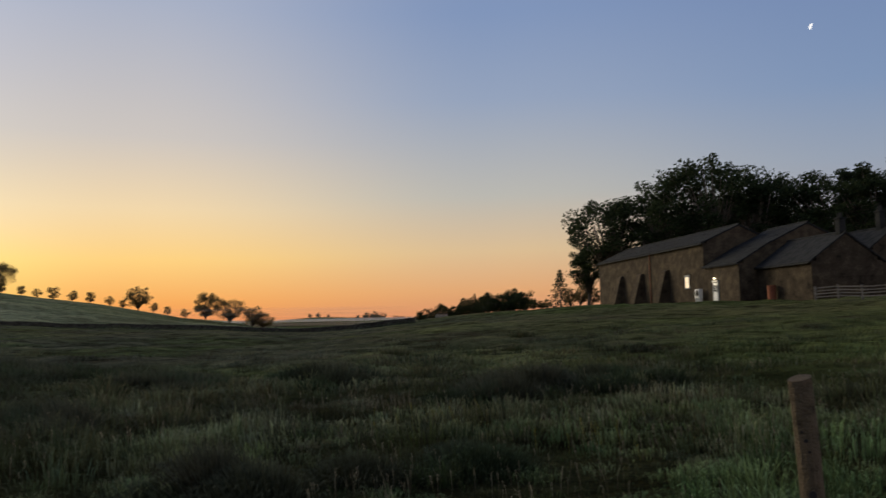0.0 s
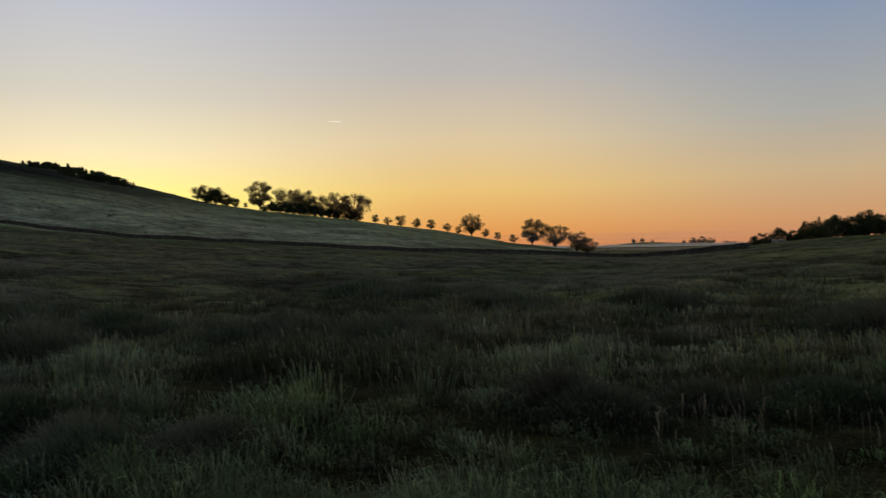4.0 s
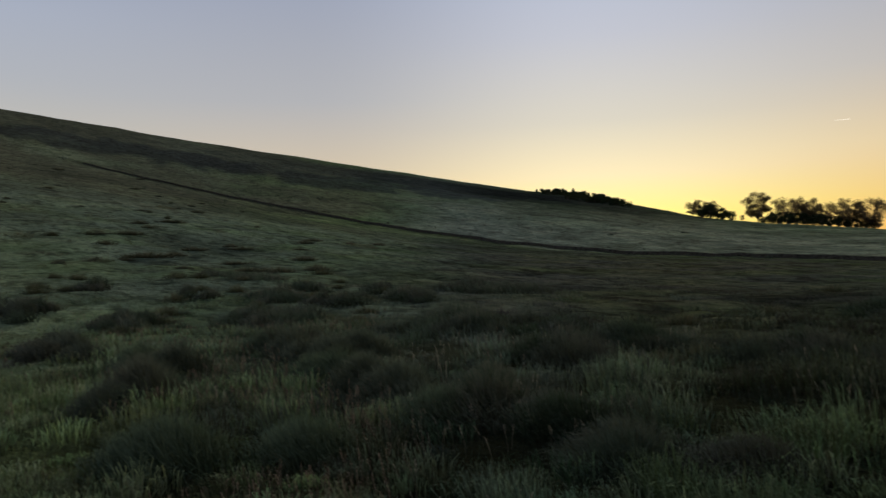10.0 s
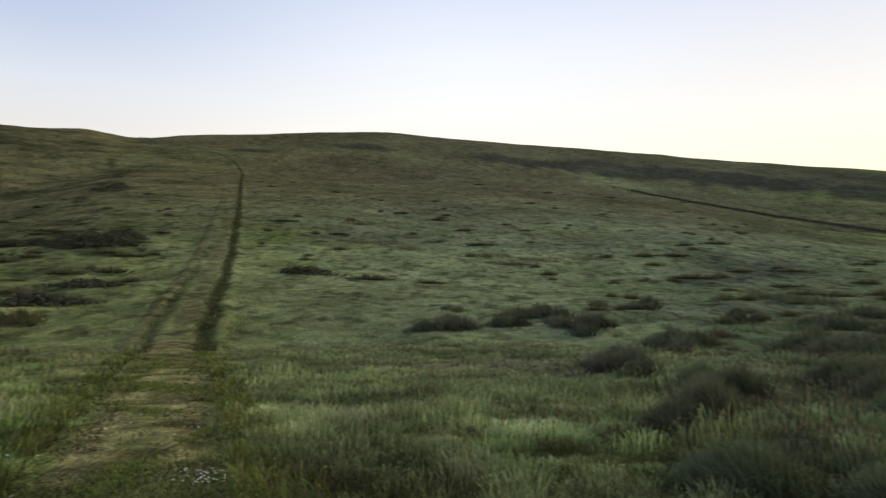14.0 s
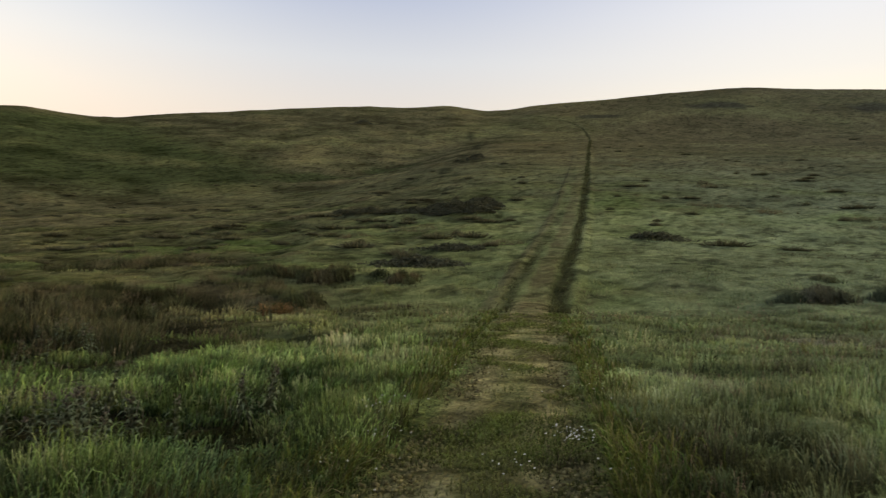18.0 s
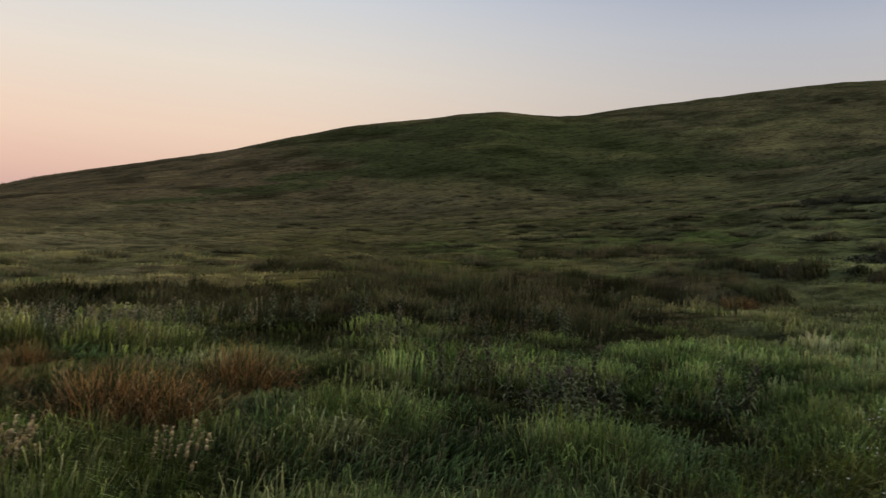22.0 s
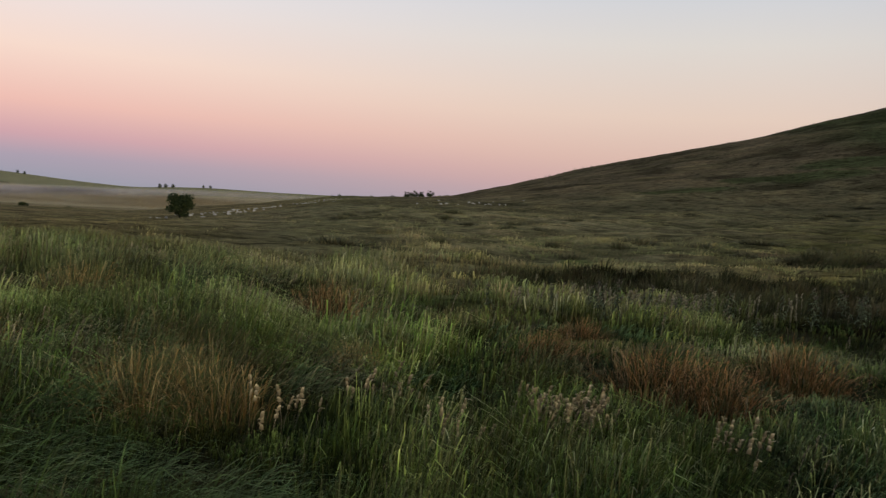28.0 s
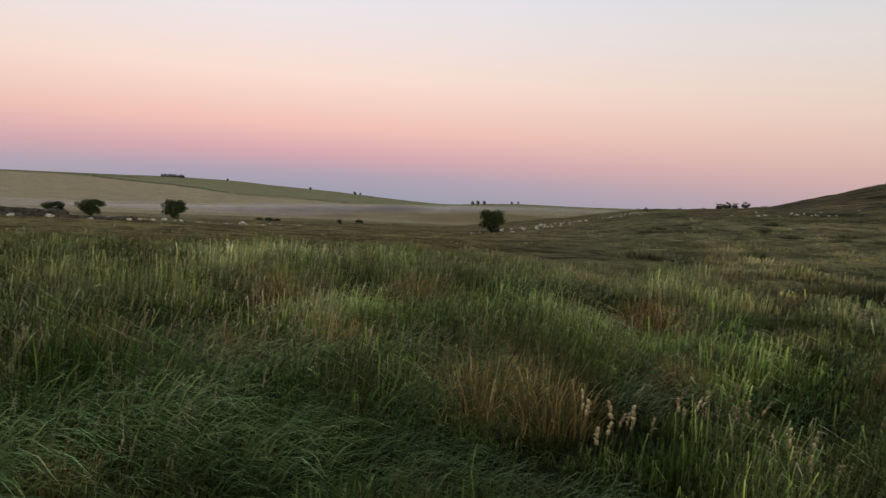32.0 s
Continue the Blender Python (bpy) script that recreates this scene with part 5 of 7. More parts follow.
def track_fringe(count):
    """The longer grass that leans in over the edges of the track."""
    x, y, across = beside_track(count, 30)
    s = np.sign(rng.random(count) - 0.5)
    u = s * (1.0 + np.abs(rng.normal(0, 0.35, count)))
    x, y = x + across[:, 0] * u, y + across[:, 1] * u
    r = np.hypot(x, y)
    n1 = fbm(x / 0.6, y / 0.6, 73, 2)
    c = lerp(lerp(np.array((0.17, 0.165, 0.045)), LUSH * 1.3, rng.random(count)), STRAW * 0.9, (rng.random(count) > 0.7) * rng.uniform(0.3, 0.9, count)) * (rng.uniform(0.4, 1.1, count) * (0.3 + 1.3 * n1))[:, None]
    h = (0.14 + 0.3 * n1) * rng.uniform(0.5, 1.2, count) * np.interp(r, (8, 26), (1.0, 0.45))
    lean = -across * (s * rng.uniform(-0.2, 0.8, count))[:, None] + rng.normal(0, 0.25, (count, 2))
    pos = np.stack([x, y, height(x, y) - 0.03], -1)
    return blades(pos, h, np.maximum(0.005, 0.0015 * r) * rng.uniform(0.6, 1.4, count), lean, rng.uniform(0, 6.28, count), np.clip(c, 0.004, 1))


def track_stones(count):
    """Clods and small stones lying in the worn track."""
    x, y, across = beside_track(count, 26)
    u = rng.normal(0, 0.24, count) + np.sign(rng.random(count) - 0.5) * 0.58
    x, y = x + across[:, 0] * u, y + across[:, 1] * u
    z = height(x, y) - 0.015
    size = np.abs(rng.normal(0.008, 0.011, count)) + 0.005
    shape = np.array([(1, 0, 0), (0, 1, 0), (-1, 0, 0), (0, -1, 0), (0.2, 0.1, 0.7), (0, 0, -0.6)])
    v = np.stack([x, y, z], -1)[:, None, :] + shape * rng.uniform(0.6, 1.4, (count, 6, 3)) * size[:, None, None]
    f = np.array([(0, 1, 4), (1, 2, 4), (2, 3, 4), (3, 0, 4), (1, 0, 5), (2, 1, 5), (3, 2, 5), (0, 3, 5)])
    loops = (np.arange(count)[:, None, None] * 6 + f).ravel()
    tone = np.ones((count * 6, 4))
    tone[:, :3] = np.repeat(lerp(EARTH * 0.35, EARTH * 1.35, rng.random(count)), 6, axis=0)
    me = quick_mesh("track_stones", v.reshape(-1, 3), loops, np.arange(count * 8) * 3, BLADES, tone)
    return tagged(new("track_stones", me), "small stones and clods in the worn cart track", "stones", kind="stuff")


def rut_fringe(count):
    """Rank dark grass along the ruts where the track climbs."""
    x, y, across = beside_track(count, 210)
    u = np.where(rng.random(count) < 0.7, -0.95, 0.95) + rng.normal(0, 0.34, count)
    x, y = x + across[:, 0] * u, y + across[:, 1] * u
    r = np.hypot(x, y)
    ok = (r > 26) & ((u < 0) | (r < 75))
    x, y, r = x[ok], y[ok], r[ok]
    n = len(x)
    c = lerp(np.array((0.045, 0.056, 0.02)), np.array((0.09, 0.09, 0.04)), rng.random(n)) * rng.uniform(0.6, 1.2, (n, 1))
    pos = np.stack([x, y, height(x, y) + 0.02], -1)
    return blades(pos, rng.uniform(0.08, 0.3, n), 0.0011 * r * rng.uniform(0.7, 1.4, n), rng.normal(0, 0.35, (n, 2)) + WIND, rng.uniform(0, 6.28, n), c)


lay([track_growth(60000), track_fringe(14000), rut_fringe(16000)], "grass", "short tufts on the cart track and long grass leaning over its edges")
track_stones(9000)
DARK_RUSH = [(0.05, 0.06, 0.027), (0.078, 0.074, 0.037), (0.095, 0.082, 0.043), (0.056, 0.06, 0.029), (0.08, 0.09, 0.04), (0.125, 0.12, 0.065)]
RUSH_GREEN = [(0.07, 0.092, 0.054), (0.08, 0.092, 0.06), (0.095, 0.1, 0.066)]
PALE_RUSH = [(0.076, 0.1, 0.055), (0.085, 0.098, 0.06), (0.1, 0.105, 0.066)]
FIELD_RUSH = [(0.045, 0.064, 0.034), (0.062, 0.07, 0.044), (0.056, 0.073, 0.045), (0.076, 0.08, 0.054)]
lay([underwood(-115, 245, 0.35, 3.2, 9000), underwood(-115, -36, 3.0, 60, 12000), tufts(-115, -36, 3.0, 40, 1500, 20)], "grass", "trodden grass round the place where one stands")
lay([rush_bed(128, 192, 13, 52, 2300, 80, DARK_RUSH, 0.6, within=RUSH_BEDS)], "rushes", "bed of dark brown rushes on the wet flat", "rushes")
lay([rush_bed(44, 82, 7.0, 32, 900, 22, RUSH_GREEN, 0.4, 0.62), rush_bed(-30, 50, 8, 60, 1700, 18, FIELD_RUSH, 0.4, 0.55)], "rushes", "bed of dark rushes in the rough field", "rushes")
MOOR_TUFT = [(0.085, 0.1, 0.042), (0.095, 0.085, 0.045), (0.065, 0.07, 0.034), (0.15, 0.14, 0.075), (0.07, 0.064, 0.034)]
lay([rush_bed(203, 215, 6.2, 14, 420, 30, BANK_RUSH, 0.6, 0.4), rush_bed(196, 250, 5.0, 20, 500, 22, BANK_RUSH, 0.55, 0.56)], "rushes", "brown rushes and dead stems on the grass bank", "rushes")
lay([rush_bed(66, 111, 34, 150, 2300, 9, MOOR_TUFT, 0.24, 0.5), rush_bed(117, 200, 36, 150, 3600, 9, MOOR_TUFT, 0.24, 0.47)], "rushes", "scattered low tufts of bent and rush across the slope", "rushes")
lay([rush_bed(30, 84, 165, 330, 900, 9, FIELD_RUSH, 0.55, 0.52)], "rushes", "dark tufts of rush dotted over the pasture", "rushes")


def skyline(count):
    """Tufts along the crest of the hill, which roughen its outline."""
    az = rng.uniform(40, 196, count)
    rc = np.interp(az, list(SLOPES), [v[5] for v in SLOPES.values()]) * rng.uniform(0.96, 1.04, count)
    x, y = way(az)[0] * rc, way(az)[1] * rc
    keep = fbm(x / 14, y / 14, 81, 2) > 0.5
    x, y, rc = x[keep], y[keep], rc[keep]
    n = len(x)
    h = rng.uniform(0.2, 0.75, n) * (0.4 + fbm(x / 5, y / 5, 82, 2))
    c = np.array(MOOR_TUFT)[rng.integers(0, len(MOOR_TUFT), n)] * rng.uniform(0.6, 1.2, (n, 1))
    return blades(np.stack([x, y, height(x, y) - 0.05], -1), h, rng.uniform(0.15, 0.6, n), rng.normal(0, 0.4, (n, 2)), np.radians(bearing_of(x, y)) + rng.normal(0, 0.5, n), c)


lay([skyline(9000)], "grass", "rough tufts along the crest of the hill")


def patch(bearing, r, spread, count, h, head, tint, name, label, category):
    """A patch of flowering or seeding plants round one place."""
    x0, y0 = way(bearing)[0] * r, way(bearing)[1] * r
    x, y = x0 + rng.normal(0, spread, count), y0 + rng.normal(0, spread, count)
    v = stalks(x, y, h * rng.uniform(0.7, 1.2, count), np.full(count, head), np.clip(tint * rng.uniform(0.7, 1.25, (count, 1)), 0, 1))
    root = tagged(new(name), label, category)
    tagged(part("flower_head", quick_mesh("flower_head", *v[:3], BLADES, v[3]), None, root), kind="stuff")
    return root


CREAM = np.array((0.42, 0.35, 0.21))
for b, r, s, n in ((182.7, 5.95, 0.17, 90), (181.0, 6.05, 0.1, 24), (171.6, 5.65, 0.14, 12), (189.5, 5.45, 0.14, 12), (195.0, 6.25, 0.14, 12), (202.0, 5.45, 0.14, 10)):
    patch(b, r, s, n, 0.42, 0.026, CREAM, "soft_grass", "cream seed heads of soft grass in the meadow", "grass")
for b, r, s, n in ((178.0, 13.85, 0.8, 60), (181.5, 13.65, 0.6, 34), (174.5, 15.25, 0.9, 40), (170.5, 16.75, 0.7, 20)):
    patch(b, r, s, n, 0.5, 0.03, np.array((0.26, 0.24, 0.165)), "meadow_flower", "pale grey-pink flowering weeds among the rushes", "flower")
for b, r, s, n in ((150.7, 13.2, 0.5, 46), (150.4, 9.3, 0.35, 26), (138.0, 15.25, 0.8, 26)):
    patch(b, r, s, n, 0.55, 0.024, np.array((0.125, 0.108, 0.062)), "dock_plant", "dark brown docks gone to seed in the meadow", "plant")
for b, r, s, n in ((-10.4, 10.05, 0.4, 26), (1.3, 12.65, 0.5, 30), (228.0, 7.85, 0.4, 14)):
    patch(b, r, s, n // 2, 0.36, 0.012, np.array((0.26, 0.23, 0.05)), "yellow_flower", "small yellow flowers in the long grass", "flower")


def thistle_mesh(seed):
    """Leaves of a thistle: long, bent-down blades in a spiral up the stem, and a loose tuft of buds."""
    q = np.random.default_rng(seed)
    n = 26
    up = np.linspace(0.06, 0.56, n)
    a = np.arange(n) * 2.4 + q.uniform(-0.4, 0.4, n)
    long = np.interp(up, (0.0, 0.2, 0.56), (0.2, 0.19, 0.07)) * q.uniform(0.7, 1.2, n)
    out = np.stack([np.cos(a), np.sin(a)], -1)
    tint = np.array((0.105, 0.13, 0.074)) * q.uniform(0.7, 1.35, (n, 1))
    leaf = blades(np.concatenate([out * 0.01, up[:, None]], -1), long * 0.62, np.full(n, 0.042) * q.uniform(0.6, 1.2, n), out * q.uniform(0.9, 1.9, (n, 1)), a + math.pi / 2, tint, 0.5, 0.0, 1.5, 3)
    m = 14
    d = q.normal(0, 1, (m, 2))
    bud = blades(np.concatenate([d * 0.02, q.uniform(0.5, 0.62, (m, 1))], -1), q.uniform(0.03, 0.08, m), np.full(m, 0.016), d * 0.5, q.uniform(0, 6.28, m), np.array((0.16, 0.14, 0.11)) * q.uniform(0.7, 1.3, (m, 1)), 0.3, 0.0, 1.3, 2)
    stem = mesh_from("stem", *tube([(0, 0, -0.05), (0.01, 0, 0.3), (0.02, 0.01, 0.58)], [0.007, 0.006, 0.004], 5), STEM)
    return quick_mesh("leaves", *leaf[:3], BLADES, leaf[3]), quick_mesh("flower_head", *bud[:3], BLADES, bud[3]), stem


STEM = surface("thistle_stem", (0.07, 0.075, 0.045), (0.13, 0.135, 0.085), 12, 0.8, 0.2)
thistle_roots = []
for leaf, bud, stem in [thistle_mesh(q) for q in (21, 22, 23, 24)]:
    root = tagged(new("thistle"), "grey-green thistle with drooping spiny leaves in the wet meadow", "thistle", "thistles in the meadow")
    part("stem", stem, None, root)
    tagged(part("leaves", leaf, None, root), kind="stuff")
    tagged(part("flower_head", bud, None, root), kind="stuff")
    thistle_roots.append(root)
spots = []
for b, r, s, n in ((148.6, 16.0, 0.8, 12), (151.2, 13.2, 0.5, 6), (150.8, 9.2, 0.4, 5), (147.9, 8.9, 0.4, 5), (142.4, 7.6, 0.4, 6), (145.1, 7.7, 0.3, 4), (140.0, 7.5, 0.3, 4), (158.8, 16.0, 0.9, 9), (157.6, 13.6, 0.6, 5), (133.0, 8.9, 0.25, 4),
                   (178.0, 13.9, 0.9, 18), (174.5, 15.4, 0.9, 10), (181.0, 13.0, 0.7, 6), (166.0, 18.0, 1.2, 8), (136.5, 20.0, 1.2, 8)):
    x, y = way(b)
    spots += [(x * r + random.gauss(0, s), y * r + random.gauss(0, s)) for _ in range(n)]
for k, (x, y) in enumerate(spots):
    m = pose(x, y, float(height(x, y)), random.gauss(0, 7), random.gauss(0, 7), random.uniform(0, 360))
    if k < len(thistle_roots):
        thistle_roots[k].matrix_basis = m
    else:
        copy_thing(thistle_roots[k % len(thistle_roots)], m @ Matrix.Scale(random.uniform(0.6, 1.05), 4))


# ---------------------------------------------------------------- tussocks and low scrub
def tussock_mesh(seed, n, wide, tall, tints, name, fine=1.0, joints=3):
    r = np.random.default_rng(seed)
    d = r.normal(0, 1, (n, 2))
    pos = np.concatenate([d * wide * 0.33, np.full((n, 1), -0.05)], -1)
    lean = d * 0.36 + r.normal(0, 0.16 / fine ** 0.7, (n, 2)) + WIND * 0.5 / fine
    h = tall * r.uniform(0.55, 1.15, n) * np.clip(1.15 - 0.18 * np.hypot(*d.T), 0.4, 1.2)
    tint = np.array(tints)[r.integers(0, len(tints), n)] * r.uniform(0.7, 1.3, (n, 1))
    v = blades(pos, h, r.uniform(0.008, 0.018, n) * fine, lean, r.uniform(0, 6.28, n), np.clip(tint, 0.003, 1), joints=joints)
    return quick_mesh(name, *v[:3], BLADES, v[3])


FAR_TINTS = [(0.11, 0.128, 0.066), (0.13, 0.13, 0.07), (0.14, 0.122, 0.068)]
RUSH_TINTS = [(0.08, 0.1, 0.048), (0.095, 0.1, 0.052), (0.088, 0.082, 0.045), (0.12, 0.118, 0.062)]
RUST_TINTS = [(0.36, 0.19, 0.075), (0.25, 0.13, 0.052), (0.4, 0.27, 0.13), (0.07, 0.05, 0.022), (0.06, 0.075, 0.03), (0.035, 0.035, 0.016), (0.045, 0.06, 0.022)]
STRAW_TINTS = [(0.34, 0.22, 0.08), (0.26, 0.17, 0.06), (0.42, 0.32, 0.15), (0.09, 0.11, 0.04), (0.08, 0.12, 0.04), (0.06, 0.075, 0.028), (0.11, 0.1, 0.045)]
rush_meshes = [tussock_mesh(s, 300, 1.0, 0.6, RUSH_TINTS, "rush_tussock", 1.6, 2) for s in (1, 2, 3, 4)]
rust_meshes = [tussock_mesh(s, 1100, 0.95, 0.68, RUST_TINTS, "russet_tussock", 0.5) for s in (5, 6, 7)]
MAT_TINTS = [(0.07, 0.074, 0.042), (0.085, 0.08, 0.046), (0.058, 0.064, 0.038), (0.11, 0.106, 0.062)]
mat_meshes = [tussock_mesh(s, 260, 1.0, 0.5, MAT_TINTS, "low_tussock", 5.0, 1) for s in (11, 12, 13, 14)]
straw_meshes = [tussock_mesh(s, 700, 0.9, 0.8, STRAW_TINTS, "straw_tussock", 0.5) for s in (8, 9)]


def tussock(kind, bearing, r, size=1.0, wide=1.0):
    mesh = random.choice({"rush": rush_meshes, "rust": rust_meshes, "straw": straw_meshes, "mat": mat_meshes}[kind])
    x, y, z = at(bearing, r)
    ob = new({"rush": "rush_tussock", "rust": "russet_tussock", "straw": "straw_tussock", "mat": "low_tussock"}[kind])
    tagged(part("tuft", mesh, None, ob), kind="stuff")
    ob.matrix_basis = pose(x, y, z, 0, 0, random.uniform(0, 360)) @ Matrix.Diagonal((size * wide, size * wide, size, 1))
    if kind == "rush":
        return tagged(ob, "dark brown-green rush tussock on the moor", "tussock", "rush tussocks")
    if kind == "mat":
        return tagged(ob, "low dark mat of heather and rush on the open hill", "tussock", "low tussocks on the hill")
    if kind == "straw":
        return tagged(ob, "tuft of straw-coloured dry stems in the long grass", "tussock", "straw tussocks")
    return tagged(ob, "russet tussock of withered rushes in green grass", "tussock", "russet tussocks")


for b, r, s, w in RUSSET:
    tussock("rust", b, r, s, w)
for b, r, s, w in STRAWY:
    tussock("straw", b, r, s, w)


def rush_clump(bearing, r, wide, deep, tall, tints, seed):
    """A rounded clump of rushes: many feet close together, the stems tallest in the middle."""
    q = np.random.default_rng(seed)
    feet = int(np.clip(wide * deep * 5, 3, 46))
    a, e = q.uniform(0, 6.28, feet), np.sqrt(q.random(feet))
    fu, fv, fs = np.cos(a) * e * wide, np.sin(a) * e * deep, q.uniform(0.65, 1.15, feet) * (1.05 - 0.4 * e ** 2)
    n = int(np.clip(0.36 * (2800 * wide / r) * (1400 * (tall + 3.3 * deep / r) / r), 260, 5200))
    k = q.integers(0, feet, n)
    d = q.normal(0, 1, (n, 2))
    loose = 0.16 + 0.1 * wide
    ux, uy = way(bearing)
    u, v = fu[k] + d[:, 0] * loose, fv[k] + d[:, 1] * loose
    px, py = ux * r + u * uy + v * ux, uy * r - u * ux + v * uy
    x, y, z = at(bearing, r)
    lean = d * 0.27 + q.normal(0, 0.15, (n, 2)) + WIND * 0.6
    h = tall * fs[k] * q.uniform(0.6, 1.1, n) * np.clip(1.15 - 0.2 * np.hypot(*d.T), 0.4, 1.1)
    tint = np.array(tints)[q.integers(0, len(tints), feet)][k] * (q.uniform(0.75, 1.25, feet)[k] * q.uniform(0.75, 1.25, n))[:, None]
    pos = np.stack([px - x, py - y, height(px, py) - z - 0.05], -1)
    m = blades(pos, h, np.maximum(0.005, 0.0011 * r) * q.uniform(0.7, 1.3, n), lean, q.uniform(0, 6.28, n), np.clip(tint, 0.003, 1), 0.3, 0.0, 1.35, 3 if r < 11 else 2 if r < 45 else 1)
    ob = tagged(new("rush_clump"), "rounded dark brown-green clump of rushes on the rough grass", "rushes", "clumps of rushes")
    ob.matrix_basis = pose(x, y, z)
    tagged(part("tuft", quick_mesh("tuft", *m[:3], BLADES, m[3]), None, ob), kind="stuff")
    return ob


for places, tall, tints in ((FIELD_CLUMPS, 0.68, FIELD_RUSH), (SLOPE_CLUMPS, 0.82, RUSH_GREEN), (FAR_CLUMPS, 0.5, FAR_TINTS), (MOOR_CLUMPS, 0.75, DARK_RUSH)):
    for b, r, w, d in places:
        rush_clump(b, r, w, d, tall * (0.85 if r < 10 else 1.0), PALE_RUSH if 52 < b < 80 and r < 18 else tints, int(b * 7 + r * 13) + 500)
for lo, hi, r0, r1, n, wide in ((62, 92, 26, 60, 34, 1.2), (-6, 44, 14, 60, 20, 1.4), (122, 150, 50, 80, 18, 1.4), (76, 112, 60, 150, 26, 1.3), (178, 200, 24, 90, 10, 1.2)):
    for _ in range(n):
        b, r = random.uniform(lo, hi), r0 * (r1 / r0) ** random.random()
        x, y = way(b)
        if abs(float(track_offset(np.array([x * r]), np.array([y * r]))[0])) > 2.5:
            tussock("rush", b, r, random.uniform(0.5, 0.9), random.uniform(0.7, 1.2) * wide)

for lo, hi, r0, r1, n in ((62, 112, 52, 230, 84), (115, 152, 42, 160, 100), (150, 200, 34, 140, 60)):
    for _ in range(n):
        b, r = random.uniform(lo, hi), r0 * (r1 / r0) ** random.random()
        x, y = way(b)
        if abs(float(track_offset(np.array([x * r]), np.array([y * r]))[0])) > 4:
            tussock("mat", b, r, random.uniform(0.55, 1.1), random.choice((0.8, 1.2, 1.6, 2.4)) * random.uniform(0.8, 1.2))


def scrub(bearing, r, wide, deep, tall, seed):
    """A low mat of heather or bilberry: small leaves over short stems."""
    q = np.random.default_rng(seed)
    n = int(900 * wide * deep / 6) + 300
    p = q.normal(0, 0.4, (n, 2)) * (wide, deep)
    top = tall * np.exp(-(p[:, 0] / wide) ** 2 * 2 - (p[:, 1] / deep) ** 2 * 2) * (0.4 + fbm(p[:, 0] / 0.8 + 9, p[:, 1] / 0.8, seed))
    c = np.stack([p[:, 0], p[:, 1], top * q.random(n) ** 0.4 - 0.05], -1)
    v, l, s = leaf_cloud(c, np.full((n, 3), 0.12), n * 2, 0.16, q)
    x, y, z = at(bearing, r)
    ob = new("heather_bush", quick_mesh("heather_bush", v, l, s, HEATH))
    ob.matrix_basis = pose(x, y, z, 0, 0, bearing)
    return tagged(ob, "low dark grey-green heather scrub on the slope", "bush", "heather on the slope")


def leaf_cloud(centres, radii, count, size, r):
    """Small leaf quads scattered through clumps, denser towards their outside."""
    k = r.integers(0, len(centres), count)
    d = r.normal(size=(count, 3))
    d /= np.linalg.norm(d, axis=1)[:, None]
    p = centres[k] + d * radii[k] * (r.random((count, 1)) ** 0.4)
    u = r.normal(size=(count, 3))
    u /= np.linalg.norm(u, axis=1)[:, None]
    w = np.cross(u, r.normal(size=(count, 3)))
    w /= np.linalg.norm(w, axis=1)[:, None] + 1e-9
    s = size * r.uniform(0.6, 1.3, (count, 1))
    v = np.stack([p - u * s * 0.6, p - w * s * 0.33, p + u * s * 0.6, p + w * s * 0.33], 1).reshape(-1, 3)
    return v, np.arange(count * 4), np.arange(count) * 4


for b, r, w, d, h in ((122.6, 40.6, 3.6, 1.3, 0.6), (118.6, 68, 1.5, 1.2, 1.0), (119.4, 70, 1.8, 1.3, 1.2), (120.2, 68, 1.5, 1.2, 0.9), (120.9, 71, 1.7, 1.4, 1.0), (121.7, 69, 1.5, 1.1, 0.8), (122.3, 72, 1.6, 1.2, 0.8), (119.0, 73, 1.6, 1.2, 1.0), (120.4, 74, 1.8, 1.2, 1.0), (117.6, 71, 1.3, 1.0, 0.8), (118.2, 75, 1.5, 1.0, 0.8), (121.4, 76, 1.5, 1.1, 0.8), (123.4, 74, 1.8, 1.2, 0.7), (124.8, 76, 1.7, 1.2, 0.7), (126.6, 77, 2.2, 1.2, 0.7), (128.4, 78, 2.0, 1.2, 0.7), (120.3, 47, 2.6, 1.2, 0.5),
                      (127.4, 253, 3.5, 2.0, 2.0), (119.0, 144, 2.5, 1.5, 1.4), (106.3, 54, 2.4, 1.2, 0.7)):
    scrub(b, r, w, d, h, int(b * r))


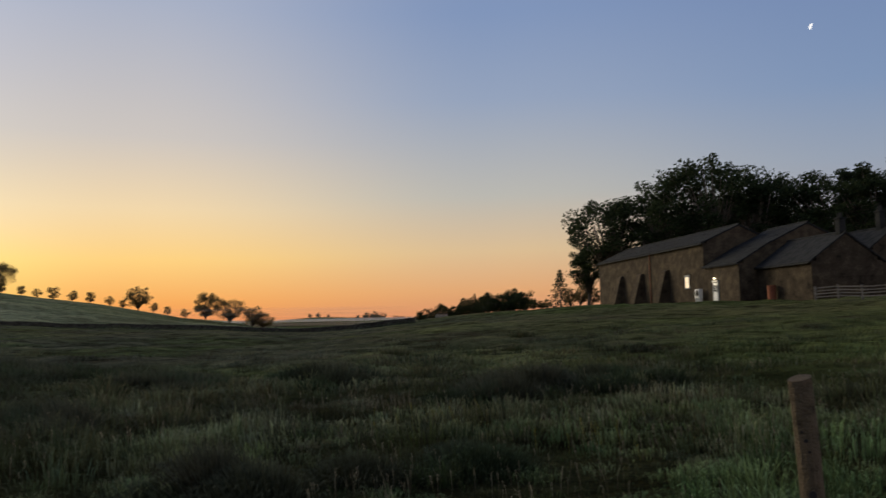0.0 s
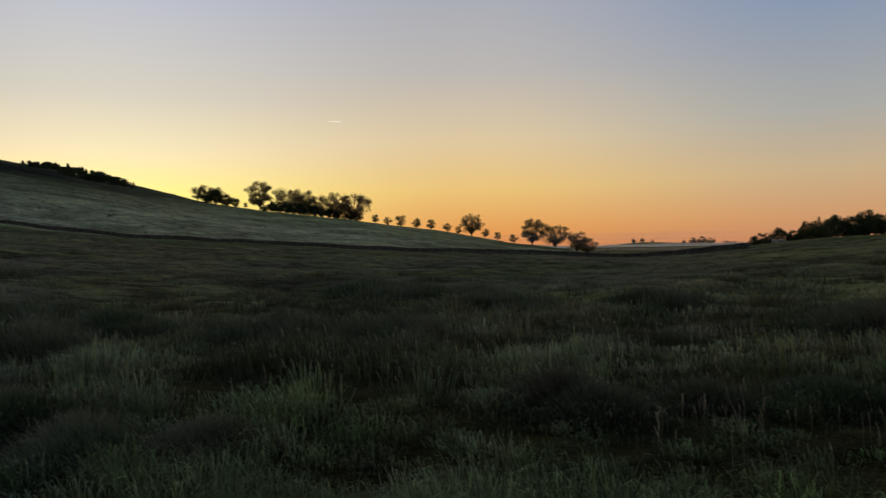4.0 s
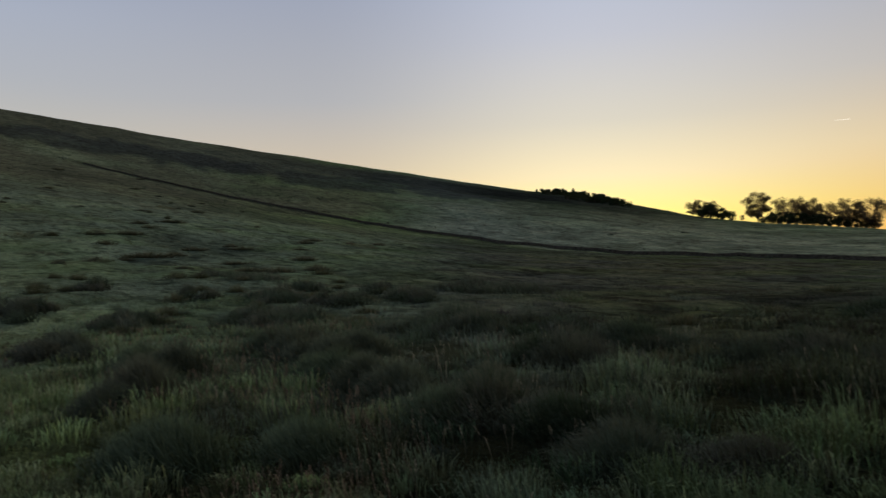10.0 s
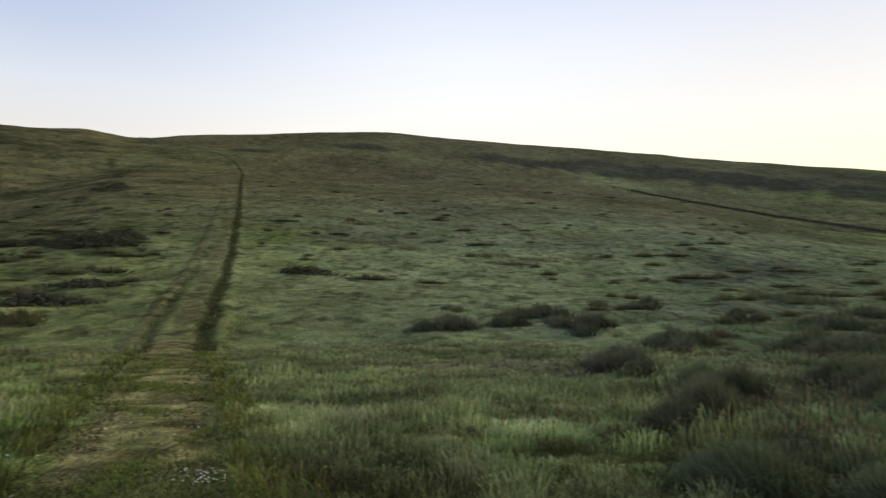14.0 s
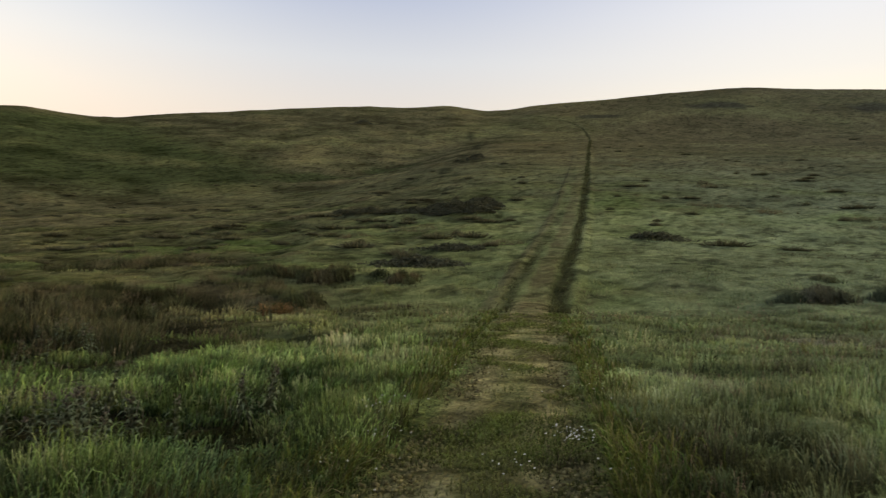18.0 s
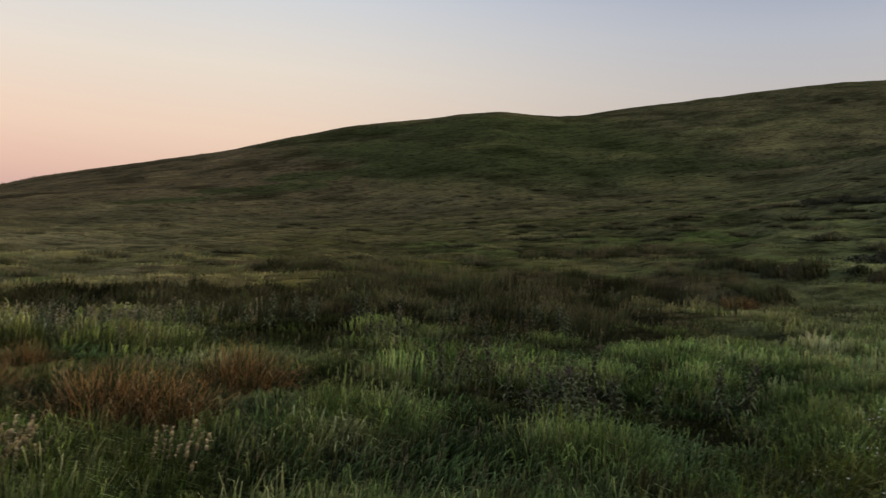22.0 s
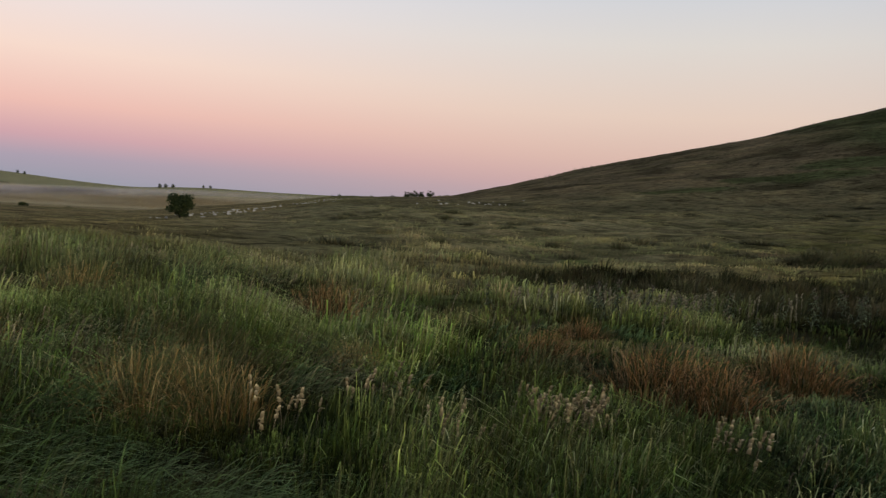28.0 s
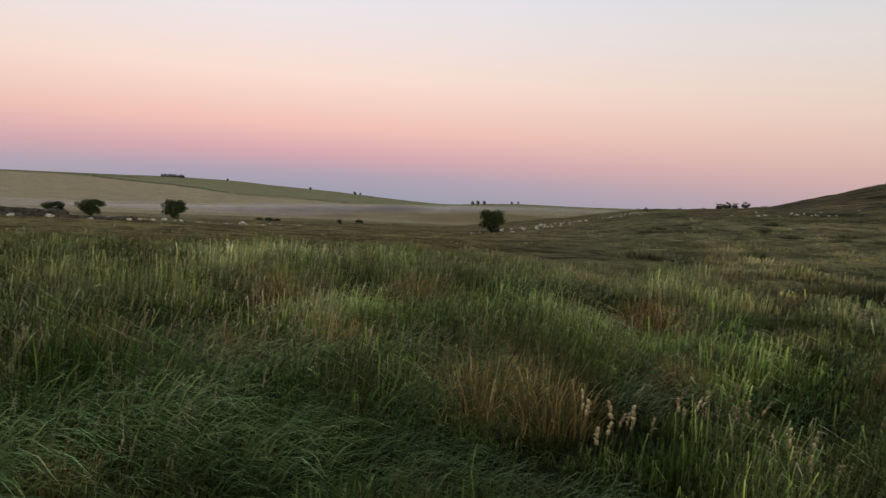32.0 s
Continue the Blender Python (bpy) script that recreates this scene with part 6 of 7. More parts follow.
def clover():
    """White clover and daisies along the edges of the track."""
    pts = []
    for b, r, s, n in ((125.3, 9.45, 0.25, 60), (125.8, 8.15, 0.22, 90), (111.8, 8.05, 0.2, 90), (116.1, 6.85, 0.14, 20), (122.5, 13.25, 0.4, 14), (118.8, 12.45, 0.4, 14), (112.6, 10.75, 0.5, 22), (110.0, 6.65, 0.4, 22), (128.0, 6.85, 0.35, 22)):
        x, y = way(b)
        pts.append(np.stack([x * r + rng.normal(0, s * 0.8, n // 2), y * r + rng.normal(0, s * 0.8, n // 2)], -1))
    p = np.concatenate(pts)
    n = len(p)
    z = height(p[:, 0], p[:, 1]) + rng.uniform(0.05, 0.14, n)
    v, f = [], []
    for i in range(n):
        s = rng.uniform(0.005, 0.011)
        o = len(v)
        c = Vector((p[i, 0], p[i, 1], z[i]))
        ring = [c + Vector((math.cos(a) * s, math.sin(a) * s, -0.004)) for a in (k * math.pi / 3 for k in range(6))]
        v += ring + [c + Vector((0, 0, s * 0.9)), c + Vector((0, 0, -s * 0.7))]
        f += [(o + k, o + (k + 1) % 6, o + 6) for k in range(6)] + [(o + (k + 1) % 6, o + k, o + 7) for k in range(6)]
    return tagged(new("clover_flowers", mesh_from("clover_flowers", v, f, FLOWER)), "white clover flowers along the worn track", "flowers", kind="stuff")


clover()


# ---------------------------------------------------------------- trees
def tree_meshes(seed, tall, wide, bole, clumps, leaves, leaf, clump_size, top=0.0, foliage=None):
    """A broad-leaved tree: tapered trunk with limbs out to every clump of its crown."""
    r = np.random.default_rng(seed)
    mid = np.array((0, 0, bole + (tall - bole) * 0.5))
    centres = []
    while len(centres) < clumps:
        d = r.normal(size=3)
        d /= np.linalg.norm(d)
        q = mid + d * np.array((wide / 2, wide / 2, (tall - bole) / 2)) * r.uniform(0.45, 0.86)
        if top and q[2] < bole + (tall - bole) * top * r.random():
            continue
        centres.append(q)
    centres = np.array(centres)
    radii = np.stack([r.uniform(0.7, 1.25, clumps) * clump_size] * 3, -1) * np.array((1, 1, 0.72))
    shapes = []
    lean = r.normal(0, 0.03, 2) * tall
    stem = [(0, 0, -0.4), (lean[0] * 0.3, lean[1] * 0.3, bole * 0.6), (lean[0] * 0.6, lean[1] * 0.6, bole * 1.1), (lean[0], lean[1], bole + (tall - bole) * 0.62)]
    thick = tall * 0.026
    shapes.append(tube(stem, (thick * 1.25, thick * 0.95, thick * 0.8, thick * 0.25), 7))
    for c in centres:
        s = Vector((lean[0] * 0.5, lean[1] * 0.5, min(bole * r.uniform(0.75, 1.5), c[2] * 0.9)))
        c = Vector(c)
        bend = s.lerp(c, 0.5) + Vector((0, 0, 0.06 * tall * r.random()))
        shapes.append(tube((s, bend, c), (thick * 0.42, thick * 0.26, thick * 0.06), 4))
    v, f = join_shapes(shapes)
    trunk = mesh_from("trunk", v, f, BARK, True)
    crown = quick_mesh("crown", *leaf_cloud(centres, radii, leaves, leaf, r), foliage or LEAVES)
    return trunk, crown


def tree_kind(name, label, meshes, group=""):
    root = new(name)
    tagged(root, label, "tree", group)
    part("trunk", meshes[0], None, root)
    part("crown", meshes[1], None, root)
    return root


def stand(ob, bearing, r, size=1.0, turn=0.0, sink=0.0, first=False, label=""):
    x, y, z = at(bearing, r)
    m = pose(x, y, z - sink, 0, 0, turn)
    if first:
        ob.matrix_basis = m @ Matrix.Scale(size, 4)
        made = ob
    else:
        keep = ob.scale.copy()
        ob.scale = (size, size, size)
        made = copy_thing(ob, m)
        ob.scale = keep
    if label:
        made["label"] = label
    return made


def plant_all(kinds, places):
    """places: kind, bearing, distance, size, turn. The first of a kind is the made one, the rest copies."""
    used = set()
    for k, b, r, s, t in places:
        stand(kinds[k], b, r, s, t, first=k not in used)
        used.add(k)


# tall sycamores round the farm
farm_kinds = [tree_kind("sycamore_tree", "large dark sycamore in full leaf round the stone barn", tree_meshes(sd, 20, w, 4.2, 76, 9500, 0.4, cs), "trees behind the barn")
              for sd, w, cs in ((11, 19, 1.75), (12, 16, 1.7), (13, 13, 1.6))]
# the last three, in front and beyond the view's edge, are added to shade the gables
plant_all(farm_kinds, [(0, -12.3, 136, 1.02, 0), (1, -16.0, 132, 1.1, 40), (0, -19.5, 130, 1.24, 120), (2, -22.3, 128, 0.98, 0), (1, -24.5, 132, 1.0, 200),
                       (0, -27.0, 126, 0.98, 260), (2, -29.0, 122, 0.92, 90), (1, -32.0, 122, 1.02, 20), (2, -10.6, 142, 0.62, 180), (0, -21.2, 150, 1.05, 77), (1, -36.0, 125, 1.0, 10), (0, -16.6, 155, 0.95, 33), (2, -33.6, 64, 0.55, 33), (1, -38.5, 60, 0.55, 70), (2, -43, 52, 0.6, 120)])

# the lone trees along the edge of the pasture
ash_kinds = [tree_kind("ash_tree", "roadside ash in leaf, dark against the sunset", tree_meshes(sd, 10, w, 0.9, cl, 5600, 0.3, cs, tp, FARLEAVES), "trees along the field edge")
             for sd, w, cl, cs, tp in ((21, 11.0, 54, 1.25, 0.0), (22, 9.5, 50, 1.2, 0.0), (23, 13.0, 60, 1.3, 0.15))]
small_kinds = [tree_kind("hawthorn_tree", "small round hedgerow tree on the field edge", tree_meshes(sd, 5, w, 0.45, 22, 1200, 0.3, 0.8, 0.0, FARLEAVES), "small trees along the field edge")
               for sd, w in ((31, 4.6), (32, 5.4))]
plant_all(ash_kinds, [(0, 21.15, 308, 1.0, 0), (1, 16.8, 300, 1.16, 0), (2, 15.15, 296, 1.06, 30), (0, 13.6, 294, 0.9, 50), (2, 12.9, 296, 0.8, 90),
                      (1, 36.2, 322, 1.3, 140), (2, 34.3, 322, 1.2, 10), (0, 33.2, 320, 1.12, 80), (2, 32.3, 318, 1.0, 200), (0, 30.7, 314, 1.18, 300), (2, 29.6, 312, 1.22, 240)])
plant_all(small_kinds, [(0, 28.1, 312, 0.8, 0), (1, 27.2, 310, 0.72, 0), (0, 26.3, 310, 1.08, 60), (1, 25.2, 310, 0.92, 90), (0, 24.1, 308, 0.95, 170), (1, 22.9, 308, 0.82, 220),
                        (0, 22.1, 308, 0.72, 10), (1, 20.2, 306, 0.8, 80), (0, 19.3, 305, 0.76, 120), (1, 18.1, 303, 0.78, 300), (0, 40.4, 338, 1.35, 50), (1, 39.9, 336, 1.5, 20), (0, 39.3, 335, 1.5, 90), (1, 38.8, 334, 1.25, 0), (1, 38.3, 334, 0.8, 70),
                        (1, 34.8, 318, 0.9, 0), (0, 33.8, 318, 0.9, 60), (1, 32.8, 316, 0.9, 0), (0, 31.5, 316, 0.9, 0), (1, 30.0, 312, 0.8, 110), (1, 35.4, 320, 0.6, 40), (0, 37.2, 330, 0.5, 15), (0, 34.2, 316, 0.85, 0), (1, 33.3, 316, 0.85, 0), (0, 32.0, 314, 0.9, 0), (1, 31.0, 312, 0.75, 0), (0, 29.2, 310, 0.8, 0)])

# the wood beyond the crest of the meadow
UNDER = ((35.9, 0.3), (35.4, 0.4), (34.9, 0.46), (34.4, 0.42), (33.9, 0.46), (33.4, 0.44), (32.9, 0.42), (32.4, 0.4), (31.9, 0.38), (31.4, 0.36), (30.9, 0.34), (30.4, 0.34), (29.9, 0.34), (29.4, 0.3), (39.8, 0.5), (39.2, 0.55), (38.5, 0.5), (37.9, 0.35))
wood_kinds = [tree_kind("woodland_tree", "dark broad-leaved tree in a small far wood", tree_meshes(sd, 9, w, 0.2, 34, 2800, 0.45, 1.4), "far wood") for sd, w in ((41, 9), (42, 8))]
plant_all(wood_kinds, [(k % 2, b, r, z, 37 * k) for k, (b, r, z) in enumerate(((1.2, 262, 0.62), (0.2, 262, 0.68), (-0.8, 264, 0.55), (-1.6, 262, 0.72), (-2.6, 258, 0.75), (-3.4, 256, 0.82), (-4.3, 254, 0.86),
                                                                                 (-5.2, 252, 0.9), (-6.0, 250, 0.84), (-3.0, 270, 0.8), (-4.8, 268, 0.9), (-1.2, 272, 0.6), (-7.2, 240, 0.35), (-6.6, 236, 0.4), (0.7, 258, 0.5), (-0.3, 258, 0.5), (-2.1, 256, 0.62), (-3.9, 252, 0.7), (-4.7, 250, 0.74), (-5.6, 248, 0.7), (-3.0, 250, 0.55), (-1.2, 256, 0.5), (1.6, 262, 0.5)))])
for k, (b, z) in enumerate(UNDER):
    stand(wood_kinds[k % 2], b, 312 if b < 37 else 330, z * 1.35, 50 * k, sink=0.5, label="dark undergrowth beneath the trees on the field edge")
for b, r, z, t in ((-9.3, 150, 0.8, 0), (-10.0, 148, 0.9, 50), (-10.8, 146, 0.72, 90), (-7.6, 152, 0.45, 0)):
    stand(small_kinds[1], b, r, z, t, label="thin young tree beside the end of the barn")


def conifer(name, label, tall, seed):
    """A spruce: straight trunk, tiers of drooping boughs with needle sprays."""
    r = np.random.default_rng(seed)
    root = tagged(new(name), label, "tree")
    v, f = tube(((0, 0, -0.3), (0, 0, tall * 0.5), (0, 0, tall)), (tall * 0.02, tall * 0.012, 0.01), 6)
    part("trunk", mesh_from("trunk", v, f, BARK, True), None, root)
    centres, radii = [], []
    boughs = []
    for k in range(15):
        z = tall * (0.12 + 0.86 * k / 15)
        reach = tall * 0.42 * (1 - k / 15.5) * (1.0 if k % 2 else 0.72)
        for a in np.arange(0, 6.28, 6.28 / 7) + r.random() * 6:
            tip = Vector((math.cos(a) * reach, math.sin(a) * reach, z - reach * 0.28)) * 1.0
            boughs.append(tube(((0, 0, z), tip), (0.03, 0.008), 3))
            for s in (0.35, 0.6, 0.8, 1.0):
                centres.append((tip.x * s, tip.y * s, z + (tip.z - z) * s))
                radii.append((0.16 + 0.02 * tall * (1 - s) * 0.4,) * 3)
    v, f = join_shapes(boughs)
    tagged(part("bough_frame", mesh_from("bough_frame", v, f, BARK), None, root), kind="stuff")
    part("needles", quick_mesh("needles", *leaf_cloud(np.array(centres), np.array(radii), 2600, 0.2, r), NEEDLES), None, root)
    return root


spruce = conifer("spruce_tree", "dark young spruce beside the barn", 6.6, 51)
stand(spruce, -8.6, 148, 1.18, 0, first=True)
far_spruce = conifer("spruce_tree", "thin pointed spruce above the far wood", 8.0, 52)
stand(far_spruce, -2.35, 258, 0.95, 0, first=True)

# the plantation on the shoulder of the hill
pine = conifer("plantation_spruce", "small dark spruce in a hillside plantation", 4.0, 53)
pine["group"] = "hillside plantation"
low_kinds = [tree_kind("plantation_tree", "low dark tree in a hillside plantation", tree_meshes(sd, 4.6, w, 0.1, 22, 1500, 0.32, 0.8), "hillside plantation") for sd, w in ((35, 4.4), (36, 5.2))]
planted = set()
first = True
for k in range(190):
    b = random.uniform(44.4, 51.2)
    r = random.uniform(345, 418) if b < 49 else random.uniform(375, 425)
    if k % 4:
        stand(low_kinds[k % 2], b, r, random.uniform(0.5, 0.92) * (0.45 + 0.55 * float(bump(b, 45.4, 50.2, 1.6))), random.uniform(0, 360), first=k % 2 not in planted)
        planted.add(k % 2)
    else:
        stand(pine, b, r, random.uniform(0.5, 1.2) * (0.4 + 0.6 * float(bump(b, 45.6, 50.0, 1.6))), random.uniform(0, 360), first=first)
        first = False

# bushes in the valley and the trees on the low crest beyond it
bush_kinds = [tree_kind("thorn_bush", "dark wind-shaped thorn bush on the open moor", tree_meshes(sd, 3.0, w, 0.0, 30, 4500, 0.2, 0.62), "thorn bushes in the valley") for sd, w in ((61, 3.0), (62, 4.4))]
for k in bush_kinds:
    k.children[1].data.materials[0] = THORN
plant_all(bush_kinds, [(0, 210.75, 92, 0.98, 0), (0, 233.5, 140, 1.2, 0), (1, 238.8, 150, 1.1, 120), (1, 241.0, 156, 0.95, 80), (1, 220.6, 330, 0.9, 10), (1, 217.9, 350, 0.7, 300),
                       (0, 222.0, 210, 0.45, 60), (0, 227.0, 200, 0.4, 160)])
for b, r, z, t in ((227.7, 300, 0.75, 200), (227.1, 300, 0.8, 20), (226.5, 302, 0.7, 90), (218.6, 345, 0.5, 40)):
    stand(bush_kinds[1], b, r, z, t, sink=0.6, label="long low thicket of thorn in the misty valley")
for b, r, z, t in ((194.3, 268, 0.3, 0), (193.8, 270, 0.34, 80), (193.3, 268, 0.3, 140), (192.6, 268, 0.32, 30), (195.4, 268, 0.16, 0), (197.0, 268, 0.12, 0), (187.9, 272, 0.12, 0), (199.4, 268, 0.16, 0), (199.9, 268, 0.14, 0)):
    stand(wood_kinds[0], b, r, z, t, sink=0.5, label="dark tree on the low crest beyond the moor")
for b, r, z, t in ((212.3, 2350, 1.44, 0), (211.9, 2350, 1.53, 50), (211.4, 2380, 1.35, 0), (209.3, 2450, 1.08, 0), (208.8, 2450, 1.17, 90), (224.2, 2480, 1.08, 10), (221.0, 2450, 1.17, 0), (220.6, 2450, 0.99, 0), (230.0, 2500, 0.99, 0)):
    stand(wood_kinds[1], b, r, z, t, label="far hedgerow tree on the hill across the valley")
for k in range(9):
    stand(wood_kinds[k % 2], 233.0 + 0.17 * k, 2520, 1.3, 40 * k, label="tree of a far shelter belt on the hill")
for b, r, z in ((9.6, 2300, 1.65), (9.0, 2300, 1.80), (8.3, 2300, 1.20), (5.6, 1900, 2.25), (5.0, 1900, 2.70), (4.4, 1900, 2.25), (3.4, 1500, 1.80), (2.9, 1500, 1.65), (2.4, 1500, 1.50), (6.2, 1900, 1.50), (11.4, 1200, 0.68), (12.0, 1200, 0.75)):
    stand(wood_kinds[0], b, r, z, b * 50, label="far tree above the misty valley")


# ---------------------------------------------------------------- farm buildings
BARN_FOOT = Vector((29.77, 84.93, 0.0))
ALONG, ACROSS = Vector((-0.1486, 0.9889, 0)), Vector((0.9889, 0.1486, 0))
YARD = Matrix(((ACROSS.x, ALONG.x, 0, BARN_FOOT.x), (ACROSS.y, ALONG.y, 0, BARN_FOOT.y), (0, 0, 1, 0), (0, 0, 0, 1)))


def building(name, label, u0, u1, v0, v1, base, eave, ridge):
    """A gabled stone building: u runs along its ridge, v across. Returns the thing."""
    root = tagged(new(name), label, "building")
    root.matrix_basis = YARD
    mid = (v0 + v1) / 2
    th = 0.5
    # four walls of their own thickness, the gables carried up to the ridge
    for nm, a, b in (("front_wall", v0, v0 + th), ("back_wall", v1 - th, v1)):
        part(nm, block((b - a, u1 - u0, eave - base), pose((a + b) / 2, (u0 + u1) / 2, (eave + base) / 2)), STONE, root)
    for a, b in ((u0, u0 + th), (u1 - th, u1)):
        top = lambda v: eave + (ridge - eave) * (1 - abs(v - mid) / (mid - v0)) - 0.03
        part("gable_wall", prism([(v0 + th + 0.002, base), (v1 - th - 0.002, base), (v1 - th - 0.002, top(v1 - th)), (mid, ridge - 0.03), (v0 + th + 0.002, top(v0 + th))], a, b), STONE, root)
    slope = (ridge - eave) / (mid - v0)
    over = 0.28
    for s in (-1, 1):
        edge = mid + s * (mid - v0 + over)
        low = eave - slope * over
        part("roof_slope", prism([(mid, ridge), (edge, low), (edge, low + 0.14), (mid, ridge + 0.16)], u0 - 0.12, u1 + 0.12), SLATE, root)
    v, f = tube([(mid, u0 - 0.12, ridge + 0.14), (mid, u1 + 0.12, ridge + 0.14)], (0.13, 0.13), 8)
    part("ridge_tiles", mesh_from("ridge_tiles", v, f, SLATE), None, root)
    v, f = tube([(v0 - over - 0.05, u0, eave - slope * over - 0.02), (v0 - over - 0.05, u1, eave - slope * over - 0.02)], (0.06, 0.06), 6)
    part("gutter", mesh_from("gutter", v, f, DARK), None, root, "dark iron gutter")
    return root


def slate_courses(root, u0, u1, v0, eave, ridge, mid):
    """Raised courses of slates on the roof slope that is seen."""
    n = 14
    slope = (ridge - eave) / (mid - v0)
    for k in range(n):
        a = v0 - 0.26 + (mid - v0 + 0.2) * k / n
        z = eave + slope * (a - v0) + 0.16
        bm = bmesh.new()
        x = u0 - 0.1
        while x < u1:
            w = random.uniform(0.5, 0.9)
            box(bm, ((mid - v0) / n * 1.15, min(w, u1 + 0.1 - x) - 0.015, 0.03), pose(a + 0.14, x + w / 2, z + 0.05 + random.uniform(0, 0.012), 0, -math.degrees(math.atan(slope)) + 3, 0))
            x += w
        part("slate_course", bm, SLATE, root)


def window_in(root, u, v, z0, z1, wide, lit, face=-1):
    """A small sash window in a front wall: stone sill and lintel, white frame, bars and pane."""
    w = part("window", block((0.12, wide, z1 - z0), pose(v + 0.0, u, (z0 + z1) / 2)), DARK, root)
    part("sill", block((0.3, wide + 0.3, 0.14), pose(v - 0.06, u, z0 - 0.08), 0.02), PALESTONE, w)
    part("lintel", block((0.2, wide + 0.5, 0.22), pose(v - 0.02, u, z1 + 0.12), 0.02), PALESTONE, w)
    for du in (-wide / 2, wide / 2, 0):
        part("frame_bar", block((0.06, 0.05, z1 - z0), pose(v - 0.09, u + du, (z0 + z1) / 2)), WHITEPAINT, w)
    for dz in (z0, z1, (z0 + z1) / 2):
        part("frame_bar", block((0.056, wide, 0.05), pose(v - 0.092, u, dz)), WHITEPAINT, w)
    part("pane", block((0.01, wide - 0.06, z1 - z0 - 0.06), pose(v - 0.07, u, (z0 + z1) / 2)), lit, w, "lamplit glass pane" if lit is not DARK else "dark glass pane")
    return w


LAMPLIT = glowing("lamplit_pane", (1.0, 0.78, 0.5), 0.75)
LAMPGLASS = glowing("lamp_glass", (1.0, 0.85, 0.6), 4.0)
DOORLIT = surface("white_door_paint", (0.7, 0.68, 0.64), (0.85, 0.84, 0.8), 5, 0.5, 0.05)

barn = building("stone_barn", "long sandstone barn with slate roof and sloping buttresses", 0.0, 31.7, 0.0, 8.8, 1.2, 9.45, 11.4)
slate_courses(barn, 0, 31.7, 0, 9.45, 11.4, 4.4)
for u in (23.1, 16.4, 9.15):
    part("buttress", prism([(0.0, 1.2), (-1.7, 1.2), (-1.5, 3.2), (-0.45, 6.9), (0.0, 7.1)], u - 0.65, u + 0.65), STONE, barn, "dark tapered stone buttress")
window_in(barn, 3.8, 0.0, 4.7, 5.9, 0.85, LAMPLIT)
v, f = tube([(-0.12, 13.6, 1.6), (-0.12, 13.6, 9.2)], (0.06, 0.06), 6)
part("drainpipe", mesh_from("drainpipe", v, f, IRON), None, barn)
for k in range(26):
    u, z = random.uniform(0.6, 31), random.uniform(2.2, 9.0)
    part("proud_stone", block((0.1, random.uniform(0.35, 0.8), random.uniform(0.16, 0.3)), pose(-0.01, u, z), 0.02), STONE, barn)

def lean_to(name, label, u0, u1, v0, v1, base, eave, top):
    """A single-pitch stone wing against a taller wall."""
    root = tagged(new(name), label, "building")
    root.matrix_basis = YARD
    part("front_wall", block((0.5, u1 - u0, eave - base), pose(v0 + 0.25, (u0 + u1) / 2, (eave + base) / 2)), STONE, root)
    for a, b in ((u0, u0 + 0.5), (u1 - 0.5, u1)):
        k = (top - eave) / (v1 - v0)
        part("end_wall", prism([(v0 + 0.502, base), (v1, base), (v1, top - 0.03), (v0 + 0.502, eave + 0.5 * k - 0.03)], a, b), STONE, root)
    k = (top - eave) / (v1 - v0)
    part("roof_slope", prism([(v0 - 0.28, eave - 0.28 * k), (v1, top), (v1, top + 0.15), (v0 - 0.28, eave - 0.28 * k + 0.14)], u0 - 0.12, u1), SLATE, root)
    return root


wing = lean_to("barn_wing", "low stone wing of the barn with a lit white door", -7.1, -0.04, 0.0, 3.78, 1.2, 6.75, 8.9)
slate_courses(wing, -7.1, -0.04, 0, 6.75, 8.9, 3.75)
door = part("door", block((0.1, 0.92, 2.02), pose(-0.04, -2.5, 3.92), 0.01), DOORLIT, wing, "white-painted panel door")
for du in (-0.22, 0.22):
    for z, h in ((3.4, 0.7), (4.35, 0.75)):
        part("door_panel", block((0.03, 0.3, h), pose(-0.1, -2.5 + du, z), 0.01), DOORLIT if z < 4 else DARK, door)
for du in (-0.52, 0.52):
    part("door_jamb", block((0.16, 0.1, 2.1), pose(-0.05, -2.5 + du, 3.95), 0.01), PALESTONE, door)
part("door_lintel", block((0.2, 1.3, 0.22), pose(-0.06, -2.5, 5.12), 0.02), PALESTONE, door)
part("handle", block((0.06, 0.05, 0.14), pose(-0.13, -2.15, 3.95), 0.01), METAL, door, "metal door handle")
lamp = tagged(new("wall_lamp"), "lit bulkhead lamp over the barn door", "lamp")
lamp.matrix_basis = YARD @ pose(-0.1, -2.5, 5.42)
part("bracket", block((0.12, 0.12, 0.12), pose(0.04, 0, 0), 0.02), IRON, lamp)
part("glass", block((0.14, 0.3, 0.14), pose(-0.06, 0, 0), 0.04), LAMPGLASS, lamp, "glowing lamp glass")
door_light = new("lamp_light", bpy.data.lights.new("lamp_light", "POINT"))
door_light.data.energy, door_light.data.color, door_light.data.shadow_soft_size = 14.0, (1.0, 0.85, 0.65), 0.08
door_light.location = YARD @ Vector((-0.45, -2.5, 5.3))
unit = tagged(new("heat_pump"), "white heat pump box beside the barn door", "heat pump")
unit.matrix_basis = YARD @ pose(-0.55, 0.35, 3.9)
part("case", block((0.45, 1.0, 1.0), pose(0, 0, 0), 0.04), METAL, unit)
v, f = tube([(-0.235, -0.1, 0.05), (-0.25, -0.1, 0.05)], (0.36, 0.36), 20)
part("fan_grille", mesh_from("fan_grille", v, f, DARK), None, unit, "dark round fan grille")
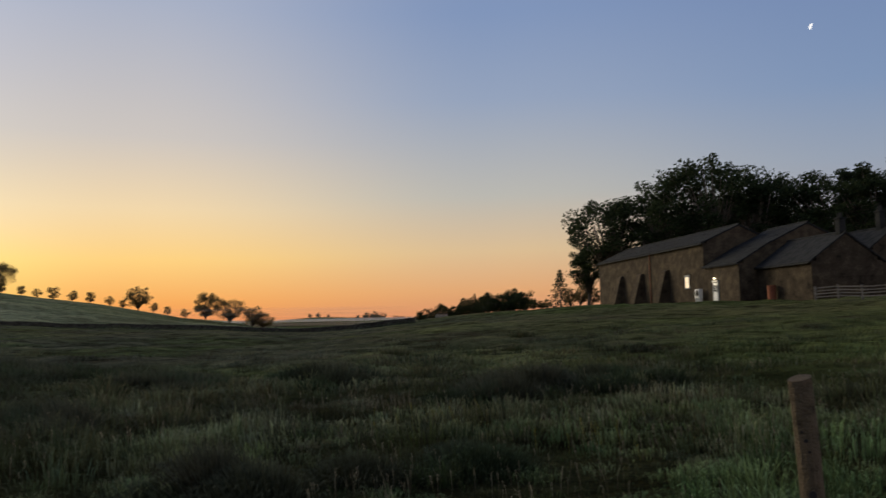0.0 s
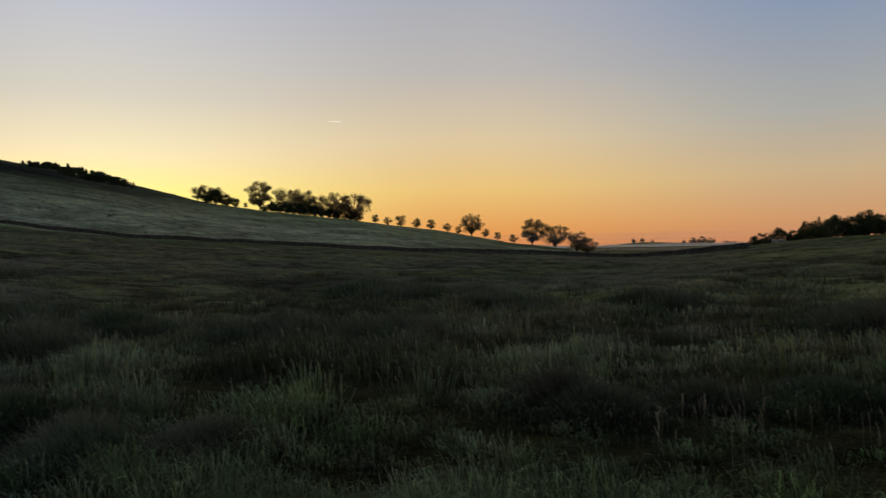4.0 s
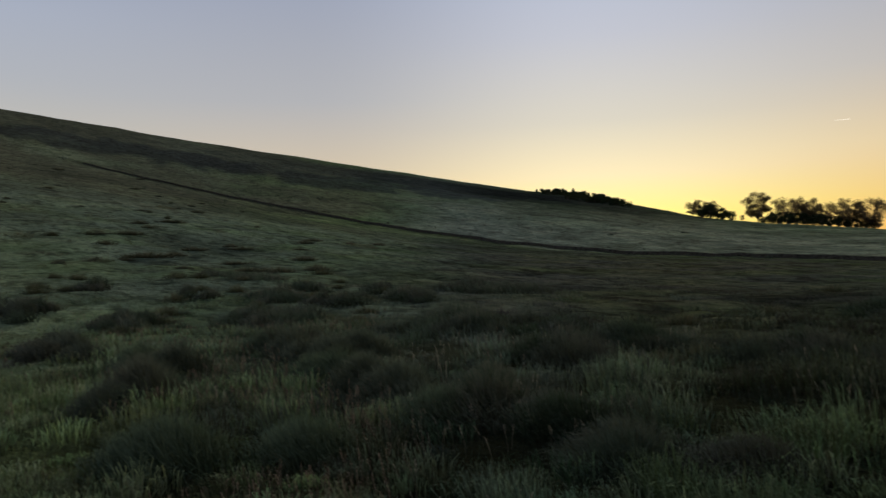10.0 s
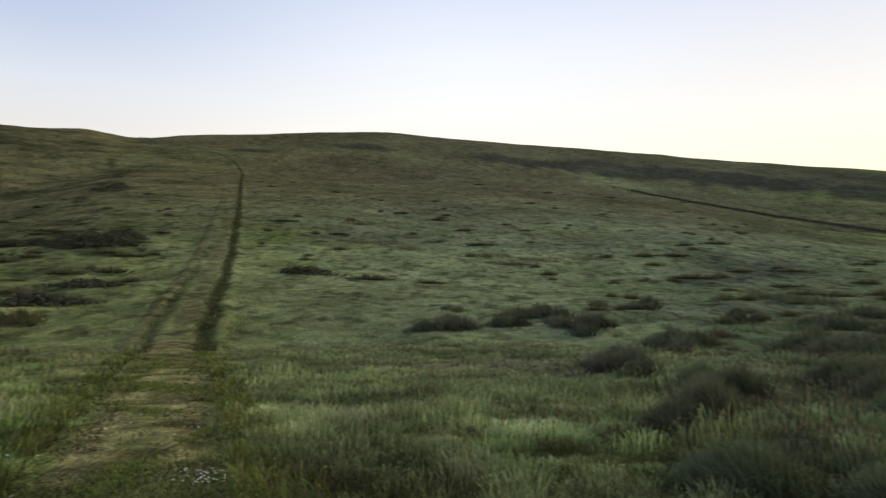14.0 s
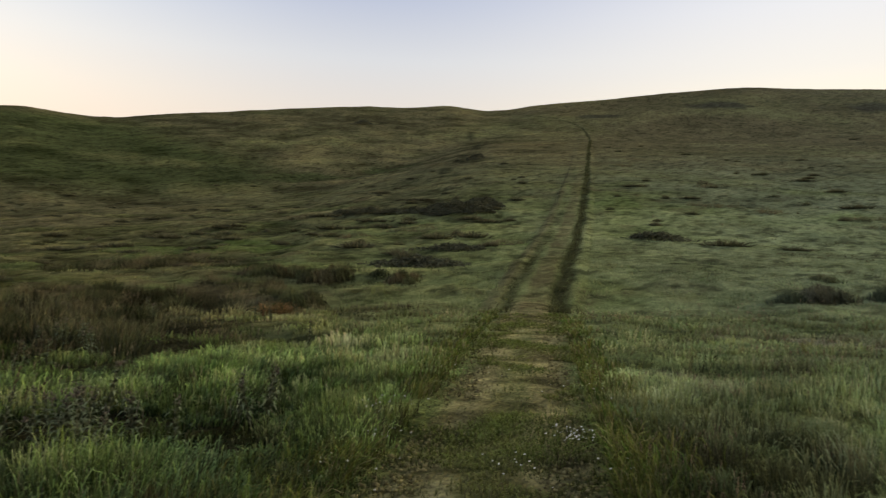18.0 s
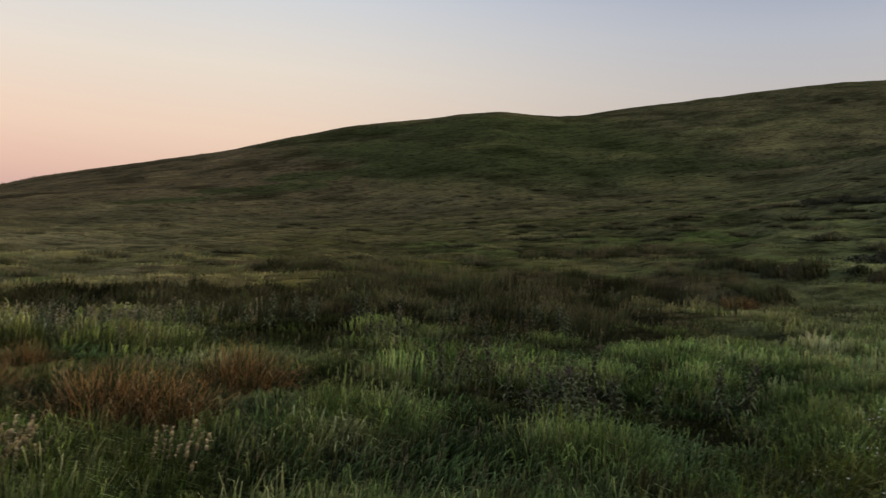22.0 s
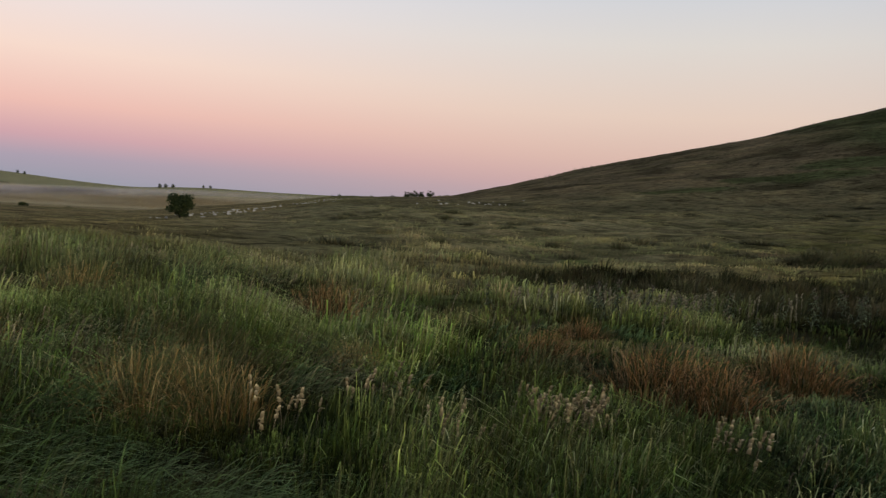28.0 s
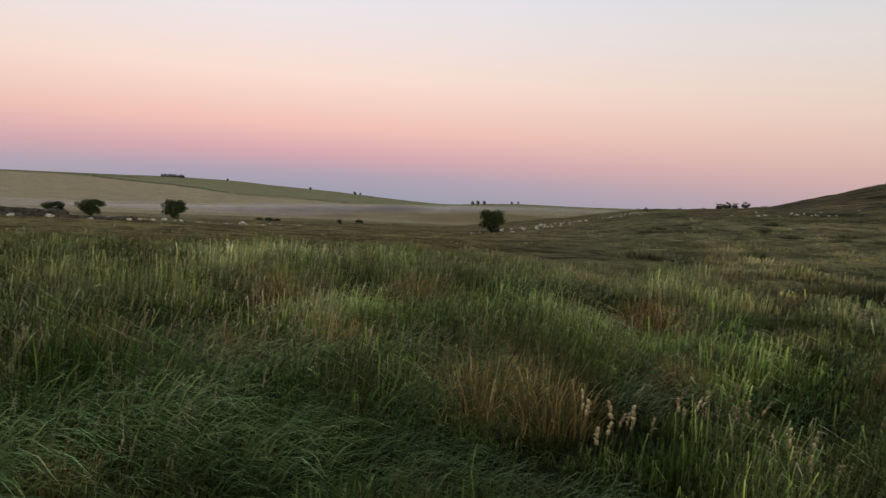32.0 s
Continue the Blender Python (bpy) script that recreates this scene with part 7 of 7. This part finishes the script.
for du in (-0.35, 0.35):
    part("foot", block((0.4, 0.12, 1.3), pose(0, du, -1.12)), METAL, unit)

middle = building("stone_house", "taller stone house between the barn and the farm", -7.1, -0.14, 3.8, 12.0, 1.2, 8.85, 10.75)
slate_courses(middle, -7.1, -0.14, 3.8, 8.85, 10.75, 7.9)
byre = building("stone_byre", "single-storey stone byre with slate roof", -15.8, -7.2, 2.0, 9.2, 1.2, 6.27, 8.75)
slate_courses(byre, -15.8, -7.2, 2.0, 6.27, 8.75, 5.6)
house = building("farmhouse", "stone farmhouse with a chimney on its gable", -14.0, -7.3, 9.26, 15.0, 1.2, 7.4, 9.5)


def chimney(root, u, v, z0, z1):
    c = part("chimney", block((0.66, 0.66, z1 - z0), pose(v, u, (z0 + z1) / 2), 0.03), SLATE, root, "square stone chimney stack")
    part("cap", block((0.82, 0.82, 0.16), pose(v, u, z1 + 0.05), 0.03), SLATE, c)
    for d in (-0.17, 0.17):
        vv, ff = tube([(v, u + d, z1 + 0.1), (v, u + d, z1 + 0.62)], (0.15, 0.12), 8)
        part("chimney_pot", mesh_from("chimney_pot", vv, ff, SLATE), None, c, "clay chimney pot")


chimney(byre, -15.2, 5.6, 8.3, 10.1)
chimney(house, -12.3, 12.1, 9.0, 11.2)
drum = tagged(new("oil_drum"), "rusty red oil drum against the byre wall", "drum")
drum.matrix_basis = YARD @ pose(1.4, -10.4, 0)
gz = float(height(*(YARD @ Vector((1.4, -10.4, 0))).to_2d()))
for z in (0.0, 0.45, 0.9):
    v, f = tube([(0, 0, gz + z), (0, 0, gz + z + 0.43)], (0.4, 0.4), 14)
    part("drum_section", mesh_from("drum_section", v, f, IRON), None, drum)
    v, f = tube([(0, 0, gz + z + 0.42), (0, 0, gz + z + 0.46)], (0.42, 0.42), 14)
    part("rolled_hoop", mesh_from("rolled_hoop", v, f, IRON), None, drum)


def rail_fence(name, label, p0, p1, bays, rails, tall):
    """Posts and rails along a line in plan, following the ground."""
    root = tagged(new(name), label, "fence")
    p0, p1 = Vector(p0), Vector(p1)
    last = None
    for k in range(bays + 1):
        q = p0.lerp(p1, k / bays)
        z = float(height(q.x, q.y))
        part("post", block((0.14, 0.14, tall + 0.35), pose(q.x, q.y, z + (tall - 0.2) / 2, random.uniform(-1.5, 1.5), 0, 20), 0.015), GREYWOOD, root)
        q = Vector((q.x, q.y, z))
        if last:
            for i in range(rails):
                h = 0.28 + (tall - 0.38) * i / (rails - 1)
                a, b = last + Vector((0, 0, h)), q + Vector((0, 0, h + random.uniform(-0.03, 0.03)))
                d = b - a
                part("rail", block((d.length + 0.1, 0.05, 0.11), Matrix.Translation((a + b) / 2 + Vector((-0.04, -0.085, 0))) @ d.to_track_quat("X", "Z").to_matrix().to_4x4(), 0.008), GREYWOOD, root)
        last = q
    return root


fx, fy, _ = at(-25.5, 75)
gx2, gy2, _ = at(-36, 66)
rail_fence("paddock_fence", "grey wooden post and rail fence by the farm", (fx, fy), (gx2, gy2), 7, 4, 1.15)


# ---------------------------------------------------------------- walls and stones
def stone_mesh(seed, n=8):
    """A rough field stone: a cube worn and knocked about."""
    r = np.random.default_rng(seed)
    bm = bmesh.new()
    bmesh.ops.create_icosphere(bm, subdivisions=1, radius=0.5)
    for v in bm.verts:
        v.co = Vector([math.copysign(abs(c) ** 0.6, c) * 0.62 for c in v.co]) * float(r.uniform(0.8, 1.12))
    me = bpy.data.meshes.new("stone")
    bm.to_mesh(me)
    bm.free()
    return me


stone_meshes = [stone_mesh(s) for s in range(6)]


def drystone_wall(name, label, line, tall, wide, mat, gaps=0.0, end=1.0):
    """A dry-stone wall following the ground: courses of rough stones in one joined mesh, with upright copes on top."""
    pts = smooth_line(line, 2.0)
    verts, faces = [], []
    base = [(np.array([v.co[:] for v in m.vertices]), [tuple(p.vertices) for p in m.polygons]) for m in stone_meshes]
    d = np.diff(pts, axis=0)
    length = np.concatenate([[0], np.cumsum(np.hypot(*d.T))])
    s = 0.0
    r = np.random.default_rng(len(name) + int(length[-1]))
    while s < length[-1]:
        step = 0.62
        x, y = np.interp(s, length, pts[:, 0]), np.interp(s, length, pts[:, 1])
        k = min(np.searchsorted(length, s), len(d) - 1)
        a = math.atan2(d[k, 1], d[k, 0])
        z = float(height(x, y))
        sag = value_noise(np.array([s / 6.0]), np.array([3.0]), 7)[0]
        rows = max(1, int(round(3 * (1 - gaps * sag * 1.6))))
        for i in range(rows):
            bv, bf = base[r.integers(0, 6)]
            hz = tall / 3 * (1 + (end - 1) * s / length[-1])
            size = np.array((step * 2.1, wide * (1.15 - 0.1 * i), hz * 1.75)) * r.uniform(0.8, 1.2, 3)
            q = bv * size
            c, sn = math.cos(a + r.normal(0, 0.12)), math.sin(a + r.normal(0, 0.06))
            o = len(verts)
            verts += [(x + c * p[0] - sn * p[1] + 0.0, y + sn * p[0] + c * p[1], z + hz * (i + 0.45) + p[2]) for p in q]
            faces += [tuple(v + o for v in fc) for fc in bf]
        s += step
    return tagged(new(name, mesh_from(name, verts, faces, mat)), label, "wall", kind="structure")


def line_of(*pairs):
    return [(way(b)[0] * r, way(b)[1] * r) for b, r in pairs]


drystone_wall("wall_pasture", "dark dry-stone wall between rushy field and pasture", line_of((2.2, 128), (6.7, 130), (10.6, 132), (18, 146), (25, 148), (31.5, 148), (37, 150), (43.8, 153), (51.8, 161), (59.1, 178), (65.7, 199), (68.6, 211), (73.9, 226), (78.8, 240), (82.7, 260)), 0.85, 0.6, WALLSTONE, 0.1, 0.55)
PASTURE_WALL = smooth_line(line_of((2.2, 128), (10.6, 132), (25, 148), (37, 150), (43.8, 153), (51.8, 161), (59.1, 178), (65.7, 199), (73.9, 226), (78.8, 240), (82.7, 260), (84, 268)), 0.5)
wq = PASTURE_WALL[rng.integers(0, len(PASTURE_WALL), 5200)] + rng.normal(0, 1.3, (5200, 2))
lay([blades(np.stack([wq[:, 0], wq[:, 1], height(wq[:, 0], wq[:, 1]) - 0.05], -1), rng.uniform(0.2, 0.8, 5200), rng.uniform(0.1, 0.3, 5200), rng.normal(0, 0.4, (5200, 2)), rng.uniform(0, 6.28, 5200),
            np.array(FIELD_RUSH)[rng.integers(0, len(FIELD_RUSH), 5200)] * rng.uniform(0.6, 1.3, (5200, 1)))], "grass", "long dark grass along the foot of the pasture wall")
drystone_wall("wall_valley", "lichened dry-stone wall along the edge of the grass bank", line_of((249, 52), (244, 54), (241, 56), (238, 58), (236, 60)), 0.75, 0.6, WALLSTONE, 0.55)


def tumbled_wall(name, label, line, count, spread):
    """What is left of a wall: pale stones strewn along its line."""
    root = tagged(new(name), label, "ruined wall")
    pts = smooth_line(line, 2.0)
    for k in range(count):
        q = pts[random.randrange(len(pts))] + np.array((random.gauss(0, spread), random.gauss(0, spread)))
        s = random.uniform(0.2, 0.5)
        ob = part("stone", stone_meshes[k % 6], PALESTONE, root)
        ob.matrix_basis = pose(q[0], q[1], float(height(*q)) + s * 0.22, random.uniform(-15, 15), random.uniform(-15, 15), random.uniform(0, 360)) @ Matrix.Diagonal((s * random.uniform(1, 1.7), s, s * 0.75, 1))
    return root


tumbled_wall("ruined_wall", "lichened stones fallen from the wall on the bank", line_of((249, 52), (244, 54), (241, 56), (237, 59), (233, 66), (229, 76), (224, 92)), 46, 0.8)
tumbled_wall("ruined_wall", "pale tumbled stones of a ruined wall on the moor", line_of((213.2, 100), (209.8, 98), (205.8, 140), (201.8, 175), (199.6, 205)), 84, 2.4)
tumbled_wall("ruined_wall", "scattered pale stones in two rows on the moor", line_of((204, 158), (201, 190), (199.8, 215)), 22, 3.5)
tumbled_wall("ruined_wall", "pale stones strewn at the foot of the hill", line_of((191.8, 116), (190.2, 120), (188.0, 133), (184.5, 140)), 20, 2.2)


# ---------------------------------------------------------------- fence post near the viewer
def fence_post():
    root = tagged(new("fence_post"), "weathered round wooden fence post in the grass", "post")
    x, y = 1.72, 4.07
    z = float(height(x, y))
    root.matrix_basis = pose(x + 0.05, y, z, 0, -3.0, 0) @ pose(0, 0, 0, 0, 0, 30)
    tall = 1.35 - z
    bm = bmesh.new()
    rings, sides = 12, 14
    ring_verts = []
    for i in range(rings + 1):
        h = -0.4 + (tall + 0.4) * i / rings
        ring_verts.append([])
        for k in range(sides):
            a = 2 * math.pi * k / sides
            rad = 0.052 * (1 + 0.05 * math.sin(3 * a + i) + 0.04 * (noise.noise(Vector((math.cos(a) * 2, math.sin(a) * 2, h * 4)))))
            top = 0.012 * math.cos(a) if i == rings else 0
            ring_verts[-1].append(bm.verts.new((rad * math.cos(a), rad * math.sin(a), h + top)))
    for i in range(rings):
        for k in range(sides):
            bm.faces.new((ring_verts[i][k], ring_verts[i][(k + 1) % sides], ring_verts[i + 1][(k + 1) % sides], ring_verts[i + 1][k]))
    bm.faces.new(ring_verts[-1])
    part("shaft", bm, WOOD, root)
    face = math.degrees(math.atan2(-y, -x)) - 30
    for da, h, s in ((-4, tall - 0.28, 0.009), (6, tall - 0.33, 0.007), (0, tall - 0.52, 0.017), (-18, tall - 0.24, 0.006)):
        a = radians(face + da)
        v, f = tube([(0.047 * math.cos(a), 0.047 * math.sin(a), h), (0.0545 * math.cos(a), 0.0545 * math.sin(a), h)], (s * 1.1, s), 8)
        part("knot", mesh_from("knot", v, f, DARK), None, root, "dark knot in the wood")
    return root


fence_post()

# ---------------------------------------------------------------- pale gate, mist, moon, vapour trail
gate = tagged(new("field_gate"), "small pale field gate at the edge of the wood", "gate")
px_, py_, pz_ = at(0.1, 236)
gate.matrix_basis = pose(px_, py_, pz_, 0, 0, 10)
for i in range(5):
    part("gate_bar", block((3.2, 0.08, 0.12), pose(0, 0, 0.3 + 0.26 * i), 0.01), PALESTONE, gate)
for dx in (-1.7, -0.8, 0.8, 1.7):
    part("gate_post", block((0.14, 0.14, 1.7), pose(dx, 0.1, 0.7), 0.01), PALESTONE, gate)


def mist_material(strength):
    m = bpy.data.materials.new("ground_mist")
    m.use_nodes = True
    nt = m.node_tree
    nt.nodes.clear()
    add, link = node_tools(nt)
    geo = add("ShaderNodeNewGeometry")
    n = add("ShaderNodeTexNoise")
    link(geo.outputs["Position"], n.inputs["Vector"])
    n.inputs["Scale"].default_value, n.inputs["Detail"].default_value = 0.006, 4
    rngn = add("ShaderNodeMapRange")
    link(n.outputs["Fac"], rngn.inputs["Value"])
    rngn.inputs["From Min"].default_value, rngn.inputs["From Max"].default_value = 0.36, 0.62
    rngn.inputs["To Min"].default_value, rngn.inputs["To Max"].default_value = 0.02, strength
    edge = add("ShaderNodeAttribute")
    edge.attribute_name = "thick"
    mul = add("ShaderNodeMath", op="MULTIPLY")
    link(rngn.outputs[0], mul.inputs[0])
    link(edge.outputs["Fac"], mul.inputs[1])
    tr, df, tl, mix, half = add("ShaderNodeBsdfTransparent"), add("ShaderNodeBsdfDiffuse"), add("ShaderNodeBsdfTranslucent"), add("ShaderNodeMixShader"), add("ShaderNodeMixShader")
    df.inputs["Color"].default_value = tl.inputs["Color"].default_value = (0.95, 0.86, 0.76, 1)
    link(df.outputs[0], half.inputs[1])
    link(tl.outputs[0], half.inputs[2])
    link(mul.outputs[0], mix.inputs[0])
    link(tr.outputs[0], mix.inputs[1])
    link(half.outputs[0], mix.inputs[2])
    out = add("ShaderNodeOutputMaterial")
    link(mix.outputs[0], out.inputs["Surface"])
    return m


def mist(label, lo, hi, r0, r1, levels, mat, tilt=((0, 0), (1, 0))):
    """A bank of mist: thin veils over the valley floor, fading out at their rims; tilt: bearing and how much its top rises there."""
    verts, faces, thick = [], [], []
    na, nr = 36, 14
    for z in levels:
        o = len(verts)
        for i in range(na + 1):
            b = lo + (hi - lo) * i / na
            rise = float(np.interp(b, [t[0] for t in tilt], [t[1] for t in tilt]))
            for j in range(nr + 1):
                r = r0 * (r1 / r0) ** (j / nr)
                x, y = way(b)
                verts.append((x * r, y * r, z + rise))
                thick.append(min(1, 4 * min(i, na - i) / na) * min(1, 5 * min(j, nr - j) / nr))
        faces += [(o + i * (nr + 1) + j, o + (i + 1) * (nr + 1) + j, o + (i + 1) * (nr + 1) + j + 1, o + i * (nr + 1) + j + 1) for i in range(na) for j in range(nr)]
    me = mesh_from("mist_bank", verts, faces, mat)
    a = me.attributes.new("thick", "FLOAT", "POINT")
    a.data.foreach_set("value", thick)
    return tagged(new("mist_bank", me), label, "mist", kind="stuff")


def far_hedge(label, line):
    """A hedge across the hill beyond the valley: leaf clumps along its line."""
    pts = smooth_line(line, 5.0)
    r = np.random.default_rng(len(pts))
    pts = pts + r.normal(0, 0.8, pts.shape)
    c = np.stack([pts[:, 0], pts[:, 1], height(pts[:, 0], pts[:, 1]) + 1.2], -1)
    rad = np.stack([r.uniform(1.5, 2.6, len(c))] * 3, -1) * (1.6, 1.6, 0.8)
    ob = new("hedge", quick_mesh("hedge", *leaf_cloud(c, rad, len(c) * 26, 1.1, r), THORN))
    return tagged(ob, label, "hedge")


far_hedge("dark hedge dividing two fields on the far hill", line_of((238.8, 2335), (235.8, 2138), (232.1, 1989), (229.5, 1859), (225.5, 1869), (221.5, 1821)))
far_hedge("dark hedge along the upper field of the far hill", line_of((244.2, 2510), (238.8, 2430), (236.0, 2400)))
MIST = mist_material(0.34)
HOLLOW_MIST = mist_material(0.8)
mist("thin white ground mist lying over the valley", 186, 262, 820, 1900, (-6.0, -4.6, -3.2, -1.8, 0.0), MIST, ((200, 2), (209, -2), (219, -11), (229, -20), (240, -24)))
mist("pale blue mist in the hollow below the pasture", -14, 30, 520, 2400, (-1.0, 0.2, 1.0, 2.4, 3.2, 4.2), HOLLOW_MIST)
mist("thin haze round the trees at the foot of the pasture", 2, 25, 230, 430, (2.3, 3.4, 4.7, 6.2), mist_material(0.2))


def sky_disc():
    """The waning moon: a thin lit crescent."""
    v, f, n = [], [], 16
    for k in range(n + 1):
        a = math.pi * k / n - math.pi / 2
        v.append((-math.cos(a), 0, math.sin(a)))
        v.append((-math.cos(a) * 0.25, 0, math.sin(a)))
    f = [(2 * k, 2 * k + 1, 2 * k + 3, 2 * k + 2) for k in range(n)]
    me = mesh_from("moon", v, f, glowing("moonlight", (1.0, 0.97, 0.92), 0.85))
    ob = tagged(new("moon"), "thin bright crescent moon in the blue sky", "moon")
    part("lit_limb", me, None, ob)
    d = 4300.0
    x, y = way(-26.5)
    ob.matrix_basis = pose(x * d * 0.947, y * d * 0.947, 1.65 + d * 0.3201, 0, 0, -26.5) @ pose(0, 0, 0, 0, 14, 0) @ Matrix.Scale(16.0, 4)
    return ob


sky_disc()
trail = mesh_from("vapour_trail", [(-1, 0, -0.02), (1, 0, -0.05), (1, 0, 0.05), (-1, 0, 0.015)], [(0, 1, 2, 3)], glowing("sunlit_vapour", (1.0, 0.86, 0.66), 0.9))
trail_ob = tagged(new("vapour_trail", trail), "short sunlit vapour trail high in the sky", "vapour trail")
tx, ty = way(30.9)
trail_ob.matrix_basis = pose(tx * 4250, ty * 4250, 1.65 + 4250 * math.tan(radians(9.5)), 0, 0, 30.9) @ pose(0, 0, 0, 0, 2, 0) @ Matrix.Scale(36, 4)
